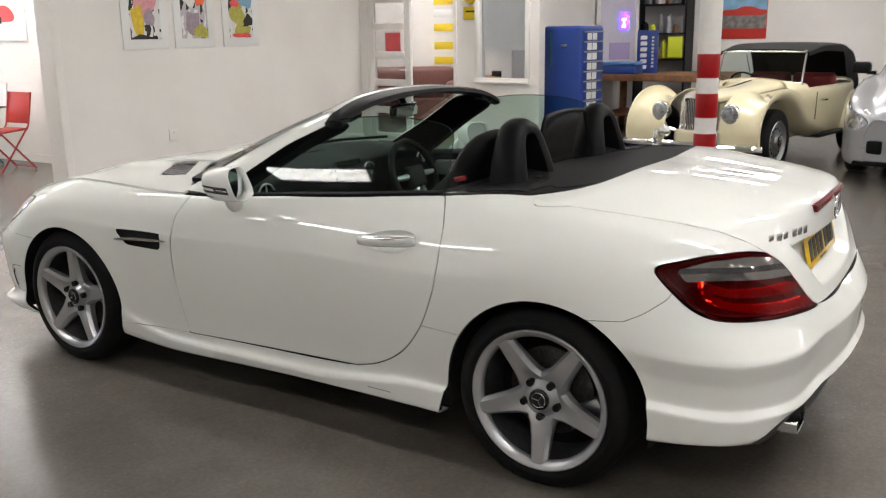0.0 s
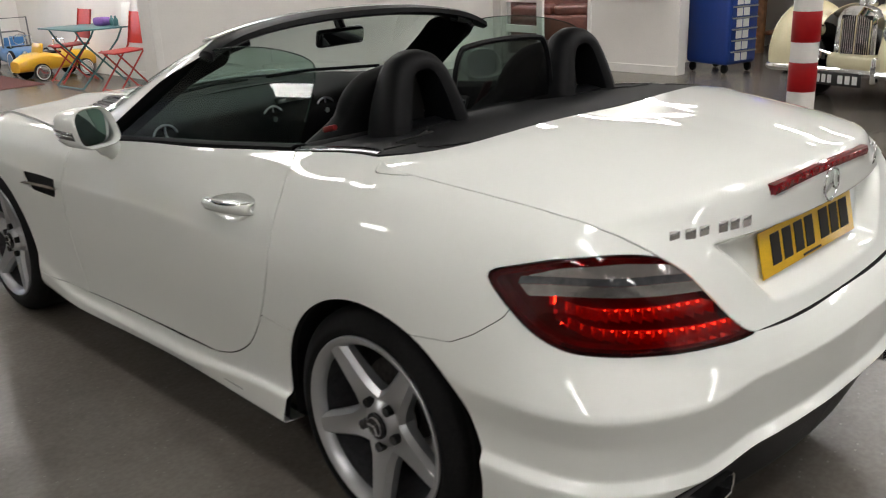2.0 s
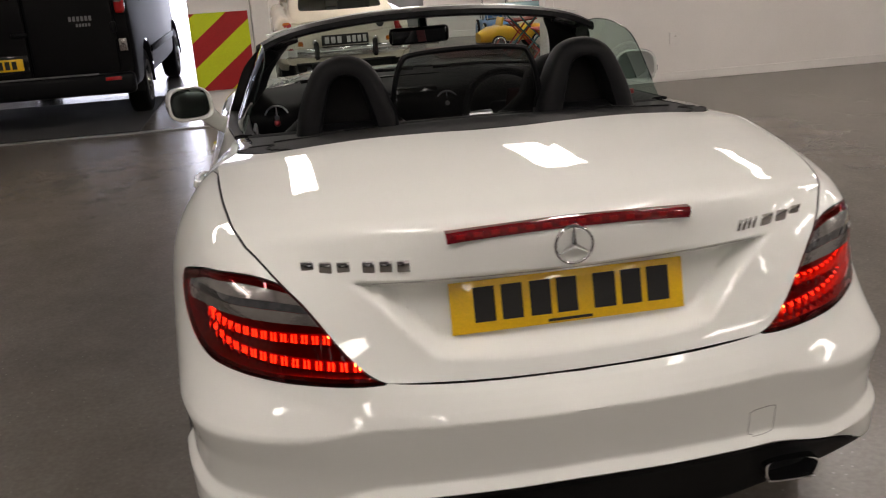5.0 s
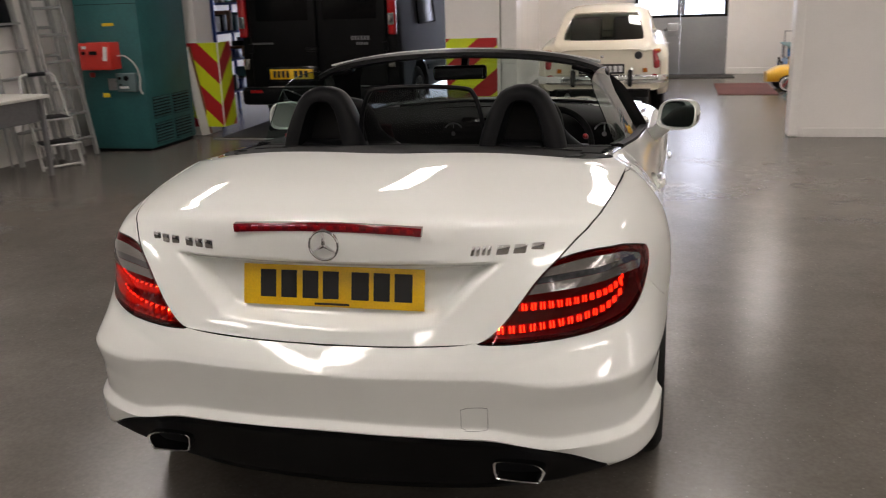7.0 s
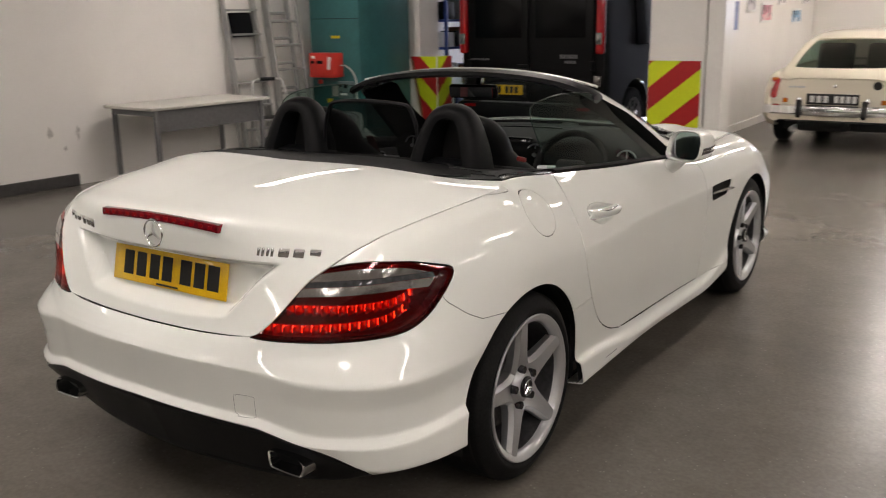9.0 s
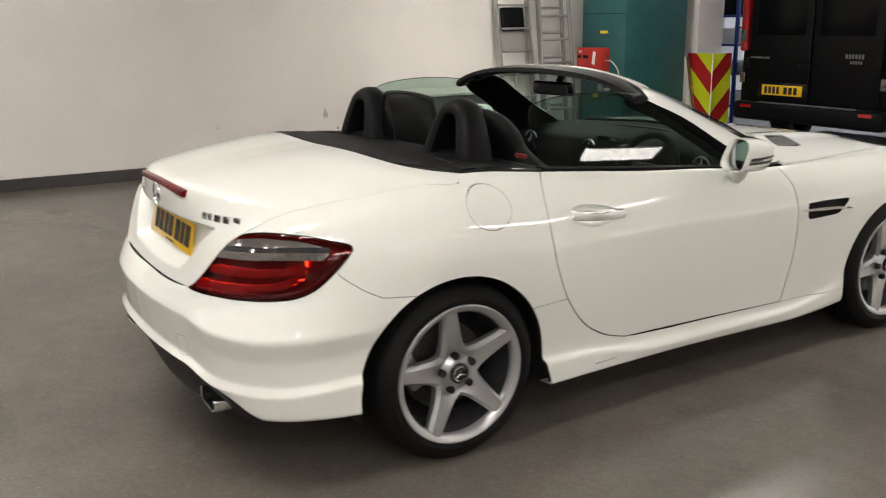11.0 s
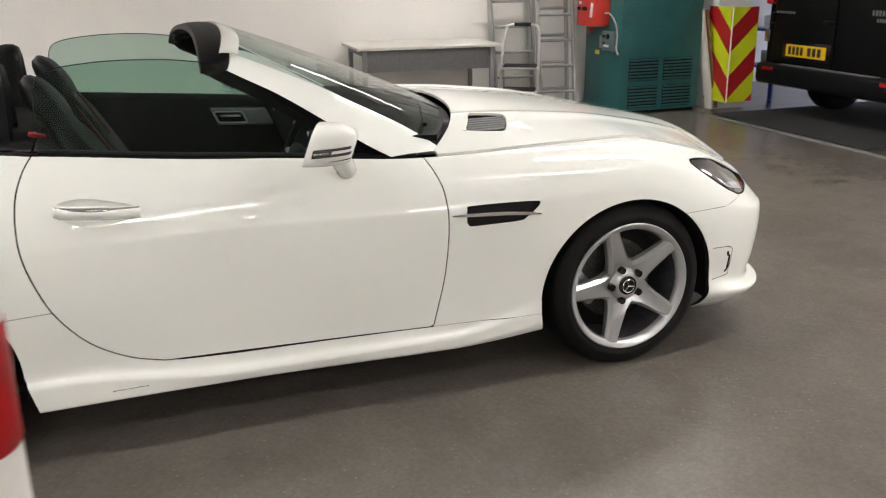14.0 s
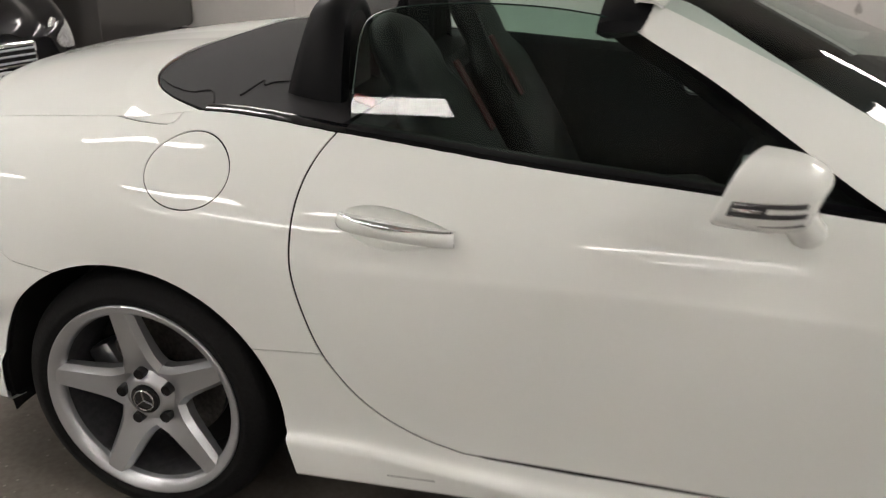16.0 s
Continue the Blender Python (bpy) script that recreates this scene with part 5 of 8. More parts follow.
# soft cover behind the seats
NC = 61
cov = []
for f in np.linspace(0, 1, 28):
    row = []
    for u in np.linspace(-1, 1, NC):
        a = abs(u)
        ye = float(deck_edge(a)) + .004
        yf = .46 - .02 * a
        b = belt(float(np.clip(.125 + (yf - .125) * f, .125, .47)))
        y = ye + (yf - ye) * f
        xe = b[0] - .005
        zc = 1.021 - .076 * f ** 1.5
        ze = b[2] + .004
        row.append((u * xe, y, zc + (ze - zc) * a ** (3.3 - .9 * f)))
    cov.append(row)
cover = sheet(np.array(cov).reshape(-1, 3), grid_faces(28, NC), "rear_deck", COVER, roadster, thick=0.012, label="charcoal vinyl deck behind the seats")
for sx in (1, -1):
    on_deck = lambda x, y: (sx * x, y, float(min(np.array(cov).reshape(-1, 3), key=lambda q: (q[0] - x) ** 2 + (q[1] - y) ** 2)[2]) + .002)
    part("deck_seam", tube([on_deck(*q) for q in smooth_line([(.36, .30), (.46, .20), (.50, .185), (.47, .165), (.60, .17)], 16)], .0025, 5), DARK_GAP, cover)
    part("deck_seam", tube([on_deck(*q) for q in smooth_line([(.555, -.055), (.60, .0), (.62, .06), (.60, .10), (.67, .14)], 16)], .0025, 5), DARK_GAP, cover)

# roll hoops
for sx in (1, -1):
    outer = smooth_line([(-.165, .93), (-.148, 1.02), (-.114, 1.11), (-.080, 1.162), (-.040, 1.184), (0, 1.190), (.040, 1.184), (.080, 1.162), (.114, 1.11), (.148, 1.02), (.165, .93)], 44)
    inn = smooth_line([(-.080, .985), (-.069, 1.03), (-.050, 1.093), (-.035, 1.120), (-.018, 1.130), (0, 1.132), (.018, 1.130), (.035, 1.120), (.050, 1.093), (.069, 1.03), (.080, .985)], 44)
    bm = bmesh.new()
    rings = []
    c = sx * .375
    for (xo, zo), (xi, zi) in zip(outer, inn):
        lean = lambda z: .338 - .11 * (1.19 - z)
        deep = lambda z: float(np.interp(z, [.95, 1.05, 1.15, 1.19], [1.34, 1.12, .88, .72]))
        pts = [(xi + (xo - xi) * f, lean(zi + (zo - zi) * f) + d * deep(zi + (zo - zi) * f), zi + (zo - zi) * f) for f, d in ((0, -.034), (.10, -.050), (.45, -.058), (.80, -.050), (.96, -.028), (1.0, .0), (.96, .030), (.80, .052), (.4, .058), (0, .045))]
        rings.append([bm.verts.new((c + x, y, z)) for x, y, z in pts])
    for A, B in zip(rings, rings[1:]):
        for k in range(10):
            bm.faces.new((A[k], A[(k + 1) % 10], B[(k + 1) % 10], B[k]))
    hoop = part("roll_hoop", bm, TRIM, roadster, "black padded roll hoop", sharp=50)
    part("hoop_sill", boxed((.16, .07, .03), (c, .30, .972), (8, 0, 0), .008), TRIM, hoop)
    part("hoop_backing", boxed((.15, .01, .18), (c, .375, 1.06), (0, 0, 0), .004), DARK_GAP, hoop)
# wind deflector
out = smooth_line([(-.235, .985), (-.225, 1.08), (-.20, 1.155), (-.16, 1.178), (0, 1.186), (.16, 1.178), (.20, 1.155), (.225, 1.08), (.235, .985)], 48)
bm = tube([(x, .315, z) for x, z in out], .009, 6)
defl = part("wind_deflector", bm, TRIM, roadster, "dark mesh wind deflector between the hoops")
bm = bmesh.new()
bm.faces.new([bm.verts.new((x, .315, z)) for x, z in out])
part("deflector_mesh", bm, MESHED, defl)

# cabin
part("cabin_floor", boxed((1.42, 1.45, .04), (0, 1.05, .22), bevel=.01), CARPET, roadster)
part("rear_bulkhead", boxed((1.40, .08, .70), (0, .44, .60), (-8, 0, 0), .02), CARPET, roadster)
tunnel = part("centre_console", boxed((.24, 1.1, .30), (0, 1.0, .42), (4, 0, 0), .04, 3), DASH, roadster, "black centre console")
part("gear_knob", cone(bmesh.new(), .02, .028, .09, pose(0, 1.22, .63)), LEATHER, tunnel)
part("armrest", boxed((.19, .34, .06), (0, .78, .585), (0, 0, 0), .025, 3), LEATHER, tunnel)
dash_rows = []
for x in np.linspace(-.72, .72, 41):
    a = abs(x) / .72
    hump = .030 * math.exp(-((x - .37) / .16) ** 2)
    dash_rows.append([(x, 1.93 - .20 * a ** 2, .925 - .03 * a), (x, 1.70 - .08 * a, .915 + hump - .02 * a), (x, 1.50, .895 + hump - .02 * a), (x, 1.435, .868 + hump * .6 - .02 * a), (x, 1.43, .80), (x, 1.47, .70), (x, 1.56, .55), (x, 1.62, .35)])
dash = sheet(np.array([smooth_line(r, 30) for r in dash_rows]).reshape(-1, 3), [f[::-1] for f in grid_faces(41, 30)], "dashboard", DASH, roadster, thick=0.02, label="black dashboard with round vents")
for x in (-.60, -.13, .13, .60):
    bm = bmesh.new()
    tube([(x + .050 * math.cos(a), 1.418, .842 + .050 * math.sin(a)) for a in np.linspace(0, 2 * math.pi, 28, False)], .0040, 6, True, bm)
    for a in (0, 90):
        d = Vector((math.cos(radians(a)), 0, math.sin(radians(a)))) * .046
        tube([Vector((x, 1.418, .842)) - d, Vector((x, 1.416, .842)), Vector((x, 1.418, .842)) + d], [.0015, .0065, .0015], 6, bm=bm)
    cone(bm, .014, .010, .02, pose(x, 1.413, .842, 90, 0, 0), 12)
    v = part("air_vent", bm, SATIN, dash, "round vent with a silver cross")
    part("vent_inside", cone(bmesh.new(), .048, .048, .012, pose(x, 1.430, .842, 90, 0, 0), 24), GLOSS_BLACK, v)
part("centre_screen", boxed((.19, .03, .105), (0, 1.445, .865), (-12, 0, 0), .01), GLOSS_BLACK, dash)
part("radio_panel", boxed((.20, .03, .20), (0, 1.475, .69), (-18, 0, 0), .01), SATIN, dash)
for x in (.31, .44):
    part("instrument", lathe([(.0, .004), (.05, .004), (.058, -.012), (.062, .0)], 28, m=pose(x, 1.46, .862, 0, 0, -90) @ pose(0, 0, 0, 0, -12, 0)), GLOSS_BLACK, dash)
# steering wheel
m = pose(.37, 1.31, .80, 68, 0, 0)
bm = tube([m @ Vector((.178 * math.cos(a), .178 * math.sin(a) * (.97 if math.sin(a) < 0 else 1), 0)) for a in np.linspace(0, 2 * math.pi, 48, False)], .0165, 10, True)
wheel = part("steering_wheel", bm, LEATHER, roadster, "black three-spoke steering wheel")
bm = bmesh.new()
box(bm, (.15, .12, .05), m @ Matrix.Translation((0, -.01, .0)), .025, 3)
part("wheel_hub", bm, TRIM, wheel)
for a in (0, 180, 250, 290):
    d = Vector((math.cos(radians(a)), math.sin(radians(a)), 0))
    part("wheel_spoke", tube([m @ (d * .06), m @ (d * .17)], [.018, .012], 8), SATIN, wheel)
part("column", tube([m @ Vector((0, 0, -.02)), (.37, 1.48, .72)], .045, 10), TRIM, wheel)
# seats
def cushion(sizes, bm=None):
    """Sections (centre, half width, half depth) stacked along a seat's back or base."""
    bm = bm or bmesh.new()
    rings = []
    for c, w, d in sizes:
        ring = []
        for k in range(20):
            a = 2 * math.pi * k / 20
            ca, sa = math.cos(a), math.sin(a)
            x = math.copysign(abs(ca) ** .7, ca) * w
            y = math.copysign(abs(sa) ** .8, sa) * d
            y += .030 * (abs(ca) ** 4) * (1 if sa > 0 else .3) * min(1, w / .2)
            ring.append(bm.verts.new((c[0] + x, c[1] + y, c[2])))
        rings.append(ring)
    for A, B in zip(rings, rings[1:]):
        for k in range(20):
            bm.faces.new((A[k], A[(k + 1) % 20], B[(k + 1) % 20], B[k]))
    bm.faces.new(rings[0][::-1]); bm.faces.new(rings[-1])
    return bm
for sx in (1, -1):
    c = sx * .365
    back = [((c, .80 - .36 * f ** 1.1 + .03 * max(0, f - .8), .44 + .70 * f), float(pchip([0, .15, .45, .66, .74, .80, .88, .95, .985, 1], [.20, .245, .25, .228, .175, .140, .132, .108, .075, .03], f)), float(pchip([0, .3, .66, .76, .86, .95, .985, 1], [.085, .080, .065, .048, .058, .046, .030, .010], f))) for f in np.linspace(0, 1, 40)]
    seat = part("seat", cushion(back), LEATHER, roadster, "black leather bucket seat with red trim", sharp=60)
    bm = bmesh.new()
    box(bm, (.50, .52, .15), pose(c, 1.02, .43, 6, 0, 0), .06, 4)
    part("seat_cushion", bm, LEATHER, seat)
    part("red_insert", boxed((.040, .008, .20), (c - sx * .15, .628, .925), (31, 0, 0), .003, 1), DEEP_RED, seat, "dark red belt strip")
    part("buckle", boxed((.018, .052, .018), (sx * .588, .465, .982), (-14, 0, 0), .006), BELT_RED, seat, "red belt guide")

# wheels
def road_wheel(at, radius, side_sign, width, spin):
    w = thing("wheel", "", "")
    w.parent = roadster
    w.matrix_basis = pose(*at) @ Matrix.Diagonal((side_sign, 1, 1, 1)) @ pose(0, 0, 0, spin, 0, 0)
    tagged(w, "five-spoke silver alloy wheel with a black tyre")
    R, r0, hw = radius, .238, width / 2
    prof = [(r0, -hw + .02), (r0 + .012, -hw), (R - .045, -hw - .004), (R - .012, -hw + .016), (R - .002, -hw + .04), (R, -hw * .4), (R, hw * .4), (R - .002, hw - .04), (R - .012, hw - .016), (R - .045, hw + .004), (r0 + .018, hw + .002), (r0 + .006, hw - .004), (r0 - .004, hw - .02)]
    prof = smooth_line(prof, 44).tolist()
    tyre = part("tyre", lathe(prof, 72), RUBBER, w, "low-profile black tyre")
    for k in range(4):
        x = -hw * .62 + hw * 1.24 * k / 3
        part("tread_groove", lathe([(R + .0006, x - .005), (R + .0006, x + .005)], 72), DARK_GAP, tyre)
    rim = part("rim", lathe(smooth_line([(.243, hw - .012), (.2465, hw - .002), (.244, hw + .004), (.238, hw + .003), (.226, hw - .004), (.219, hw - .014), (.216, hw - .028)], 30).tolist(), 72), ALLOY, w, "silver rim")
    # inner barrel in a darker grey than the rim's silver
    part("barrel", lathe([(.216, hw - .028), (.214, hw - .075), (.212, -hw + .06), (.226, -hw + .03), (.24, -hw + .02)], 72), ALLOY_DARK, rim, "dark grey inner barrel")
    part("brake_disc", lathe([(.06, hw - .115), (.155, hw - .115), (.155, hw - .140), (.06, hw - .140)], 48), DISC, w)
    part("wheel_inside", lathe([(.0, hw - .165), (.214, hw - .165)], 40), DARK_GAP, w)
    part("brake_caliper", boxed((.06, .07, .15), (hw - .125, -.135, .03), (20, 0, 0), .015), SATIN, w, "grey brake caliper")
    for k in range(5):
        bm = bmesh.new()
        rows = []
        for f in np.linspace(0, 1, 9):
            q = .050 + .186 * f
            half = float(pchip([0, .10, .22, .40, .7, 1], [.050, .041, .031, .0265, .0225, .0185], f))
            foot = half + float(np.interp(f, [0, .2, .5, 1], [.016, .014, .0115, .010]))
            face = hw - .030 + .028 * f ** .8
            dip = .013 * max(0, 1 - f / .5)
            thick = .046 - .012 * f
            rows.append([bm.verts.new((x, y, q)) for x, y in ((face - thick, -foot), (face - .016, -foot), (face - .001, -half), (face - dip, -half * .45), (face - dip, half * .45), (face - .001, half), (face - .016, foot), (face - thick, foot))])
        for A, B in zip(rows, rows[1:]):
            for j in range(8):
                bm.faces.new((A[j], A[(j + 1) % 8], B[(j + 1) % 8], B[j]))
        bm.faces.new(rows[0]); bm.faces.new(rows[-1][::-1])
        bm.transform(pose(0, 0, 0, 72 * k, 0, 0))
        part("spoke", bm, ALLOY, w, sharp=22)
    part("hub", lathe(smooth_line([(.032, hw - .020), (.044, hw - .021), (.060, hw - .034), (.074, hw - .050), (.074, hw - .09)], 16).tolist(), 40), ALLOY, w)
    cap = part("centre_cap", lathe([(.0, hw - .010), (.028, hw - .010), (.036, hw - .014), (.037, hw - .03)], 32), GLOSS_BLACK, w, "dark centre cap with a silver ring")
    bm = tube([(hw - .009, .025 * math.cos(a), .025 * math.sin(a)) for a in np.linspace(0, 2 * math.pi, 28, False)], .0018, 5, True)
    for a in (90, 210, 330):
        tube([(hw - .009, 0, 0), (hw - .009, .024 * math.cos(radians(a)), .024 * math.sin(radians(a)))], .002, 5, bm=bm)
    part("cap_ring", bm, CHROME, cap)
    for k in range(5):
        a = radians(72 * k)
        part("wheel_bolt", cone(bmesh.new(), .0150, .0130, .026, pose(hw - .030, -.063 * math.sin(a), .063 * math.cos(a), 0, 90, 0), 12), GLOSS_BLACK, w)
    return w


for y, r, wd in ((0.0, .3145, .245), (2.43, .3185, .225)):
    for sgn in (1, -1):
        road_wheel((sgn * (.895 - wd / 2 - .008), y, r), r, sgn, wd, {(0, 1): 9, (0, -1): 36, (1, 1): 20, (1, -1): 6}[(int(y > 1), sgn)])
# arch liners
for y, z in ((AXLE_R[0], AXLE_R[1]), (AXLE_F[0], AXLE_F[1])):
    for sgn in (1, -1):
        bm = bmesh.new()
        rows = []
        for a in np.linspace(-13, 193, 40):
            c, s2 = math.cos(radians(a)), math.sin(radians(a))
            rows.append([bm.verts.new((sgn * x, y + ARCH * 1.035 * c * k, z + ARCH * 1.012 * s2 * k)) for x, k in ((.865, 1.0), (.82, 1.02), (.55, 1.02), (.55, .2))])
        for A, B in zip(rows, rows[1:]):
            for k in range(3):
                bm.faces.new((A[k], A[k + 1], B[k + 1], B[k]))
        part("arch_liner", bm, DARK_GAP, roadster)

# ---- things round the roadster ----
column = thing("striped_column", "round white steel column with red bands", "column", at=(2.526, .463, 0))
part("shaft", lathe([(.070, 0), (.070, H)], 48, "Z"), WHITE_BAND, column)
for lo, hi in ((1.188, 1.340), (.935, 1.090), (.682, .832), (.435, .585), (.18, .335)):
    part("red_band", lathe([(.0702, lo), (.0716, lo + .002), (.0716, hi - .002), (.0702, hi)], 48, "Z"), RED_BAND, column)
part("base_plate", lathe([(.12, 0), (.12, .012), (.07, .014)], 40, "Z"), WHITE_BAND, column)

# long table against the west wall
tab = thing("work_table", "pale laminate table on grey steel legs by the white wall", "table", at=(-4.96, 3.64, 0), turn=-3.6)
part("tabletop", boxed((.76, 1.42, .028), (0, 0, .722), bevel=.006), TABLE_TOP, tab)
for sx in (-1, 1):
    for sy in (-1, 1):
        part("leg", boxed((.04, .04, .708), (sx * .33, sy * .63, .354), bevel=.004), TABLE_GREY, tab)
part("modesty_panel", boxed((.02, 1.22, .20), (.30, 0, .60), bevel=.003), TABLE_GREY, tab, "grey steel apron panel")
for sy in (-1, 1):
    part("side_rail", boxed((.62, .03, .05), (0, sy * .63, .675), bevel=.003), TABLE_GREY, tab)

# step stool
STOOL_GREY = material("pale_grey_tube_enamel", (0.52, 0.52, 0.50), 0.35, metal=0.2, grain=0.06, scale=60)
stool = thing("step_stool", "folding pale metal step stool with two black treads", "step stool", at=(-4.92, 4.72, 0), turn=57)
for sx in (-1, 1):
    part("front_rail", tube([(sx * .19, -.27, .0), (sx * .19, -.16, .30), (sx * .185, -.02, .62), (sx * .175, .05, .80)], .014, 8), STOOL_GREY, stool)
    part("rear_rail", tube([(sx * .205, .26, .0), (sx * .19, .02, .56)], .012, 8), STOOL_GREY, stool)
part("grab_rail", tube(smooth_line([(-.175, .05, .80), (-.15, .075, .86), (-.08, .085, .875), (.08, .085, .875), (.15, .075, .86), (.175, .05, .80)], 20).tolist(), .014, 8), STOOL_GREY, stool)
part("grip", tube([(-.085, .086, .876), (.085, .086, .876)], .020, 8), TRIM, stool)
part("foot_bar", tube([(-.19, -.262, .03), (.19, -.262, .03)], .011, 8), STOOL_GREY, stool)
for y, z in ((-.17, .235), (-.06, .46)):
    step = part("step", tube(smooth_line([(-.18, y + .13, z + .012), (-.18, y - .10, z), (-.15, y - .13, z), (.15, y - .13, z), (.18, y - .10, z), (.18, y + .13, z + .012)], 20).tolist(), .011, 8), STOOL_GREY, stool)
    part("tread", boxed((.35, .26, .018), (0, y, z + .008), (3, 0, 0), .006), TRIM, step, "ribbed black tread")

def ladder(name, label, foot, top, gap, rungs, deep, extra=()):
    """Two rails and their rungs, leaning from foot to top; gap is the way across."""
    ob = thing(name, label, "ladder", at=foot)
    t, g = Vector(top) - Vector(foot), Vector(gap) / 2
    for s in (-1, 1):
        bm = bmesh.new()
        d = t.normalized()
        m = d.to_track_quat("Z", "Y").to_matrix().to_4x4()
        box(bm, (.03, deep, t.length), Matrix.Translation(t / 2 + s * g) @ m, .004, 1)
        part("rail", bm, ALU, ob)
    for k in range(rungs):
        f = (k + .7) / (rungs + .2)
        part("rung", tube([t * f - g, t * f + g], .016, 8), ALU, ob)
    return ob
ladder("ladder", "long aluminium ladder leaning on the white wall", (-4.84, 5.11, .012), (-5.24, 5.13, 2.9), (.06, .38, 0), 11, .045)
ladder("ladder", "second aluminium ladder leaning behind the first", (-5.00, 5.15, .012), (-5.33, 5.17, 2.8), (.05, .30, 0), 10, .05)
sl = ladder("step_ladder", "tall folded step ladder with a black platform", (-5.12, 4.76, .012), (-5.36, 4.66, 2.35), (.02, .42, 0), 1, .05)
part("platform", boxed((.05, .30, .26), (-.13, -.08, 1.44), (0, -10, 0), .012), TRIM, sl, "black plastic platform")
for k in range(7):
    z = .32 + .255 * k
    part("tread", boxed((.09, .40, .022), (-.04 - .10 * z / 1.0 + .07, -.04 * z, z), (0, 0, 0), .004), ALU, sl)
for s2 in (-1, 1):
    part("back_rail", tube([(-.12, s2 * .24 + .02, 0), (-.24, s2 * .20 - .08, 2.2)], .012, 6), ALU, sl)
# teal machine
mach = thing("heater_cabinet", "tall teal enamelled heater cabinet with louvred side", "heater", at=(-4.65, 5.98, 0))
part("body", boxed((.72, .94, 2.42), (0, 0, 1.24), bevel=.012), TEAL, mach)
part("plinth", boxed((.66, .88, .04), (0, 0, .02)), TRIM, mach)
part("seam", boxed((.70, .004, .006), (0, -.471, 1.50)), DARK_GAP, mach)
for cy in (-.20, .20):
    for cz in (.44, .17):
        vent = part("louvre_panel", boxed((.008, .34, .22), (.362, cy, cz), bevel=.002), DARK_GAP, mach, "dark louvred opening")
        for k in range(7):
            part("slat", boxed((.016, .33, .015), (.365, cy, cz - .095 + k * .032), (0, 25, 0), .002, 1), TEAL, vent)
rb = part("control_box", boxed((.36, .18, .27), (-.06, -.56, .995), bevel=.012), RED_ENAMEL, mach, "red enamelled control box")
part("box_label", boxed((.045, .004, .14), (.06, -.652, 1.02), (0, 8, 0)), PAPER, rb)
part("box_label", boxed((.05, .004, .03), (-.17, -.652, 1.085)), PAPER, rb)
part("switch", boxed((.08, .012, .035), (-.075, -.654, 1.03)), TRIM, rb)
part("knob", cone(bmesh.new(), .018, .015, .025, pose(-.18, -.66, 1.03, 90, 0, 0), 16), TRIM, rb)
PANEL_GREY = material("grey_green_panel", (0.10, 0.15, 0.155), 0.5, grain=0.08, scale=50)
th = part("thermostat", boxed((.22, .05, .19), (.17, -.495, .72), bevel=.008), PANEL_GREY, mach, "grey control panel with dials")
for k, (dx, dz, r_) in enumerate(((.01, .045, .028), (-.065, .045, .016), (-.06, -.02, .012))):
    part("dial", cone(bmesh.new(), r_, r_ * .9, .012, pose(.17 + dx, -.524, .72 + dz, 90, 0, 0), 18), TRIM, th)
part("panel_bar", boxed((.10, .004, .022), (.15, -.522, .672)), PAPER, th)
part("name_plate", boxed((.10, .004, .12), (-.01, -.474, .70)), STEEL, mach)
part("small_knob", boxed((.05, .04, .05), (-.22, -.49, .80), bevel=.014), RED_ENAMEL, mach, "small red knob")
part("yellow_label", boxed((.13, .004, .03), (.02, -.474, 1.30)), SIGN_YELLOW, mach)
part("yellow_label", boxed((.08, .004, .045), (-.10, -.474, .59)), SIGN_YELLOW, mach)
part("cable", tube(smooth_line([(.11, -.53, .99), (.20, -.52, .985), (.29, -.505, .90), (.325, -.50, .78), (.315, -.50, .66), (.335, -.49, .60)], 24).tolist(), .008, 6), TABLE_TOP, mach, "pale flexible cable")
for k in range(2):
    tagged(part("timber_offcut", boxed((.10, .025, 1.0), (-4.30 + .02, 6.50 + .05 * k, .51), (6, -7, 10), .003), DARK_WOOD if k else TABLE_TOP, None, "plain board leaning beside the cabinet"), category="board")

# chevron boards
def chevrons(parent, w, h, m, rise, first, phase=0.0, bands=3.1):
    """Slanted bands over a board of that size, each its own piece."""
    pitch = h / bands
    poly = [(-w / 2, 0), (w / 2, 0), (w / 2, h), (-w / 2, h)]
    for k in range(-7, 11):
        lo, hi = phase + k * pitch, phase + (k + 1) * pitch
        quad = [(-w / 2, lo), (w / 2, lo + rise * w), (w / 2, hi + rise * w), (-w / 2, hi)]
        out = [q for q in quad]
        for keep in (lambda p: p[1], lambda p: h - p[1]):
            res = []
            for a, b in zip(out, out[1:] + out[:1]):
                fa, fb = keep(a), keep(b)
                if fa >= 0:
                    res.append(a)
                if (fa > 0) != (fb > 0) and fa != fb:
                    t = fa / (fa - fb)
                    if 0 < t < 1:
                        res.append((a[0] + (b[0] - a[0]) * t, a[1] + (b[1] - a[1]) * t))
            out = res
            if len(out) < 3:
                break
        if len(out) > 2:
            part("chevron_band", extruded(out, .003, m), HI_RED if k % 2 else HI_YELLOW, parent, smooth=False)
cb = thing("chevron_board", "board of red and yellow chevrons on the pier", "safety sign", at=(-1.11, 6.67, .29))
part("backing", boxed((.56, .012, .735), (0, .006, .3675)), PAPER, cb)
chevrons(cb, .55, .73, pose(0, -.003, .0025), .80, 0, -.02)
cb = thing("chevron_board", "folded board of red and yellow chevrons on the corner post", "safety sign", at=(-4.13, 6.58, .10))
part("backing", boxed((.37, .012, .945), (-.055, .008, .4725)), PAPER, cb)
part("backing", boxed((.012, .30, .945), (.132, .158, .4725)), PAPER, cb)
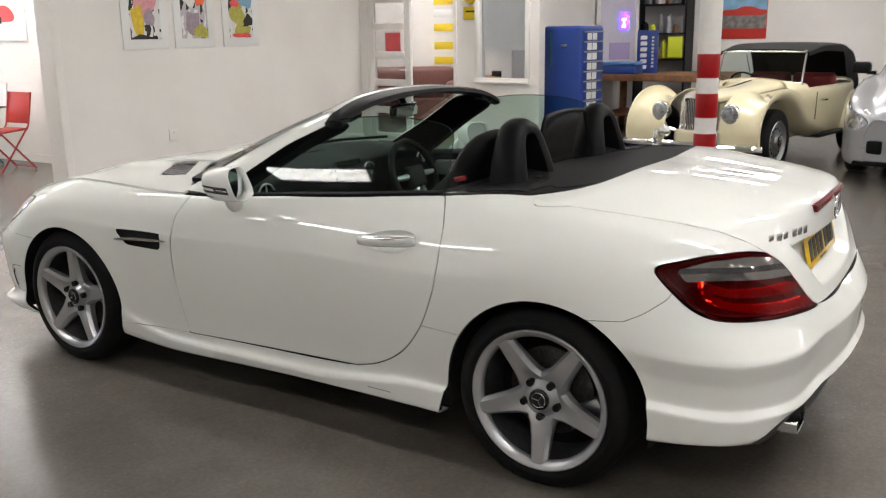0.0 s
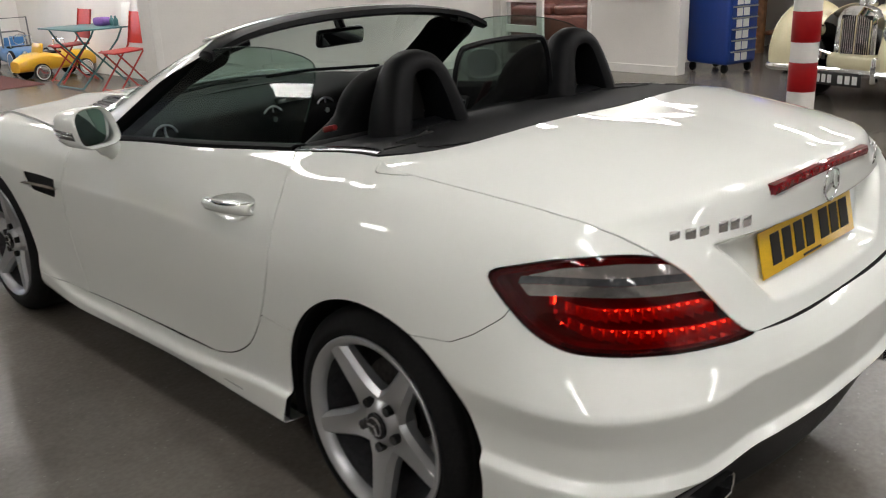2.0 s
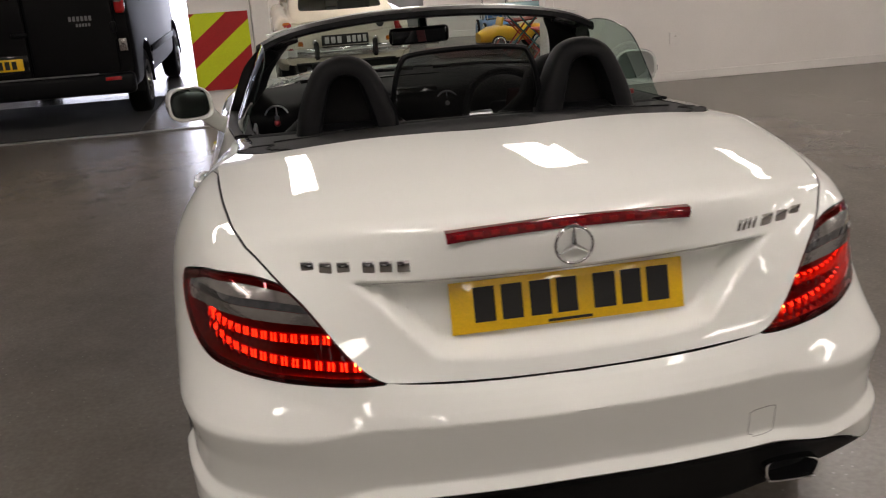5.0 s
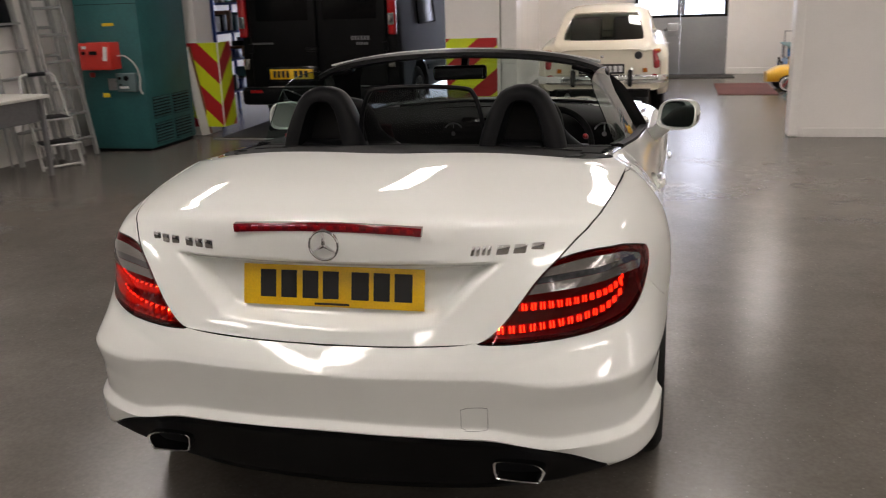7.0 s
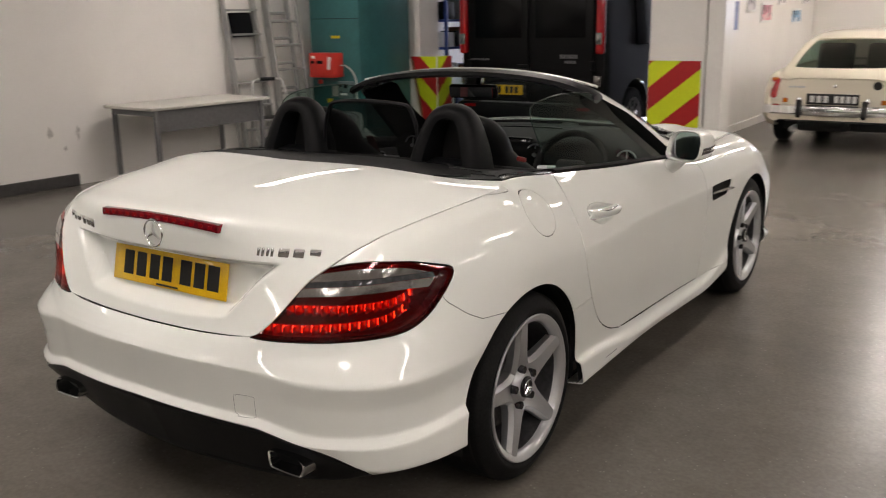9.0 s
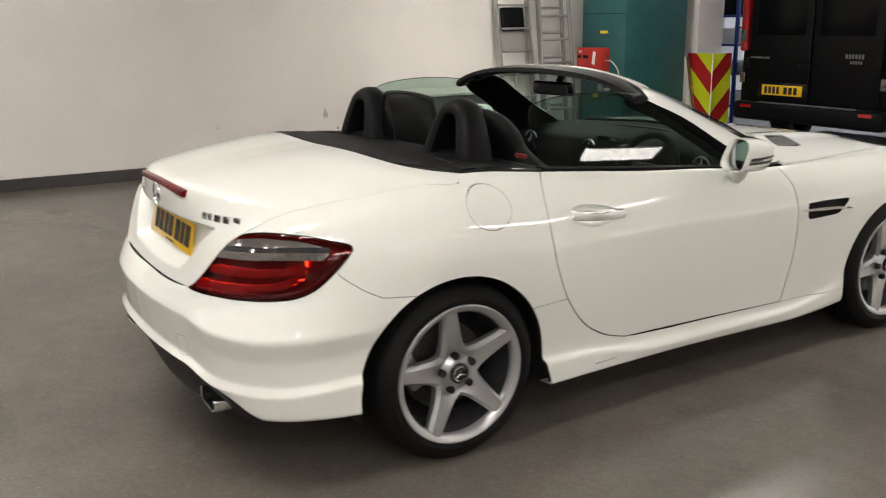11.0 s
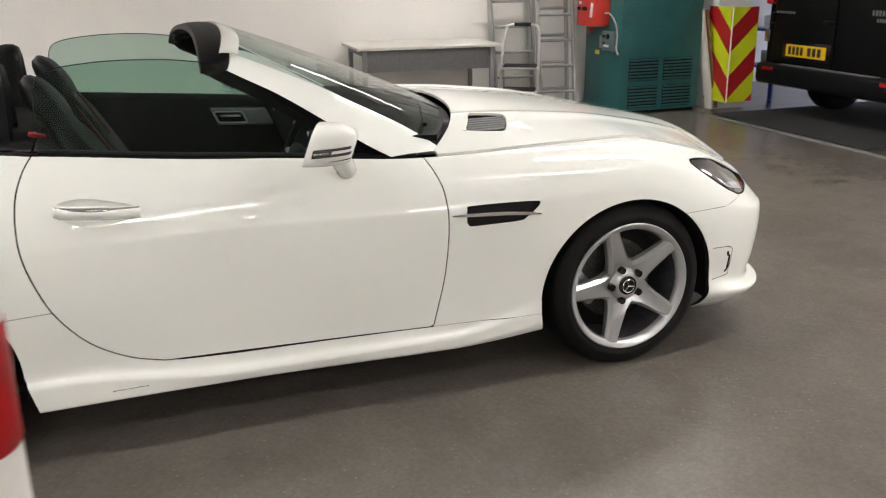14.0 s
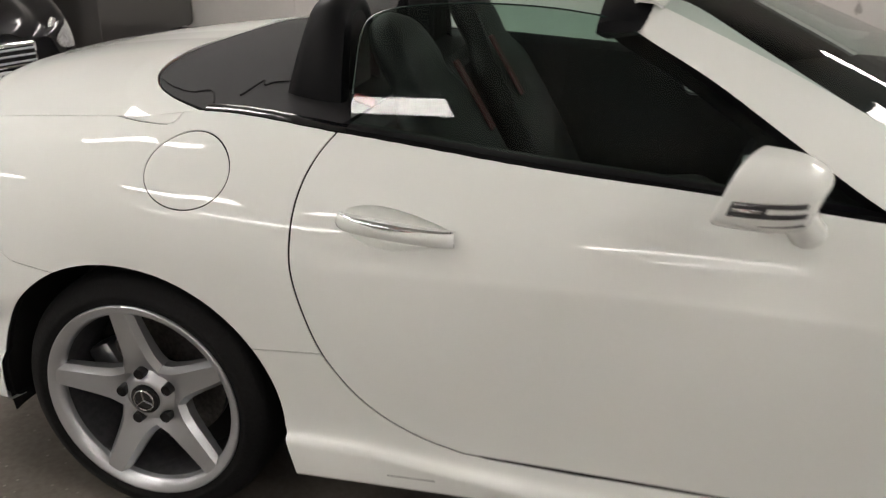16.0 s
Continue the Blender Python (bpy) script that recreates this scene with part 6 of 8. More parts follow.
chevrons(cb, .365, .94, pose(-.055, 0, .0025), -.95, 0, .12, 4.0)
chevrons(cb, .30, .94, pose(.141, .158, .0025, 0, 0, 90), .95, 0, -.20, 4.0)

# wall things
def picture(at, turn, w, h, mats, label, mount=.05, name="picture"):
    p = thing(name, label, "picture", at=at, turn=turn)
    part("mount", boxed((w, .015, h), (0, 0, 0), bevel=.003), PAPER, p)
    iw, ih = w - 2 * mount, h - 2 * mount
    part("print", boxed((iw, .004, ih), (0, -.0085, 0)), mats, p)
    return p
def abstract(name, a, b, c, scale, twist):
    """A bold abstract print: bands and patches of three inks and black."""
    m = material(name, a, .6)
    t = m.node_tree
    co, w, n = (t.nodes.new(k) for k in ("ShaderNodeTexCoord", "ShaderNodeTexWave", "ShaderNodeTexNoise"))
    w.inputs["Scale"].default_value, w.inputs["Distortion"].default_value, w.inputs["Detail Scale"].default_value = scale, twist, 1.5
    n.inputs["Scale"].default_value = 5
    ramp = t.nodes.new("ShaderNodeValToRGB")
    ramp.color_ramp.interpolation = "CONSTANT"
    e = ramp.color_ramp.elements
    e[0].color, e[1].color, e[1].position = (*a, 1), (0.01, 0.01, 0.01, 1), .35
    for pos, col in ((.5, b), (.7, (.75, .74, .72)), (.85, c)):
        q = e.new(pos)
        q.color = (*col, 1)
    mix = t.nodes.new("ShaderNodeMath")
    mix.operation = "MULTIPLY_ADD"
    mix.inputs[1].default_value = 0.22
    sc = t.nodes.new("ShaderNodeMath")
    sc.operation = "MULTIPLY"
    sc.inputs[1].default_value = .95
    t.links.new(co.outputs["Object"], w.inputs["Vector"])
    t.links.new(co.outputs["Object"], n.inputs["Vector"])
    t.links.new(n.outputs[0], sc.inputs[0])
    t.links.new(w.outputs["Fac"], mix.inputs[0])
    t.links.new(sc.outputs[0], mix.inputs[2])
    t.links.new(mix.outputs[0], ramp.inputs[0])
    t.links.new(ramp.outputs[0], t.nodes["Principled BSDF"].inputs["Base Color"])
    return m
ZEBRA = abstract("print_black_white_waves", (.70, .69, .67), (.70, .69, .67), (.03, .03, .03), 3.2, 11)
P2 = abstract("print_grey_waves", (.42, .42, .43), (.50, .46, .50), (.62, .62, .60), 3.0, 8)
P1 = abstract("print_warm_patches", (.75, .45, .03), (.72, .30, .36), (.75, .74, .72), 3.0, 9)
P3 = abstract("print_cool_patches", (.72, .10, .05), (.20, .40, .60), (.55, .45, .05), 2.4, 10)
INK = {k: material("ink_" + k, c, .6, grain=.12, scale=25) for k, c in dict(yellow=(.68, .47, .03), pink=(.66, .30, .34), orange=(.80, .13, .03), mauve=(.34, .27, .32), olive=(.42, .38, .07), blue=(.22, .42, .58), black=(.012, .012, .012), red=(.78, .09, .08), white=(.72, .71, .69)).items()}
PRINTS = {
    3.22: ("abstract print in yellow, pink and black, framed white", .60, ZEBRA, [("pink", .02, .10, .15, .22, 0), ("yellow", -.10, -.12, .09, .16, 4), ("mauve", .05, -.10, .06, .09, 2), ("black", -.06, -.31, .13, .035, 1)]),
    3.905: ("abstract print in greys with an orange spot, framed white", .585, P2, [("white", -.08, .16, .10, .14, 3), ("orange", .09, .10, .06, .075, 1), ("mauve", -.03, -.14, .12, .12, 5), ("olive", .08, -.25, .10, .07, 2)]),
    4.625: ("abstract print in orange, blue and black, framed white", .58, ZEBRA, [("blue", .07, .16, .12, .16, 2), ("olive", -.06, -.06, .12, .13, 3), ("black", .12, -.13, .07, .07, 1), ("olive", .02, -.24, .16, .06, 5), ("red", .0, -.30, .17, .035, 4), ("red", -.10, .07, .06, .05, 2)]),
}
for x, (lab, w, base, blobs) in PRINTS.items():
    p = picture((x, 6.59, 1.365 + .42), 0, w, .84, base, lab, .10)
    for j, (ink, dx, dz, rx_, rz_, wob) in enumerate(blobs):
        rim = [(float(np.clip(dx + rx_ * math.cos(a) * (1 + .22 * math.sin(2 * a + wob)), -w / 2 + .102, w / 2 - .102)), float(np.clip(dz + rz_ * math.sin(a) * (1 + .25 * math.cos(3 * a + wob)), -.318, .318))) for a in np.linspace(0, 2 * math.pi, 26, False)]
        part("ink_shape", extruded(rim, .0016, pose(0, -.0112 - .0012 * j, 0)), INK[ink], p, smooth=False)
sock = thing("wall_socket", "white double wall socket low on the partition", "socket", at=(3.485, 6.594, .44))
part("plate", boxed((.13, .014, .12), (0, 0, 0), bevel=.004), GLOSSY_WHITE, sock)
part("rocker", boxed((.02, .006, .015), (0, -.008, .02), bevel=.002), TABLE_TOP, sock)
PIC_RED = material("red_car_print", (.72, .72, .70), .6, grain=.05, scale=20)
p = picture((3.366, 9.25, 1.80), -90, .80, .68, PIC_RED, "drawing of a red car, framed", .03)
part("ink_shape", extruded(smooth_line([(-.20, -.06), (-.16, .04), (-.05, .10), (.08, .09), (.18, .02), (.20, -.06), (.1, -.09), (-.1, -.09)], 30, close=True).tolist(), .003, pose(0, -.012, -.02)), RED_ENAMEL, p, "red car silhouette")
part("ink_shape", extruded([(-.13, -.13), (-.06, -.13), (-.06, -.05), (-.13, -.05)], .003, pose(0, -.0135, 0)), TRIM, p)
for k, (y, z, w, h, col) in enumerate(((8.97, 1.45, .42, .40, BLUE_CAR), (9.70, 1.60, .36, .22, P2), (10.42, 1.48, .50, .26, P1), (11.2, 1.66, .36, .16, P2), (12.05, 1.42, .55, .22, P3), (12.6, 1.70, .4, .2, P2))):
    picture((-1.238, y, z), 90, w, h, col, "small framed picture on the aisle wall", .03)

# folding chairs and the small table in the nook
def folding_chair():
    c = thing("folding_chair", "red folding metal garden chair with slatted back panel", "chair", "folding chairs")
    for sx in (-1, 1):
        part("back_leg", tube([(sx * .20, .24, .88), (sx * .20, .16, .50), (sx * .20, -.24, .0)], .011, 6), CHAIR_RED, c)
        part("front_leg", tube([(sx * .18, -.20, .46), (sx * .18, .22, .0)], .011, 6), CHAIR_RED, c)
    part("backrest", boxed((.40, .012, .36), (0, .213, .70), (-12, 0, 0), .005), CHAIR_RED, c)
    part("seat", boxed((.38, .40, .02), (0, -.03, .455), (3, 0, 0), .008), CHAIR_RED, c)
    for y, z in ((-.22, .02), (.20, .02)):
        part("stretcher", tube([(-.20, y, z), (.20, y, z)], .009, 6), CHAIR_RED, c)
    return c
chair = folding_chair()
chair.matrix_basis = pose(2.76, 8.58, 0.012, 0, 0, -88)
copy_thing(chair, pose(2.78, 10.08, 0.012, 0, 0, -93))
bt = thing("bistro_table", "folding blue-green metal bistro table beside the red chairs", "table", at=(2.74, 9.50, 0), turn=2)
part("tabletop", boxed((.72, 1.02, .018), (0, 0, .70), bevel=.006), TABLE_GREEN, bt)
for sy in (-1, 1):
    part("leg", tube([(-.30, sy * .34, .695), (-.22, sy * .34, .55), (.30, sy * .34, .012)], .011, 6), TABLE_GREEN, bt)
    part("leg", tube([(.30, sy * .34, .695), (.22, sy * .34, .55), (-.30, sy * .34, .012)], .011, 6), TABLE_GREEN, bt)
part("foot_rail", tube([(-.30, -.34, .012), (-.30, .34, .012)], .009, 6), TABLE_GREEN, bt)
PURPLE = material("purple_pouch", (.22, .10, .38), .5, grain=.15, scale=60)
pouch = thing("pouch", "purple pouch lying on the bistro table", "bag", at=(2.95, 9.45, .709))
part("pouch_body", boxed((.16, .20, .10), (0, 0, .05), (0, 0, 12), .035, 3), PURPLE, pouch)
for y in (9.30, 9.20):
    bt2 = thing("bottle", "small green bottle on the bistro table", "bottle", "bottles on the table", at=(3.0, y, .709))
    part("bottle_body", lathe([(.0, 0), (.028, .002), (.03, .07), (.012, .095), (.012, .12), (.0, .12)], 20, "Z"), TABLE_GREEN, bt2)
leaf = thing("leaflet_holder", "clear leaflet holder on the bistro table", "leaflet stand", at=(3.05, 9.02, .709), turn=-80)
part("leaflet", boxed((.16, .01, .27), (0, 0, .14), (-12, 0, 0), .002), PAPER, leaf)
part("holder", boxed((.17, .09, .01), (0, 0, .006), bevel=.002), GLOSSY_WHITE, leaf)

def pedal_car(at, turn, paint, label, l=1.12, w=.43, wr=.112):
    c = thing("pedal_car", label, "toy car", at=at, turn=turn)
    rings = []
    bm = bmesh.new()
    for f in np.linspace(0, 1, 15):
        hw = w / 2 * float(np.interp(f, [0, .12, .5, .85, 1], [.55, .9, 1, .85, .5]))
        zb, zt = .12, float(np.interp(f, [0, .15, .35, .5, .62, .9, 1], [.26, .34, .36, .31, .36, .33, .24]))
        ring = []
        for k in range(16):
            a = 2 * math.pi * k / 16
            x = hw * math.copysign(abs(math.cos(a)) ** .5, math.cos(a))
            z = (zb + zt) / 2 + (zt - zb) / 2 * math.copysign(abs(math.sin(a)) ** .6, math.sin(a))
            ring.append(bm.verts.new((x, (f - .5) * l, z)))
        rings.append(ring)
    for A, B in zip(rings, rings[1:]):
        for k in range(16):
            bm.faces.new((A[k], A[(k + 1) % 16], B[(k + 1) % 16], B[k]))
    bm.faces.new(rings[0][::-1]); bm.faces.new(rings[-1])
    part("body", bm, paint, c)
    part("cockpit", boxed((w * .62, .24, .02), (0, -.08, .338), bevel=.02), DARK_GAP, c)
    part("seat_back", boxed((w * .6, .03, .14), (0, -.22, .40), (-14, 0, 0), .012), paint, c)
    part("toy_steering_wheel", tube([(.085 * math.cos(a), .05 + .03 * math.sin(a), .45 + .075 * math.sin(a)) for a in np.linspace(0, 2 * math.pi, 20, False)], .007, 6, True), CHROME, c)
    part("screen_frame", tube([(-w * .33, .12, .35), (-w * .33, .09, .50), (w * .33, .09, .50), (w * .33, .12, .35)], .008, 6), CHROME, c)
    for sy in (-.28 * l, .27 * l):
        for sx in (-1, 1):
            wh = part("toy_wheel", lathe([(.0, -.02), (wr - .012, -.02), (wr, -.012), (wr, .012), (wr - .012, .02), (.0, .02)], 28, m=pose(sx * (w / 2 + .01), sy, wr)), RUBBER, c)
            part("hub_cap", lathe([(.0, .0), (wr * .67, .0), (wr * .70, -.004)], 24, m=pose(sx * (w / 2 + .01), sy, wr) @ Matrix.Diagonal((sx, 1, 1, 1)) @ pose(.0235, 0, 0)), CHROME if paint is TOY_YELLOW else paint, wh)
            part("white_wall", lathe([(wr * .72, .0), (wr * .86, .0)], 28, m=pose(sx * (w / 2 + .01), sy, wr) @ Matrix.Diagonal((sx, 1, 1, 1)) @ pose(.0215, 0, 0)), PAPER, wh)
    for sx in (-1, 1):
        part("toy_headlamp", lathe([(.0, .03), (.03, .02), (.038, 0)], 16, m=pose(sx * w * .30, l / 2 - .03, .29, 0, 0, 90)), CHROME, c)
    part("toy_bumper", tube([(-w * .45, l / 2 + .01, .16), (w * .45, l / 2 + .01, .16)], .016, 8), CHROME, c)
    return c
pedal_car((2.84, 10.80, 0), -84, TOY_YELLOW, "yellow metal pedal car with chrome trim")
pc = pedal_car((2.86, 12.02, 0), 176, TOY_BLUE, "sky-blue metal pedal truck with a rail", 1.40, .46, .165)
part("hoop_rail", tube([(-.19, -.10, .33), (-.19, -.12, .74), (.19, -.12, .74), (.19, -.10, .33)], .013, 6), TABLE_GREY, pc)
part("bed_rail", tube([(-.20, -.30, .34), (-.20, -.34, .50), (-.20, -.66, .52), (.20, -.66, .52), (.20, -.34, .50), (.20, -.30, .34)], .011, 6), TABLE_GREY, pc)
structure("mat_aisle", boxed((.78, 1.45, .012), (2.02, 10.9, .007), bevel=.004), MAT_RED, "red-brown mat on the aisle floor")

# office: desk, sofa, signs
desk = thing("office_desk", "orange pine desk with a dark laptop", "desk", at=(9.9, 5.75, 0))
part("desktop", boxed((.7, 1.3, .04), (0, 0, .74), bevel=.005), WOOD, desk)
for sy in (-1, 1):
    part("desk_side", boxed((.66, .04, .72), (0, sy * .6, .36), bevel=.004), WOOD, desk)
lap = thing("laptop", "open black laptop on the pine desk", "laptop", at=(9.85, 5.55, .76), turn=-90)
part("keyboard", boxed((.34, .24, .02), (0, 0, .012), bevel=.004), TRIM, lap)
part("screen", boxed((.34, .012, .23), (0, .13, .13), (-12, 0, 0), .004), TRIM, lap)
ph = thing("telephone", "black desk telephone on the pine desk", "telephone", at=(9.85, 5.95, .76))
part("telephone_body", boxed((.2, .22, .08), (0, 0, .04), (0, 10, 0), .02), TRIM, ph)
def sofa(at, turn):
    s = thing("sofa", "brown leather sofa in the office", "sofa", at=at, turn=turn)
    part("sofa_base", boxed((1.7, .85, .40), (0, 0, .20), bevel=.06, segs=3), BROWN_LEATHER, s)
    part("sofa_back", boxed((1.7, .26, .55), (0, .34, .62), (-10, 0, 0), .10, 4), BROWN_LEATHER, s)
    for sx in (-1, 1):
        part("armrest", boxed((.24, .85, .34), (sx * .80, 0, .48), bevel=.10, segs=4), BROWN_LEATHER, s)
        part("seat_cushion", boxed((.66, .60, .16), (sx * .34, -.10, .46), bevel=.06, segs=4), BROWN_LEATHER, s)
sofa((9.75, 7.75, 0), -60)
for k, (y, z) in enumerate(((7.62, 2.02), (7.62, 1.80), (7.62, 1.56), (7.62, 1.24), (7.62, .98))):
    s = thing("wall_sign", "yellow sign on the office wall" if k != 1 else "white sign on the office wall", "sign", "signs on the office wall", at=(10.815, y, z))
    part("sign_face", boxed((.012, .42, .13), (0, 0, 0), bevel=.002), SIGN_YELLOW if k != 1 else PAPER, s)
red_poster = thing("poster", "dark red poster on the office wall", "poster", at=(10.81, 8.75, 1.30))
part("poster_face", boxed((.01, .34, .36), (0, 0, 0)), HI_RED, red_poster)
bell = thing("alarm_sign", "yellow fire-alarm sign on the wall by the doorway", "sign", at=(EX - .006, 4.80, 1.72))
part("sign_face", boxed((.012, .22, .16), (0, 0, 0), bevel=.002), SIGN_YELLOW, bell)
part("bell", lathe([(.0, -.05), (.07, -.045), (.09, -.02), (.092, 0)], 28, m=pose(-.01, .0, .20)), SIGN_YELLOW, bell)
part("sign_bar", boxed((.004, .15, .02), (-.008, 0, .02)), TRIM, bell)

# blue tool cabinet with pale twin stripes
tc = thing("tool_cabinet", "tall blue tool cabinet with twin white stripes and steel drawer pulls", "tool cabinet", at=(7.56, 3.64, 0), turn=-12)
tc.matrix_basis = pose(7.56, 3.64, 0, 0, 0, -12) @ Matrix.Diagonal((.82, .82, 1, 1))
part("cabinet_body", boxed((.62, .72, 1.44), (0, 0, .82), bevel=.05, segs=4), BLUE_CABINET, tc)
for k in range(11):
    z = .20 + k * .122
    d = part("drawer", boxed((.52, .02, .112), (0, -.366, z), bevel=.004), BLUE_CABINET, tc)
    part("drawer_pull", boxed((.50, .03, .014), (0, -.386, z + .045), bevel=.003), ALU, d)
    for sx in (-1, 1):
        part("stripe", boxed((.115, .004, .085), (-.04 + sx * .068, -.3785, z - .012)), PAPER, d)
for sx in (-1, 1):
    part("stripe", boxed((.075, .30, .004), (sx * .075, -.20, 1.5415)), PAPER, tc)
part("latch", boxed((.012, .12, .03), (-.316, -.05, 1.30), bevel=.004), CHROME, tc)
part("green_strip", boxed((.008, .04, .42), (-.314, .20, 1.25), bevel=.002), TEAL, tc)
for sx in (-1, 1):
    for sy in (-1, 1):
        w = part("castor", lathe([(.0, -.02), (.05, -.02), (.055, 0), (.05, .02), (.0, .02)], 20, m=pose(sx * .24, sy * .28, .055)), TRIM, tc)

# workbench and its load
wb = thing("workbench", "dark wooden workbench along the workshop corner", "workbench", at=(9.9, 3.2, 0))
part("bench_top", boxed((1.3, 1.9, .09), (0, 0, .80), bevel=.01), DARK_WOOD, wb)
for sx in (-1, 1):
    for sy in (-1, 1):
        part("leg", boxed((.09, .09, .755), (sx * .55, sy * .85, .3775), bevel=.006), DARK_WOOD, wb)
part("bench_shelf", boxed((1.1, 1.7, .04), (0, 0, .25), bevel=.006), DARK_WOOD, wb)
jk = thing("trolley_jack", "low black trolley jack on the floor by the cabinet", "jack", at=(7.9, 2.75, 0), turn=40)
part("jack_body", boxed((.22, .55, .08), (0, 0, .09), bevel=.02), TRIM, jk)
for sx in (-1, 1):
    for sy in (-1, 1):
        part("jack_wheel", lathe([(.0, -.015), (.05, -.015), (.05, .015), (.0, .015)], 18, m=pose(sx * .13, sy * .2, .05)), TRIM, jk)
cs = thing("tool_case", "blue plastic tool case on the workbench", "tool case", at=(9.55, 3.75, .845))
part("case_body", boxed((.34, .55, .12), (0, 0, .06), bevel=.02), BLUE_CABINET, cs)
part("case_lid", boxed((.34, .55, .05), (0, 0, .150), bevel=.02), TOY_BLUE, cs)
bn = thing("blue_banner", "upright blue board with white lettering bars", "sign", at=(9.75, 3.43, .845), turn=-72)
part("board", boxed((.30, .03, .62), (0, 0, .31), bevel=.006), BLUE_CABINET, bn)
for k in range(6):
    part("letter_bar", boxed((.095, .004, .055), (-.055, -.018, .09 + k * .085), bevel=.006), PAPER, bn)
for k in range(9):
    part("letter_bar", boxed((.035, .004, .030), (.075, -.018, .10 + k * .052), bevel=.003), TABLE_TOP, bn)
nb = thing("notice_panel", "white framed glazed panel with a small lit sign", "panel", at=(10.33, 4.13, 1.67), turn=-22)
for dx, dz, sx_, sz_ in ((-.43, 0, .07, 1.62), (.43, 0, .07, 1.62), (0, -.775, .79, .07), (0, .775, .79, .07)):
    part("panel_frame", boxed((sx_, .04, sz_), (dx, 0, dz), bevel=.006), GLOSSY_WHITE, nb)
part("panel_face", boxed((.80, .01, 1.50), (0, .012, 0)), material("lilac_sheet", (.62, .60, .70), .5, grain=.05, scale=30), nb)
part("lilac_sheet", boxed((.46, .006, .26), (.06, .002, -.52)), material("deep_lilac_sheet", (.42, .36, .62), .5, grain=.08, scale=30), nb)
SIGN_GLOW = material("blue_sign_glow", (.05, .05, .6), .3, emit=(.16, .06, 1.0), glow=3.0, grain=.3, scale=30)
SIGN_PINK = material("pink_sign_glow", (.6, .05, .1), .3, emit=(1.0, .12, .10), glow=2.5, grain=.3, scale=30)
SIGN_PALE = material("pale_sign_glow", (.6, .7, .8), .3, emit=(.75, .85, 1.0), glow=2.5, grain=.3, scale=30)
sg = part("lit_sign", boxed((.20, .02, .27), (.14, -.015, -.06), bevel=.01), SIGN_GLOW, nb, "small blue lit sign")
for dx, dz, sx_, sz_ in ((-.03, -.03, .035, .12), (-.03, .02, .10, .03), (-.03, -.085, .08, .03)):
    part("sign_stroke", boxed((sx_, .008, sz_), (.14 + dx, -.028, -.06 + dz), bevel=.003), SIGN_PALE, sg)
for dx, dz, r_ in ((.05, .07, 30), (.07, -.03, -40)):
    part("sign_stroke", boxed((.09, .008, .028), (.14 + dx - .02, -.028, -.06 + dz), (0, r_, 0), .003), SIGN_PINK, sg)
sh = thing("tool_shelf", "dark shelf rack crowded with garage tools", "shelf rack", at=(11.2, 3.68, 0))
for z in (1.0, 1.4, 1.85, 2.25):
    part("shelf", boxed((.40, .80, .03), (0, 0, z)), TRIM, sh)
for sy in (-1, 1):
    part("upright", boxed((.40, .03, 2.4), (0, sy * .41, 1.2)), TRIM, sh)
rng = random.Random(5)
LOAD = [TRIM, STEEL, RED_ENAMEL, PAPER, TABLE_GREY, HI_YELLOW, DARK_WOOD]
for z in (1.015, 1.415, 1.865):
    y = 3.32
    while y < 3.94:
        w, h = rng.uniform(.05, .13), rng.uniform(.10, .30)
        t2 = thing("tin", "garage tin on the dark shelf", "tin", "tins on the shelf", at=(11.1, y + w / 2, z))
        part("tin_body", lathe([(.0, 0), (w / 2, .003), (w / 2, h * .8), (w * .3, h * .9), (w * .3, h), (.0, h)], 16, "Z"), rng.choice(LOAD), t2)
        y += w + rng.uniform(.01, .05)
vest = thing("safety_vest", "yellow safety vest hung on the shelf rack", "vest", at=(10.97, 3.41, 1.02))
part("cloth", boxed((.06, .24, .34), (0, 0, .17), (0, 6, 4), .028, 3), HI_YELLOW, vest)
pst = thing("poster", "poster of a red car against blue sky with a red border", "poster", at=(11.488, 2.515, 1.665), turn=-90)
part("border", boxed((.74, .012, .72), (0, 0, 0), bevel=.002), RED_ENAMEL, pst)
part("sky_print", boxed((.72, .004, .26), (0, -.008, .21)), material("sky_print", (.22, .42, .62), .5, grain=.2, scale=6), pst)
part("road_print", boxed((.72, .004, .28), (0, -.008, -.06)), material("road_print", (.20, .19, .18), .5, grain=.4, scale=12), pst)
part("car_print", extruded(smooth_line([(-.34, -.045), (-.30, .02), (-.12, .035), (.0, .075), (.14, .07), (.26, .03), (.35, .015), (.34, -.05), (.2, -.065), (-.2, -.065)], 40, close=True).tolist(), .003, pose(0, -.012, .06)), RED_ENAMEL, pst)

# ---- the other vehicles ----
DARK_GLASS = material("dark_car_window", (0.012, 0.014, 0.015), 0.05, coat=1.0, grain=0.1, scale=20)
GREY_PAINT = material("dark_grey_car_paint", (0.055, 0.052, 0.05), 0.35, metal=0.3, coat=1.0, grain=0.05, scale=400)
RED_TRIM = material("dark_red_seat_leather", (0.16, 0.018, 0.016), 0.5, grain=0.2, scale=80, bump=0.001)
SOFT_TOP = material("black_soft_top_cloth", (0.012, 0.012, 0.013), 0.9, grain=0.3, scale=300, bump=0.001)
AMBER = material("amber_lamp_lens", (0.55, 0.14, 0.01), 0.1, coat=1.0, grain=0.15, scale=120)
LAMP_RED = material("red_tail_lamp_lens", (0.36, 0.008, 0.010), 0.12, coat=1.0, grain=0.2, scale=90)
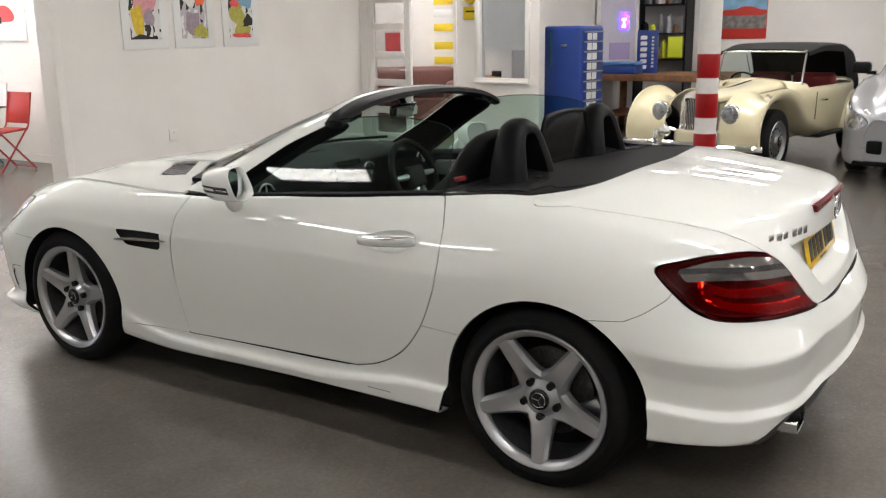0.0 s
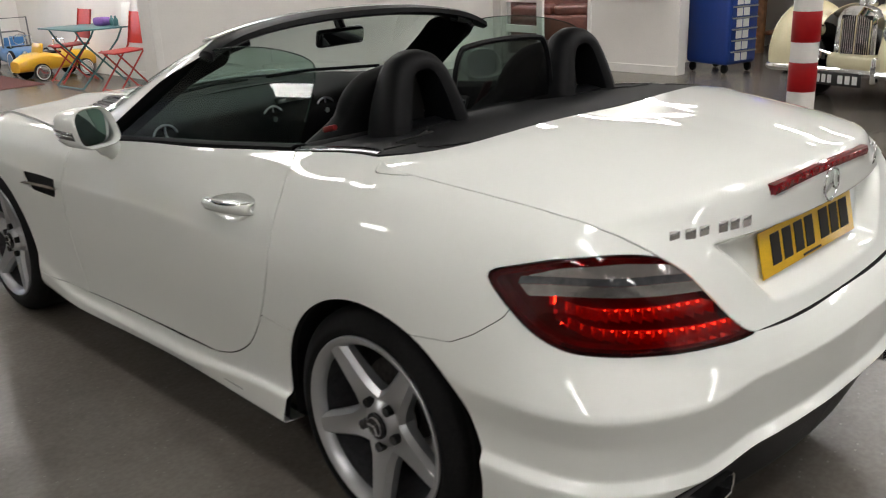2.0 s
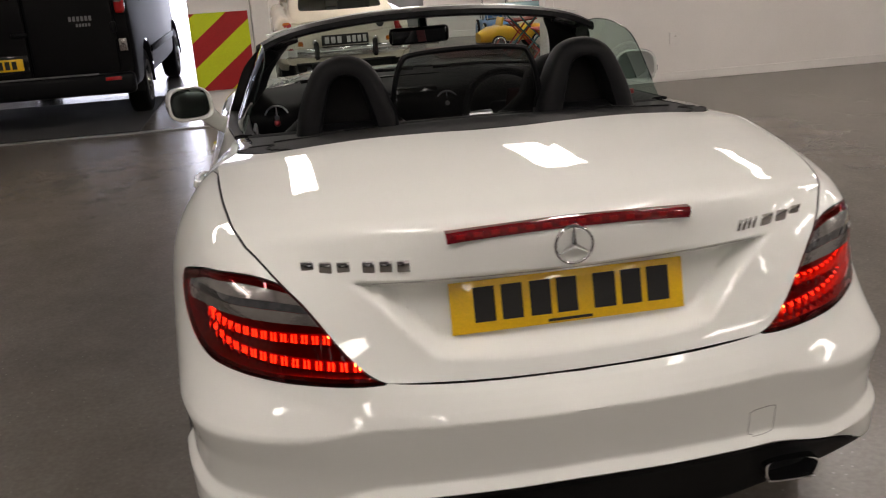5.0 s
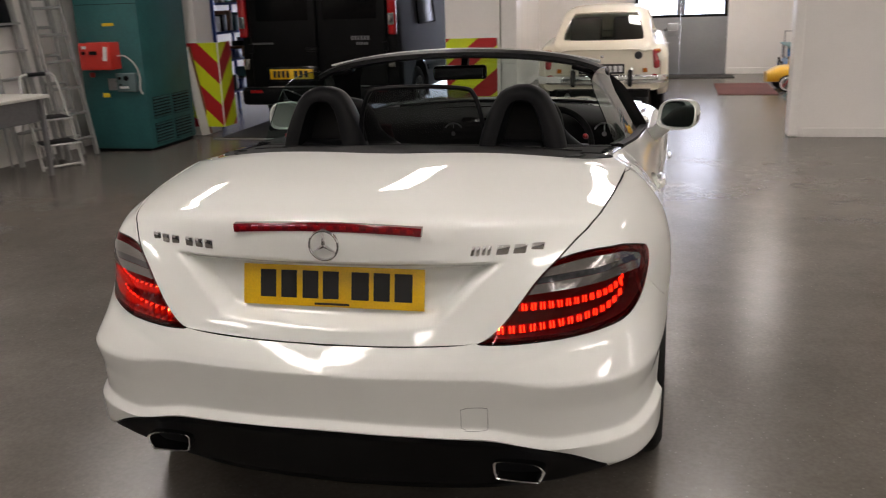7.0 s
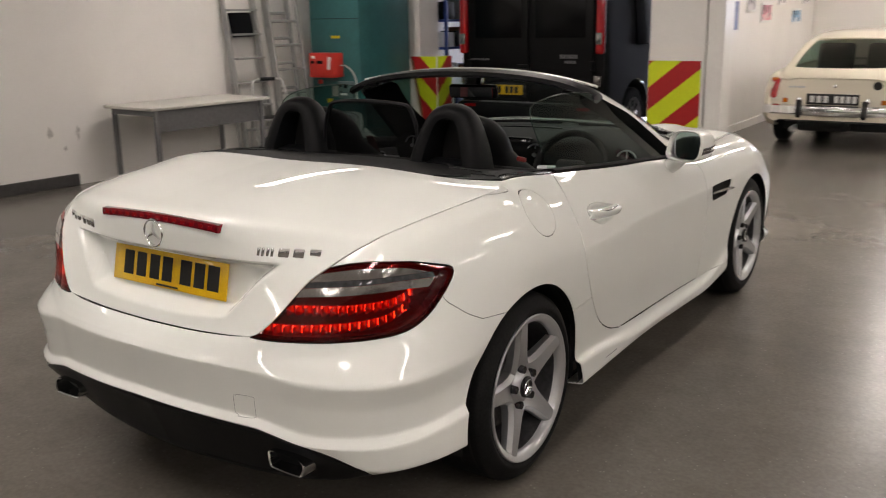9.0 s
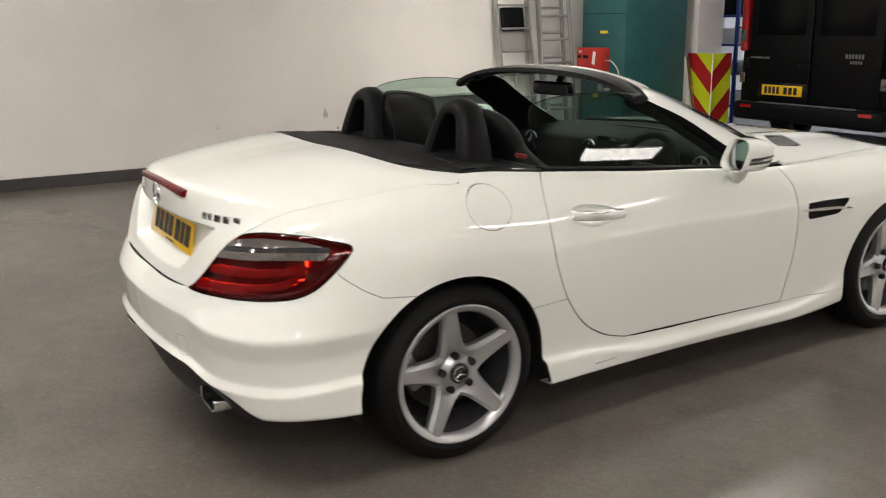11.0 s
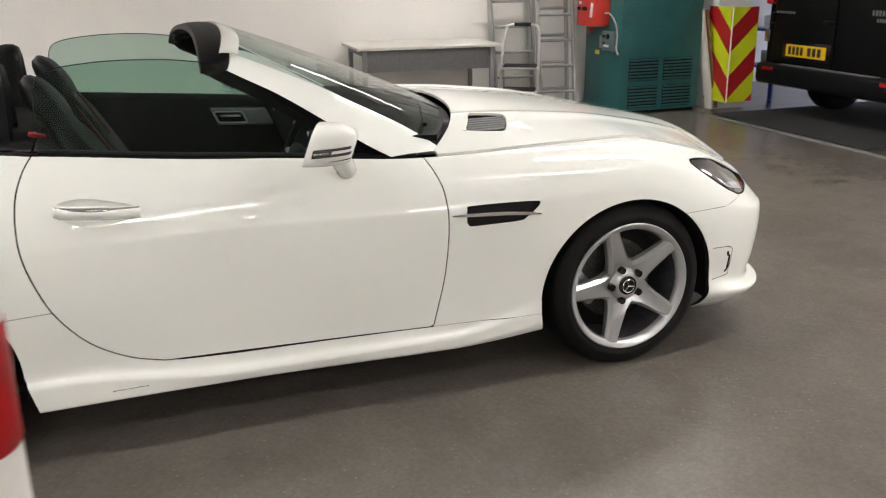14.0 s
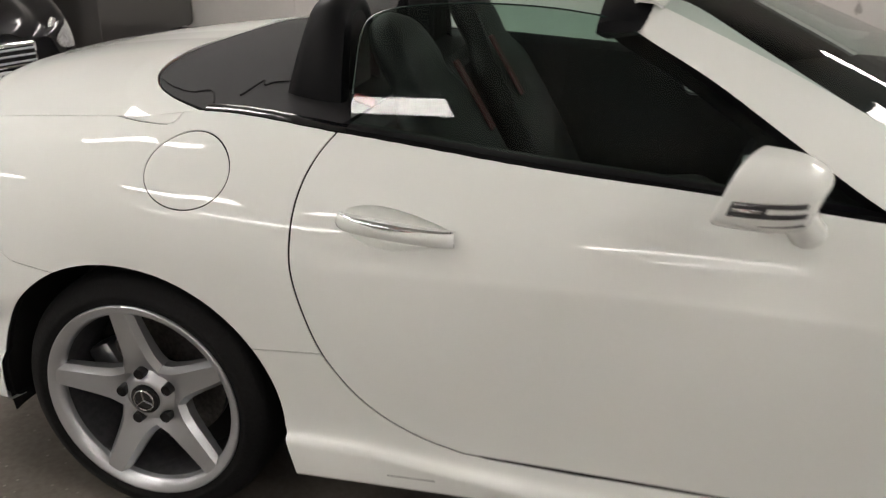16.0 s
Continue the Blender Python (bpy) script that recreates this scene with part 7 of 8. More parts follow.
PLATE_WHITE = material("white_plate_print", (0.75, 0.75, 0.74), 0.5, grain=0.05, scale=80)
WORN_STEEL = material("painted_steel_wheel", (0.30, 0.30, 0.29), 0.4, metal=0.5, grain=0.12, scale=60)


def hull(sections, along, ny=90, nz=44):
    """Half of a car's skin, lofted through half sections (x, z) at places y."""
    Y = np.array([s[0] for s in sections], float)
    C = np.array([s[1] for s in sections], float)
    ys = np.linspace(Y[0], Y[-1], ny)
    grid = np.stack([np.stack([pchip(Y, C[:, j, c], ys) for c in (0, 1)], 1) for j in range(C.shape[1])], 1)
    out = np.zeros((ny, nz, 3))
    for i in range(ny):
        q = smooth_line(grid[i], nz)
        out[i, :, 0], out[i, :, 1], out[i, :, 2] = np.maximum(q[:, 0], 0), ys[i], q[:, 1]
        out[i, -1, 0] = 0
    along(out)
    return out.reshape(-1, 3), grid_faces(ny, nz)


def cabin_section(w, zs, zt, gb, gt, zb=.22):
    return [(w - .10, zb), (w - .01, zb + .03), (w, zb + .18), (w, zb + .33), (w - .008, zs - .10), (w - .04, zs - .02), (w - .08, zs + .01), (gb, zs + (zt - zs) * .10), (gb + (gt - gb) * .55, zs + (zt - zs) * .52), (gt, zt - (zt - zs) * .13), (gt * .62, zt - (zt - zs) * .03), (0, zt)]


def cap(V, ny, nz, i, name, mat, parent, lean=None):
    """Closes an end of a hull with a flat panel."""
    ring = V.reshape(ny, nz, 3)[i]
    full = [tuple(p) for p in ring] + [(-p[0], p[1], p[2]) for p in ring[::-1][1:]]
    bm = bmesh.new()
    bm.faces.new([bm.verts.new(p) for p in full])
    part(name, bm, mat, parent)


def plain_wheel(car, at, r, width, rim_mat, holes=0, spokes=0):
    s = 1 if at[0] > 0 else -1
    w = thing("wheel", "", "")
    w.parent = car
    w.matrix_basis = pose(*at) @ Matrix.Diagonal((s, 1, 1, 1))
    h = width / 2
    part("tyre", lathe(smooth_line([(r * .60, -h + .01), (r * .72, -h), (r - .02, -h + .012), (r, -h * .5), (r, h * .5), (r - .02, h - .012), (r * .72, h), (r * .62, h - .006)], 30).tolist(), 48), RUBBER, w)
    rim = part("rim", lathe(smooth_line([(r * .66, h - .006), (r * .63, h + .002), (r * .58, h - .012), (r * .50, h - .03), (r * .30, h - .022), (r * .2, h - .01), (.001, h - .006)], 26).tolist(), 40), rim_mat, w)
    part("hub_cap", lathe([(r * .22, h - .012), (r * .20, h + .014), (r * .1, h + .026), (.001, h + .028)], 28), CHROME, rim)
    for k in range(holes):
        a = 2 * math.pi * k / holes
        part("rim_hole", lathe([(r * .045, .0), (.0005, .001)], 12, m=pose(h - .0235, r * .42 * math.cos(a), r * .42 * math.sin(a))), DARK_GAP, rim)
    for k in range(spokes):
        a = 360 * k / spokes
        part("rim_gap", box(bmesh.new(), (.006, r * .12, r * .22), pose(h - .018, 0, 0, a, 0, 0) @ Matrix.Translation((0, 0, r * .42)), .004, 1), DARK_GAP, rim)
    return w


def bars(parent, name, n, x0, x1, z, h, y, mat, thick=.004):
    w = (x1 - x0) / n
    for k in range(n):
        part(name, boxed((w * .68, thick, h), (x0 + (k + .5) * w, y, z), bevel=.0012, segs=1), mat, parent)


def arch_cut(V, F, axles, r, x_min=.4):
    for ya, za in axles:
        V, F = clipped(V, F, np.hypot(V[:, 1] - ya, V[:, 2] - za) - r + 10.0 * (V[:, 0] < x_min))
    return V, F


def wheel_wells(car, axles, r, x_in, x_out):
    for ya, za in axles:
        for sx in (1, -1):
            bm = bmesh.new()
            rows = []
            for a in np.linspace(-.15, math.pi + .15, 18):
                rows.append([bm.verts.new((sx * x, ya + r * math.cos(a), za + r * math.sin(a))) for x in (x_in, x_out)])
            for A, B in zip(rows, rows[1:]):
                bm.faces.new((A[0], A[1], B[1], B[0]))
            bm.faces.new([q[0] for q in rows])
            part("wheel_well", bm, DARK_GAP, car)


# black van with its back to the room
# van black and glass kept dull so they mirror little of the white wall
VAN_PAINT = material("dull_black_van_paint", (0.0035, 0.0035, 0.004), 0.5, coat=0.12, coat_rough=0.2, spec=0.12, grain=0.2, scale=60, stain=0.3, stain_scale=3)
VAN_GLASS = material("dull_dark_van_glass", (0.003, 0.003, 0.0035), 0.25, spec=0.2, grain=0.2, scale=40)
def black_van():
    van = thing("van", "black panel van parked rear-first in the bay opening", "van", at=(-2.91, 6.88, 0))
    prof = lambda w, top: [(w - .16, .34), (w - .03, .37), (w, .50), (w, .80), (w - .004, 1.0), (w - .012, 1.2), (w - .035, 1.5), (w - .07, 1.72), (w - .13, 1.88), (w - .26, top - .015), (0, top)]
    V, F = hull([(.02, prof(.92, 1.93)), (.10, prof(.945, 1.96)), (.6, prof(.95, 1.97)), (2.5, prof(.95, 1.97)), (3.6, prof(.93, 1.93)), (4.2, prof(.90, 1.2)), (4.75, prof(.84, .95))], lambda o: None, 80, 40)
    cap(V, 80, 40, 0, "rear_panel", VAN_PAINT, van)
    axles = ((.86, .33), (3.9, .33))
    V, F = arch_cut(V, F, axles, .43, .6)
    sheet(V, F, "body", VAN_PAINT, van, both=True, thick=0.0)
    wheel_wells(van, axles, .43, .60, .94)
    for ya, za in axles:
        for sx in (1, -1):
            plain_wheel(van, (sx * .83, ya, .33), .33, .21, WORN_STEEL, spokes=8)
    for sx in (-1, 1):
        door = part("rear_door", boxed((.80, .05, 1.32), (sx * .408, .0, 1.13), bevel=.022, segs=3), VAN_PAINT, van, "glossy black rear door")
        part("door_window", boxed((.62, .012, .50), (sx * .40, -.026, 1.50), bevel=.005), VAN_GLASS, door, "dark tinted rear window")
        lamp = part("tail_lamp", boxed((.095, .09, .80), (sx * .882, -.005, 1.47), bevel=.03, segs=3), LAMP_RED, van, "tall red and clear rear lamp")
        part("clear_lens", boxed((.07, .02, .13), (sx * .878, -.047, 1.24), bevel=.009), CLEAR_LENS, lamp)
        part("hinge", boxed((.05, .05, .10), (sx * .80, -.03, .95), bevel=.012), TRIM, door)
        part("reflector", boxed((.15, .012, .035), (sx * .74, -.112, .475), bevel=.004), LAMP_RED, van, "red rear reflector")
    part("clear_lamp", boxed((.075, .02, .12), (-.865, -.035, .78), bevel=.008), CLEAR_LENS, van, "clear lower lamp")
    part("clear_lamp", boxed((.075, .02, .12), (.865, -.035, .78), bevel=.008), CLEAR_LENS, van, "clear lower lamp")
    bump = part("rear_bumper", boxed((1.86, .16, .20), (0, -.03, .42), bevel=.045, segs=3), TRIM, van, "black plastic rear bumper")
    part("step_pad", boxed((1.2, .05, .012), (0, -.07, .523), bevel=.004), TABLE_GREY, bump)
    plate = part("number_plate", boxed((.52, .008, .112), (-.33, -.034, .66), bevel=.002), PLATE_YELLOW, van, "yellow number plate with dark bars")
    bars(plate, "plate_bar", 4, -.56, -.35, .66, .076, -.039, PLATE_BLACK)
    bars(plate, "plate_bar", 3, -.31, -.12, .66, .076, -.039, PLATE_BLACK)
    part("plate_recess", boxed((.62, .012, .17), (-.33, -.026, .66), bevel=.004), GLOSS_BLACK, van)
    part("door_handle", boxed((.15, .03, .045), (-.06, -.036, .93), bevel=.012), TRIM, van)
    bars(van, "letter_bar", 7, -.78, -.52, 1.005, .022, -.027, TABLE_GREY)
    bars(van, "letter_bar", 6, .40, .62, 1.045, .045, -.027, TABLE_GREY)
    bars(van, "letter_bar", 5, .46, .60, .985, .03, -.027, TABLE_GREY)
    for sx in (-1, 1):
        part("side_rail", boxed((.02, 2.2, .07), (sx * .958, 2.3, .62), bevel=.008), TRIM, van)
    part("side_window", boxed((.012, .80, .55), (.925, 1.25, 1.42), (0, -5, 0), .02), VAN_GLASS, van)
    part("underbody", boxed((1.3, 4.2, .12), (0, 2.4, .36)), DARK_GAP, van)
black_van()

# old white coupe with a tailgate
def old_coupe():
    car = thing("old_coupe", "old white tailgate coupe with chrome bumpers, parked in the aisle", "car", at=(.165, 8.06, 0), turn=1)
    rows = [(0, .665, .745, .765, .50, .42), (.04, .71, .775, .80, .60, .52), (.12, .735, .80, .84, .61, .54), (.35, .755, .815, .935, .615, .535), (.7, .762, .825, 1.075, .61, .515), (1.1, .765, .835, 1.19, .61, .505), (1.5, .765, .84, 1.242, .61, .50), (1.9, .765, .84, 1.255, .61, .50),
            (2.25, .765, .84, 1.215, .615, .51), (2.55, .765, .84, 1.06, .63, .54), (2.85, .765, .835, .88, .66, .58), (3.3, .755, .80, .84, .6, .5), (3.75, .70, .68, .72, .5, .42)]
    def lean(o):
        o[:, :, 1] += np.maximum(0, o[:, :, 2] - .45) * .32 * np.exp(-o[:, :, 1] / .25)
    V, F = hull([(r[0], cabin_section(*r[1:], zb=.33 if r[0] < .3 else .24)) for r in rows], lean, 110, 60)
    cap(V, 110, 60, 0, "tail_panel", OLD_WHITE, car)
    cap(V, 110, 60, -1, "nose_panel", OLD_WHITE, car)
    axles = ((.77, .31), (3.12, .31))
    V, F = arch_cut(V, F, axles, .335, .4)
    SCREEN = smooth_line([(-.47, .885), (-.455, .99), (-.40, 1.135), (-.34, 1.155), (0, 1.165), (.34, 1.155), (.40, 1.135), (.455, .99), (.47, .885), (.40, .868), (0, .862), (-.40, .868)], 80, close=True).tolist()
    rear = lambda V: np.where(V[:, 1] < 1.3, inside(V[:, [0, 2]], SCREEN), -1.0)
    SIDE = smooth_line([(.55, .885), (.80, 1.03), (1.05, 1.125), (1.28, 1.16), (1.30, 1.0), (1.29, .885), (.9, .88)], 40, close=True).tolist()
    SIDE2 = smooth_line([(1.37, .885), (1.37, 1.0), (1.38, 1.165), (1.7, 1.18), (2.15, 1.15), (2.42, .98), (2.5, .885), (1.9, .88)], 40, close=True).tolist()
    flank = lambda V: np.where(V[:, 0] > .42, np.maximum(inside(V[:, 1:3], SIDE), inside(V[:, 1:3], SIDE2)), -1.0)
    BV_, BF_ = clipped(V, F, -rear(V) - .001)
    BV_, BF_ = clipped(BV_, BF_, -flank(BV_) - .001)
    sheet(BV_, BF_, "body", OLD_WHITE, car, both=True, thick=0.02)
    g = clipped(V, F, rear(V) - .004)
    sheet(*g, "rear_screen", TINTED, car, both=True, thick=0.0, label="tailgate window")
    edge_ = clipped(*clipped(V, F, rear(V) + .006), .002 - rear(clipped(V, F, rear(V) + .006)[0]))
    sheet(*edge_, "screen_trim", CHROME, car, both=True, thick=0.008)
    for mir in (False, True):
        sheet(*clipped(V, F, flank(V) - .004), "side_window", TINTED, car, mirror=mir, thick=0.0)
    part("cabin_lining", boxed((1.1, 2.0, .50), (0, 1.6, .55), bevel=.08), TRIM, car)
    for sx in (-1, 1):
        part("seat_back", boxed((.42, .12, .42), (sx * .28, 1.55, .90), (-14, 0, 0), .05, 3), LEATHER, car)
        lamp = part("tail_lamp", boxed((.10, .06, .24), (sx * .635, .085, .665), (-16, 0, sx * 20), .03, 3), LAMP_RED, car, "red and amber rear lamp")
        part("amber_lens", boxed((.09, .05, .05), (sx * .634, .106, .755), (-16, 0, sx * 20), .02, 3), AMBER, lamp)
        part("reflector", boxed((.055, .012, .05), (sx * .50, .018, .54), bevel=.004), AMBER, car)
        part("overrider", boxed((.055, .10, .20), (sx * .33, -.085, .46), (-8, 0, 0), .025, 3), GLOSS_BLACK, car, "black and chrome overrider")
        part("plate_lamp", boxed((.06, .07, .07), (sx * .345, -.01, .545), bevel=.025, segs=3), CHROME, car)
        part("door_handle", boxed((.03, .14, .025), (sx * .772, 1.45, .755), bevel=.008), CHROME, car)
        for ya, za in axles:
            plain_wheel(car, (sx * .655, ya, .31), .31, .165, WORN_STEEL, spokes=8)
    wheel_wells(car, axles, .335, .45, .74)
    bm = bmesh.new()
    arc_ = smooth_line([(-.76, .35), (-.755, .12), (-.70, .0), (-.55, -.055), (0, -.085), (.55, -.055), (.70, .0), (.755, .12), (.76, .35)], 50)
    R = []
    for x, y in arc_:
        R.append([bm.verts.new((x * k, y + dy, z)) for k, dy, z in ((.975, .03, .50), (1.0, .0, .485), (1.012, -.008, .44), (1.0, .0, .395), (.975, .03, .38))])
    for A, B in zip(R, R[1:]):
        for k in range(4):
            bm.faces.new((A[k], A[k + 1], B[k + 1], B[k]))
    part("rear_bumper", bm, CHROME, car, "curved chrome rear bumper")
    plate = part("number_plate", boxed((.53, .012, .115), (0, -.045, .565), bevel=.003), PLATE_BLACK, car, "black number plate with white bars")
    bars(plate, "plate_bar", 3, -.24, -.03, .565, .072, -.053, PLATE_WHITE)
    bars(plate, "plate_bar", 4, .01, .25, .565, .072, -.053, PLATE_WHITE)
    part("badge", lathe([(.0, .012), (.040, .010), (.045, 0)], 28, m=pose(.42, .062, .71, 0, 0, -90)), PLATE_BLACK, car, "round dark badge")
    part("hatch_lock", lathe([(.0, .02), (.018, .016), (.02, 0)], 16, m=pose(.0, .062, .70, 0, 0, -90)), CHROME, car)
    bars(car, "letter_bar", 4, -.48, -.30, .685, .02, .045, SATIN)
    part("side_strip", boxed((.008, 3.2, .012), (.768, 1.9, .70)), CHROME, car)
    part("side_strip", boxed((.008, 3.2, .012), (-.768, 1.9, .70)), CHROME, car)
    mirr = part("door_mirror", boxed((.15, .05, .10), (.86, 2.15, .93), bevel=.02, segs=3), SATIN, car, "square door mirror")
    part("mirror_arm", tube([(.74, 2.17, .88), (.80, 2.16, .91)], .012, 6), TRIM, mirr)
    part("exhaust", tube([(-.42, .05, .22), (-.42, .9, .24)], .03, 10), STEEL, car)
    part("underbody", boxed((1.1, 3.3, .08), (0, 1.9, .24)), DARK_GAP, car)
    part("silencer", boxed((.55, .18, .10), (-.12, .25, .24), bevel=.04, segs=3), DARK_GAP, car)
old_coupe()


# cream open two-seater with separate wings
def cream_roadster():
    car = thing("vintage_roadster", "cream vintage roadster with chrome grille and black hood", "car", at=(6.08, 1.53, 0), turn=80)
    AX, R = (-.36, -2.75), .335
    # bonnet and tub in one skin; widths grow towards the doors
    def tub(w, z0, z1, crown):
        return [(w - .02, z0), (w, z0 + .05), (w, (z0 + z1) / 2), (w - .005, z1 - .10), (w - .03, z1 - .03), (w * .80, z1 + crown * .45), (w * .45, z1 + crown * .85), (0, z1 + crown)]
    V, F = hull([(-.02, tub(.19, .33, .74, .075)), (-.5, tub(.235, .32, .765, .075)), (-1.15, tub(.34, .30, .81, .08)), (-1.30, tub(.40, .30, .83, .08))][::-1], lambda o: None, 40, 40)
    bon = sheet(V, F, "bonnet", CREAM_PAINT, car, both=True, thick=0.01)
    part("bonnet_hinge", tube([(0, -.02, .818), (0, -.5, .843), (0, -1.3, .913)], .007, 6), CHROME, bon)
    for sx in (-1, 1):
        part("bonnet_bead", tube([(sx * .175, -.02, .735), (sx * .22, -.5, .765), (sx * .33, -1.15, .815), (sx * .385, -1.3, .835)], .008, 6), CHROME, bon)
        for k in range(12):
            part("louvre", boxed((.012, .012, .17), (sx * (.235 + .0125 * k * .9), -.42 - .055 * k, .58), (0, 0, -sx * 9), .004, 1), CREAM_PAINT, bon)
        part("side_lamp", lathe(smooth_line([(.0, .05), (.03, .04), (.04, .0), (.03, -.04), (.0, -.055)], 16).tolist(), 20, m=pose(sx * .50, -1.0, .80, 0, 0, 90)), CHROME, car, "small chrome side lamp")
        part("horn", lathe([(.0, .03), (.03, .028), (.05, .0), (.02, -.05), (.0, -.05)], 20, m=pose(sx * .40, -.75, .74, 0, 0, 90)), CHROME, car)
    V, F = hull([(-1.28, tub(.42, .30, .845, .07)), (-1.42, tub(.52, .30, .86, .02)), (-1.8, tub(.60, .30, .83, .0)), (-2.3, tub(.63, .30, .83, .0)), (-2.75, tub(.60, .32, .87, .0)), (-3.05, tub(.52, .36, .84, .0))][::-1], lambda o: None, 60, 40)
    V, F = clipped(V, F, -np.minimum(np.minimum(V[:, 1] + 2.70, -1.52 - V[:, 1]), V[:, 2] - .812))
    sheet(V, F, "body_tub", CREAM_PAINT, car, both=True, thick=0.02)
    part("cabin_floor", boxed((1.1, 1.3, .03), (0, -2.1, .34)), CARPET, car)
    part("tail_plate", boxed((1.04, .02, .46), (0, -3.05, .60), bevel=.008), CREAM_PAINT, car)
    for sx in (-1, 1):
        part("door_seam", tube([(sx * .603, -1.62, .77), (sx * .600, -1.60, .35)], .004, 5), DARK_GAP, car)
        part("door_seam", tube([(sx * .635, -2.32, .79), (sx * .635, -2.30, .35)], .004, 5), DARK_GAP, car)
        part("door_handle", tube([(sx * .62, -1.70, .68), (sx * .655, -1.71, .68), (sx * .655, -1.80, .68)], .010, 6), CHROME, car)
        part("seat_back", boxed((.50, .14, .50), (sx * .27, -2.45, .70), (-14, 0, 0), .05, 3), RED_TRIM, car, "dark red seat back")
        part("seat_cushion", boxed((.50, .45, .15), (sx * .27, -2.15, .46), bevel=.05, segs=3), RED_TRIM, car)
        part("door_lining", boxed((.02, .62, .40), (sx * .572, -2.0, .55), bevel=.006), RED_TRIM, car)
        # front wing: a broad strip rolled over the wheel and down to the running board
        path = smooth_line([(.10, .32), (.12, .46), (.06, .60), (-.08, .70), (-.30, .745), (-.55, .725), (-.80, .62), (-1.05, .44), (-1.30, .325), (-1.5, .30)], 48)
        tg = np.gradient(path, axis=0)
        tg /= np.hypot(*tg.T)[:, None]
        nrm = np.stack([-tg[:, 1], tg[:, 0]], 1) * -1
        V = []
        for i, ((y, z), (ny_, nz_)) in enumerate(zip(path, nrm)):
            f = min(1, i / 8)
            x_in = .30 + .12 * max(0, (i - 20) / 27)
            for x, d in smooth_line([(x_in, -.10 + .06 * (i > 30)), (.42, -.03), (.52, .0), (.62, .0), (.70, -.035), (.735, -.09), (.738, -.13)], 16):
                V.append((sx * x, y - ny_ * d, z - nz_ * d))
        F = grid_faces(48, 16)
        sheet(V, F, "front_wing", CREAM_PAINT, car, thick=0.008, label="swept cream front wing")
        V = []
        path = smooth_line([(-2.28, .32), (-2.36, .50), (-2.52, .68), (-2.75, .74), (-2.98, .68), (-3.12, .50), (-3.18, .36)], 36)
        for y, z in path:
            for x, d in smooth_line([(.52, .0), (.62, .0), (.70, -.035), (.735, -.09)], 10):
                V.append((sx * x, y + (-2.75 - y) * -d * 1.2, z + d))
        sheet(V, grid_faces(36, 10), "rear_wing", CREAM_PAINT, car, thick=0.008)
        part("running_board", boxed((.20, .95, .03), (sx * .65, -1.85, .30), bevel=.008), TRIM, car)
        lamp = part("headlamp", lathe(smooth_line([(.001, -.13), (.05, -.12), (.088, -.06), (.100, .0), (.102, .02), (.094, .03)], 20).tolist(), 32, m=pose(sx * .385, .13, .645, 0, 0, 90)), CHROME, car, "round chrome headlamp")
        part("lens", lathe(smooth_line([(.095, .028), (.07, .042), (.001, .052)], 10).tolist(), 28, m=pose(sx * .385, .13, .645, 0, 0, 90)), HEAD_GLASS, lamp)
        part("lamp_stalk", tube([(sx * .385, .10, .56), (sx * .36, .05, .46), (sx * .25, -.02, .42)], .018, 8), CHROME, lamp)
        for ya in AX:
            plain_wheel(car, (sx * .62, ya, R), R, .15, SATIN, holes=14)
        part("overrider", boxed((.05, .09, .22), (sx * .335, .30, .36), bevel=.022, segs=3), CHROME, car, "chrome overrider")
        part("frame_post", tube([(sx * .50, -1.40, .88), (sx * .49, -1.52, 1.22)], .012, 6), CHROME, car)
        part("wiper", tube([(sx * .2, -1.50, 1.18), (sx * .12, -1.44, .98)], .005, 5), TRIM, car)
    # radiator
    shell_ = part("radiator_shell", extruded(smooth_line([(-.175, .34), (-.19, .60), (-.175, .78), (-.10, .845), (0, .865), (.10, .845), (.175, .78), (.19, .60), (.175, .34), (0, .325)], 60, close=True).tolist(), .11, pose(0, .02, 0), .018), CHROME, car, "upright chrome radiator shell")
    part("grille_backing", boxed((.29, .02, .42), (0, .072, .575), bevel=.01), DARK_GAP, shell_)
    for k in range(15):
        x = -.135 + .27 * k / 14
        part("slat", boxed((.008, .022, .42 - .5 * x * x * 8), (x, .083, .575), bevel=.002, segs=1), CHROME if k % 7 else CREAM_PAINT, shell_)
    part("radiator_cap", lathe([(.0, .05), (.025, .045), (.03, .02), (.02, .0)], 20, "Z", m=pose(0, .02, .86)), CHROME, shell_)
    bump = tube(smooth_line([(-.76, .20, .32), (-.60, .285, .325), (0, .31, .33), (.60, .285, .325), (.76, .20, .32)], 30).tolist(), .032, 10)
    part("front_bumper", bump, CHROME, car, "chrome front bumper")
    plate = part("number_plate", boxed((.50, .012, .11), (0, .345, .27), bevel=.003), PLATE_BLACK, car, "black number plate with white bars")
    bars(plate, "plate_bar", 3, -.23, -.03, .27, .07, .353, PLATE_WHITE)
    bars(plate, "plate_bar", 4, .01, .23, .27, .07, .353, PLATE_WHITE)
    part("fog_lamp", lathe(smooth_line([(.001, -.06), (.05, -.04), (.065, .0), (.06, .015), (.001, .03)], 16).tolist(), 24, m=pose(.30, .20, .44, 0, 0, 90)), CHROME, car)
    part("front_valance", boxed((.50, .20, .20), (0, .02, .36), bevel=.05, segs=3), CREAM_PAINT, car)
    # folding screen and hood
    fr = part("screen_frame", tube([(-.50, -1.40, .88), (-.49, -1.52, 1.22), (.49, -1.52, 1.22), (.50, -1.40, .88)], .013, 8, close=True), CHROME, car, "chrome windscreen frame")
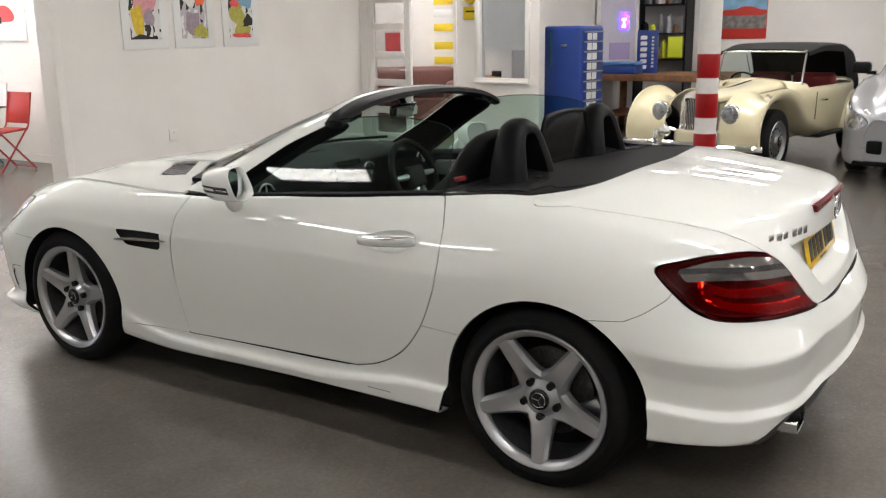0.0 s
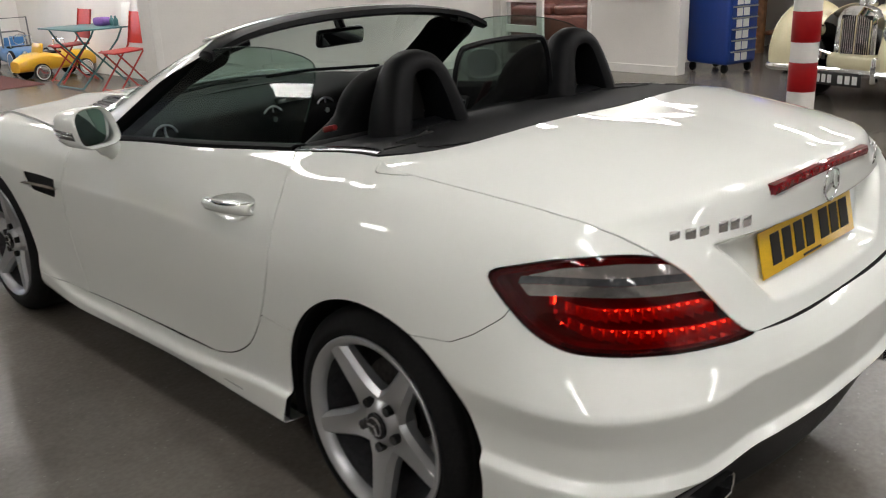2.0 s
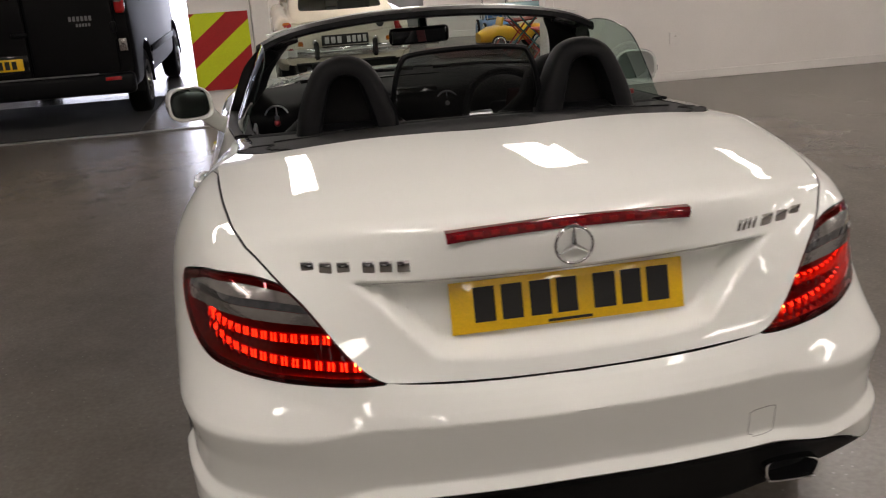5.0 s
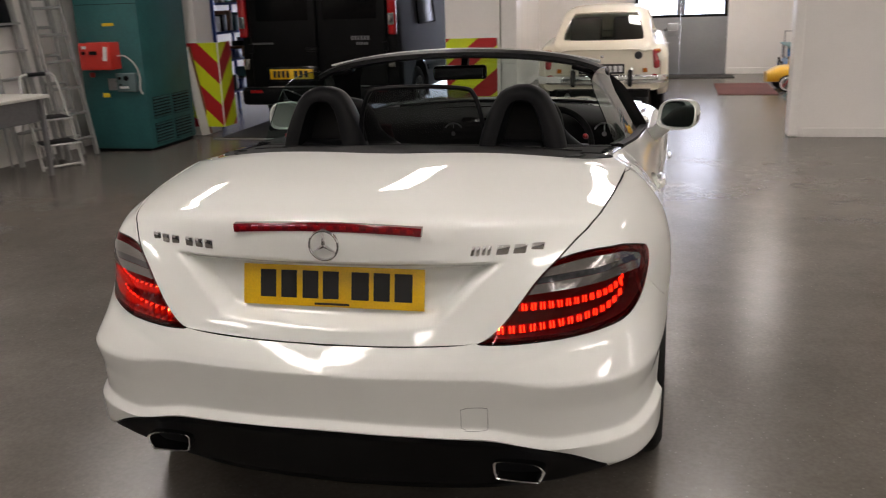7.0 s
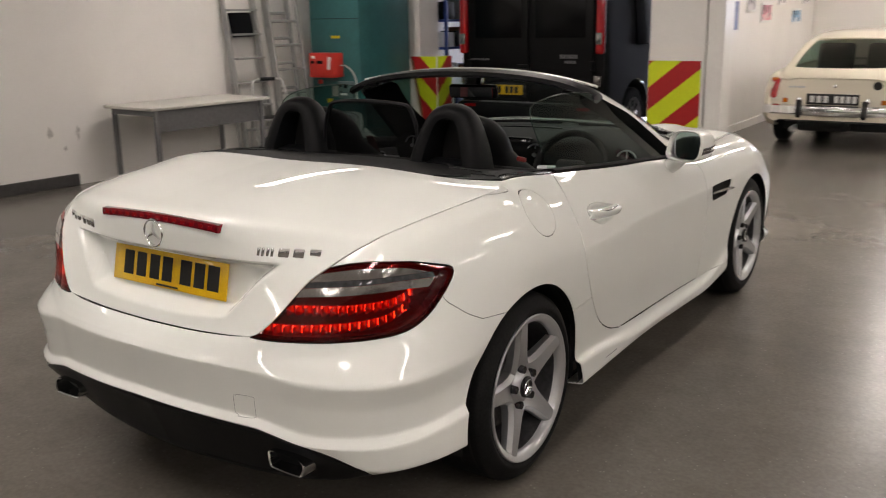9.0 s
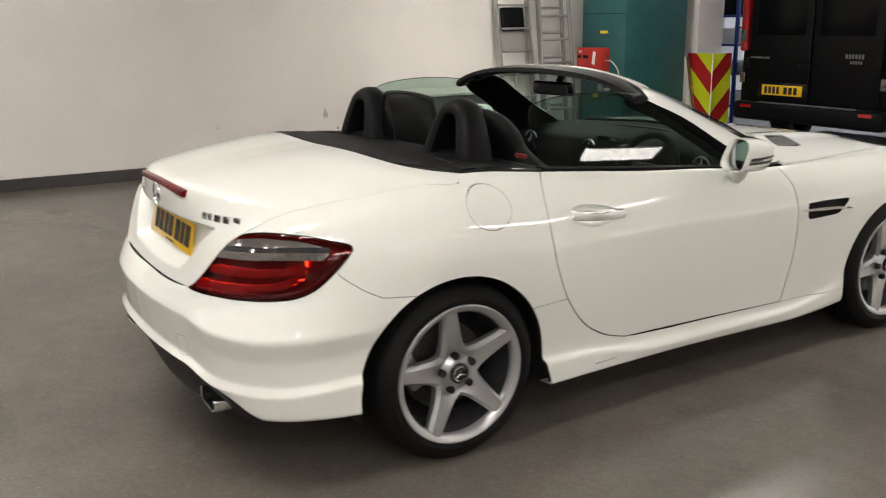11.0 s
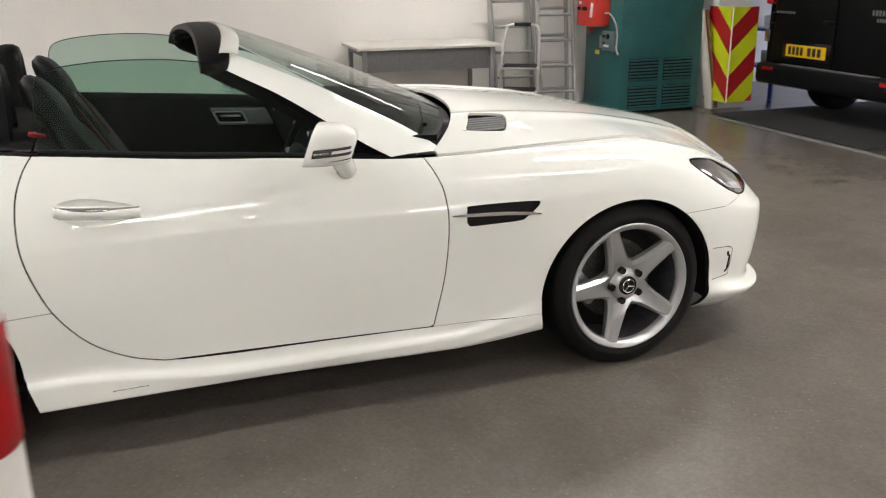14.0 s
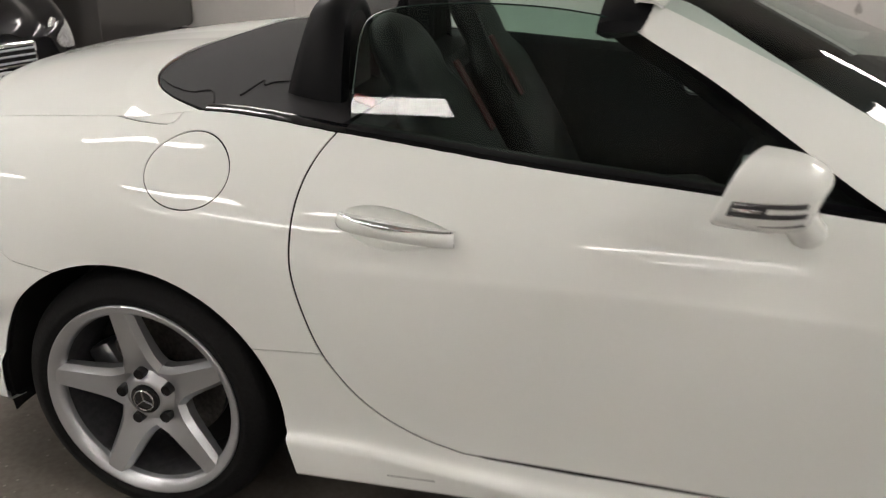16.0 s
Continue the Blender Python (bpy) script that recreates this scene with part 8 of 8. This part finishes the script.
    part("screen_glass", sheet_quad((-.49, -1.40, .89), (.49, -1.40, .89), (.48, -1.515, 1.21), (-.48, -1.515, 1.21)), CLEAR, fr)
    V = []
    for f in np.linspace(0, 1, 26):
        y = -1.50 - 1.58 * f
        zt = float(pchip([0, .3, .6, .8, .92, 1], [1.235, 1.30, 1.295, 1.235, 1.08, .86], f))
        hw = float(np.interp(f, [0, .5, 1], [.51, .56, .56]))
        drop = float(np.interp(f, [0, .62, .70, 1], [.04, .08, .36, .30]))
        for u in np.linspace(-1, 1, 33):
            a = abs(u)
            V.append((hw * math.copysign(min(1, a * 1.25), u) * (1 if a < .8 else 1 + .06 * (a - .8)), y, zt - .025 * min(1, a * 1.25) ** 4 - drop * max(0, (a - .8) / .2)))
    sheet(V, grid_faces(26, 33), "hood", SOFT_TOP, car, thick=0.01, label="black cloth hood")
    part("steering_wheel", tube([(.30 + .19 * math.cos(a), -1.72 + .08 * math.sin(a), .80 + .17 * math.sin(a)) for a in np.linspace(0, 2 * math.pi, 36, False)], .011, 8, True), TRIM, car)
    part("dashboard", boxed((1.0, .05, .22), (0, -1.46, .76), bevel=.01), RED_TRIM, car)
    part("chassis", boxed((.66, 2.9, .12), (0, -1.5, .30), bevel=.01), DARK_GAP, car)
    part("front_axle", tube([(-.6, AX[0], .30), (.6, AX[0], .30)], .03, 8), DARK_GAP, car)


def sheet_quad(a, b, c, d):
    bm = bmesh.new()
    bm.faces.new([bm.verts.new(p) for p in (a, b, c, d)])
    return bm
cream_roadster()


# modern cars at the edges of the room
def modern_car(label, at, turn, paint, twin_grille):
    car = thing("parked_car", label, "car", at=at, turn=turn)
    rows = [(0, .60, .60, .66, .42, .30), (-.05, .72, .655, .71, .52, .40), (-.18, .80, .72, .78, .58, .46), (-.45, .865, .80, .87, .62, .5), (-.9, .89, .88, .95, .66, .55), (-1.2, .90, .92, 1.01, .72, .62), (-1.6, .90, .94, 1.27, .76, .62), (-2.0, .90, .95, 1.42, .76, .60), (-2.6, .90, .96, 1.46, .76, .60),
            (-3.4, .90, .97, 1.42, .75, .59), (-3.9, .88, .97, 1.22, .73, .60), (-4.2, .83, .92, 1.0, .66, .55), (-4.3, .74, .84, .88, .55, .45)][::-1]
    V, F = hull([(r[0], cabin_section(*r[1:], zb=.18)) for r in rows], lambda o: None, 120, 60)
    cap(V, 120, 60, 0, "tail_panel", paint, car)
    cap(V, 120, 60, -1, "nose_panel", paint, car)
    axles = ((-.86, .315), (-3.45, .315))
    HEAD = smooth_line([(-.005, .575), (-.03, .64), (-.18, .71), (-.48, .775), (-.56, .76), (-.38, .64), (-.16, .545), (-.03, .53)], 40, close=True).tolist()
    head = lambda V: np.where(V[:, 0] > .40, inside(V[:, 1:3], HEAD), -1.0)
    GLASS = smooth_line([(-1.72, 1.02), (-1.95, 1.20), (-2.25, 1.34), (-2.7, 1.36), (-3.3, 1.32), (-3.7, 1.16), (-3.75, 1.05), (-2.6, 1.0)], 50, close=True).tolist()
    glass = lambda V: np.where(V[:, 0] > .45, inside(V[:, 1:3], GLASS), -1.0)
    scr = lambda V: np.minimum(np.minimum(.66 - V[:, 0], V[:, 2] - 1.02), np.minimum(V[:, 1] + 2.02, -1.18 - V[:, 1]))
    V, F = arch_cut(V, F, axles, .365, .5)
    g = V, F
    for f in (head, glass, scr):
        g = clipped(*g, -f(g[0]) - .001)
    sheet(*g, "body", paint, car, both=True, thick=0.012)
    for mir in (False, True):
        lamp = sheet(*clipped(V, F, head(V) - .003), "headlamp", HEAD_GLASS, car, mirror=mir, thick=0.01, label="swept clear headlamp")
        s = -1 if mir else 1
        for x, y, r in ((.62, -.07, .062), (.735, -.18, .062)):
            part("reflector_bowl", lathe(smooth_line([(r, .0), (r * .8, .016), (.001, .022)], 10).tolist(), 24, m=pose(s * x, y, .655 - (y + .1) * .1, 0, 0, 90 - s * 35)), CHROME, lamp)
        sheet(*clipped(V, F, glass(V) - .003), "side_window", DARK_GLASS, car, mirror=mir, thick=0.01)
        intake = part("air_intake", boxed((.34, .05, .13), (s * .60, -.035, .36), (0, 0, -s * 22), .02, 3), TRIM, car, "dark lower air intake")
        part("fog_lamp", lathe(smooth_line([(.04, .0), (.03, .012), (.001, .016)], 8).tolist(), 20, m=pose(s * .63, -.015, .36, 0, 0, 90 - s * 22)), CHROME, intake)
        mirror = part("door_mirror", boxed((.20, .12, .13), (s * .99, -1.85, 1.03), (0, 0, -s * 10), .04, 3), TRIM if twin_grille else paint, car)
        part("mirror_foot", boxed((.10, .06, .04), (s * .88, -1.83, .975), bevel=.012), TRIM, mirror)
        part("door_seam", boxed((.006, .006, .60), (s * .900, -1.45, .62)), DARK_GAP, car)
        part("door_seam", boxed((.006, .006, .60), (s * .900, -2.50, .62)), DARK_GAP, car)
        part("door_handle", boxed((.03, .18, .03), (s * .905, -2.30, .84), bevel=.01), paint, car)
        for ya, za in axles:
            plain_wheel(car, (s * .785, ya, .315), .315, .21, ALLOY, spokes=10)
        if twin_grille:
            gr = part("grille", boxed((.30, .05, .20), (s * .185, .012, .535), (-8, 0, -s * 6), .03, 3), CHROME, car, "twin chrome-edged grille")
            part("grille_mesh", boxed((.265, .02, .165), (s * .185, .034, .535), (-8, 0, -s * 6), .02, 3), DARK_GAP, gr)
            for k in range(7):
                part("slat", boxed((.008, .012, .155), (s * .185 - .105 + .035 * k, .046, .535), (-8, 0, -s * 6), .002, 1), TRIM, gr)
    if not twin_grille:
        gr = part("grille", boxed((.90, .06, .15), (0, .005, .54), bevel=.03, segs=3), CHROME, car, "chrome-edged grille")
        part("grille_mesh", boxed((.86, .03, .115), (0, .025, .54), bevel=.02, segs=3), DARK_GAP, gr)
        for k in range(3):
            part("slat", boxed((.84, .02, .012), (0, .038, .505 + .035 * k), bevel=.003, segs=1), SATIN, gr)
    sheet(*clipped(V, F, scr(V) - .003), "windscreen", DARK_GLASS, car, both=True, thick=0.01)
    part("front_bumper_lip", boxed((1.40, .16, .05), (0, -.06, .20), bevel=.02, segs=3), TRIM, car)
    part("centre_intake", boxed((.70, .05, .10), (0, .0, .32), bevel=.02, segs=3), TRIM, car)
    plate = part("number_plate", boxed((.52, .012, .112), (0, .03, .405), bevel=.003), PLATE_WHITE, car, "white number plate with dark bars")
    bars(plate, "plate_bar", 4, -.24, -.03, .405, .076, .038, PLATE_BLACK)
    bars(plate, "plate_bar", 3, .02, .24, .405, .076, .038, PLATE_BLACK)
    wheel_wells(car, axles, .365, .55, .87)
    part("underbody", boxed((1.3, 4.0, .06), (0, -2.15, .21)), DARK_GAP, car)
modern_car("silver hatchback with a twin grille, beside the vintage roadster", (6.05, -.66, 0), 88, SILVER_PAINT, True)
modern_car("black car with a bright headlamp, standing askew", (-1.62, -2.64, 0), -20, BLACK_PAINT, False)
modern_car("dark grey car along the white wall", (-4.92, -7.85, 0), 180, GREY_PAINT, False)

# shelves in the van bay
rack = thing("bay_shelf", "blue steel shelf rack crowded with boxes", "shelf rack", at=(-4.75, 8.3, 0))
for z in (.35, .75, 1.10, 1.45, 1.80):
    part("shelf", boxed((.50, 1.5, .03), (0, 0, z), bevel=.004), BLUE_CABINET, rack)
for sx in (-1, 1):
    for sy in (-1, 1):
        part("upright", boxed((.04, .04, 2.0), (sx * .24, sy * .74, 1.0), bevel=.004), BLUE_CABINET, rack)
rng2 = random.Random(9)
for z in (.365, .765, 1.115, 1.465):
    y = 7.62
    while y < 8.9:
        w, h = rng2.uniform(.08, .22), rng2.uniform(.10, .26)
        t3 = thing("box", "small box on the blue shelf rack", "box", "boxes on the blue rack", at=(-4.66, y + w / 2, z))
        part("box_body", boxed((.26, w, h), (0, 0, h / 2), bevel=.006), rng2.choice([TRIM, PAPER, TABLE_GREY, BLUE_CABINET, TEAL, DARK_WOOD, PAPER]), t3)
        y += w + rng2.uniform(.02, .08)
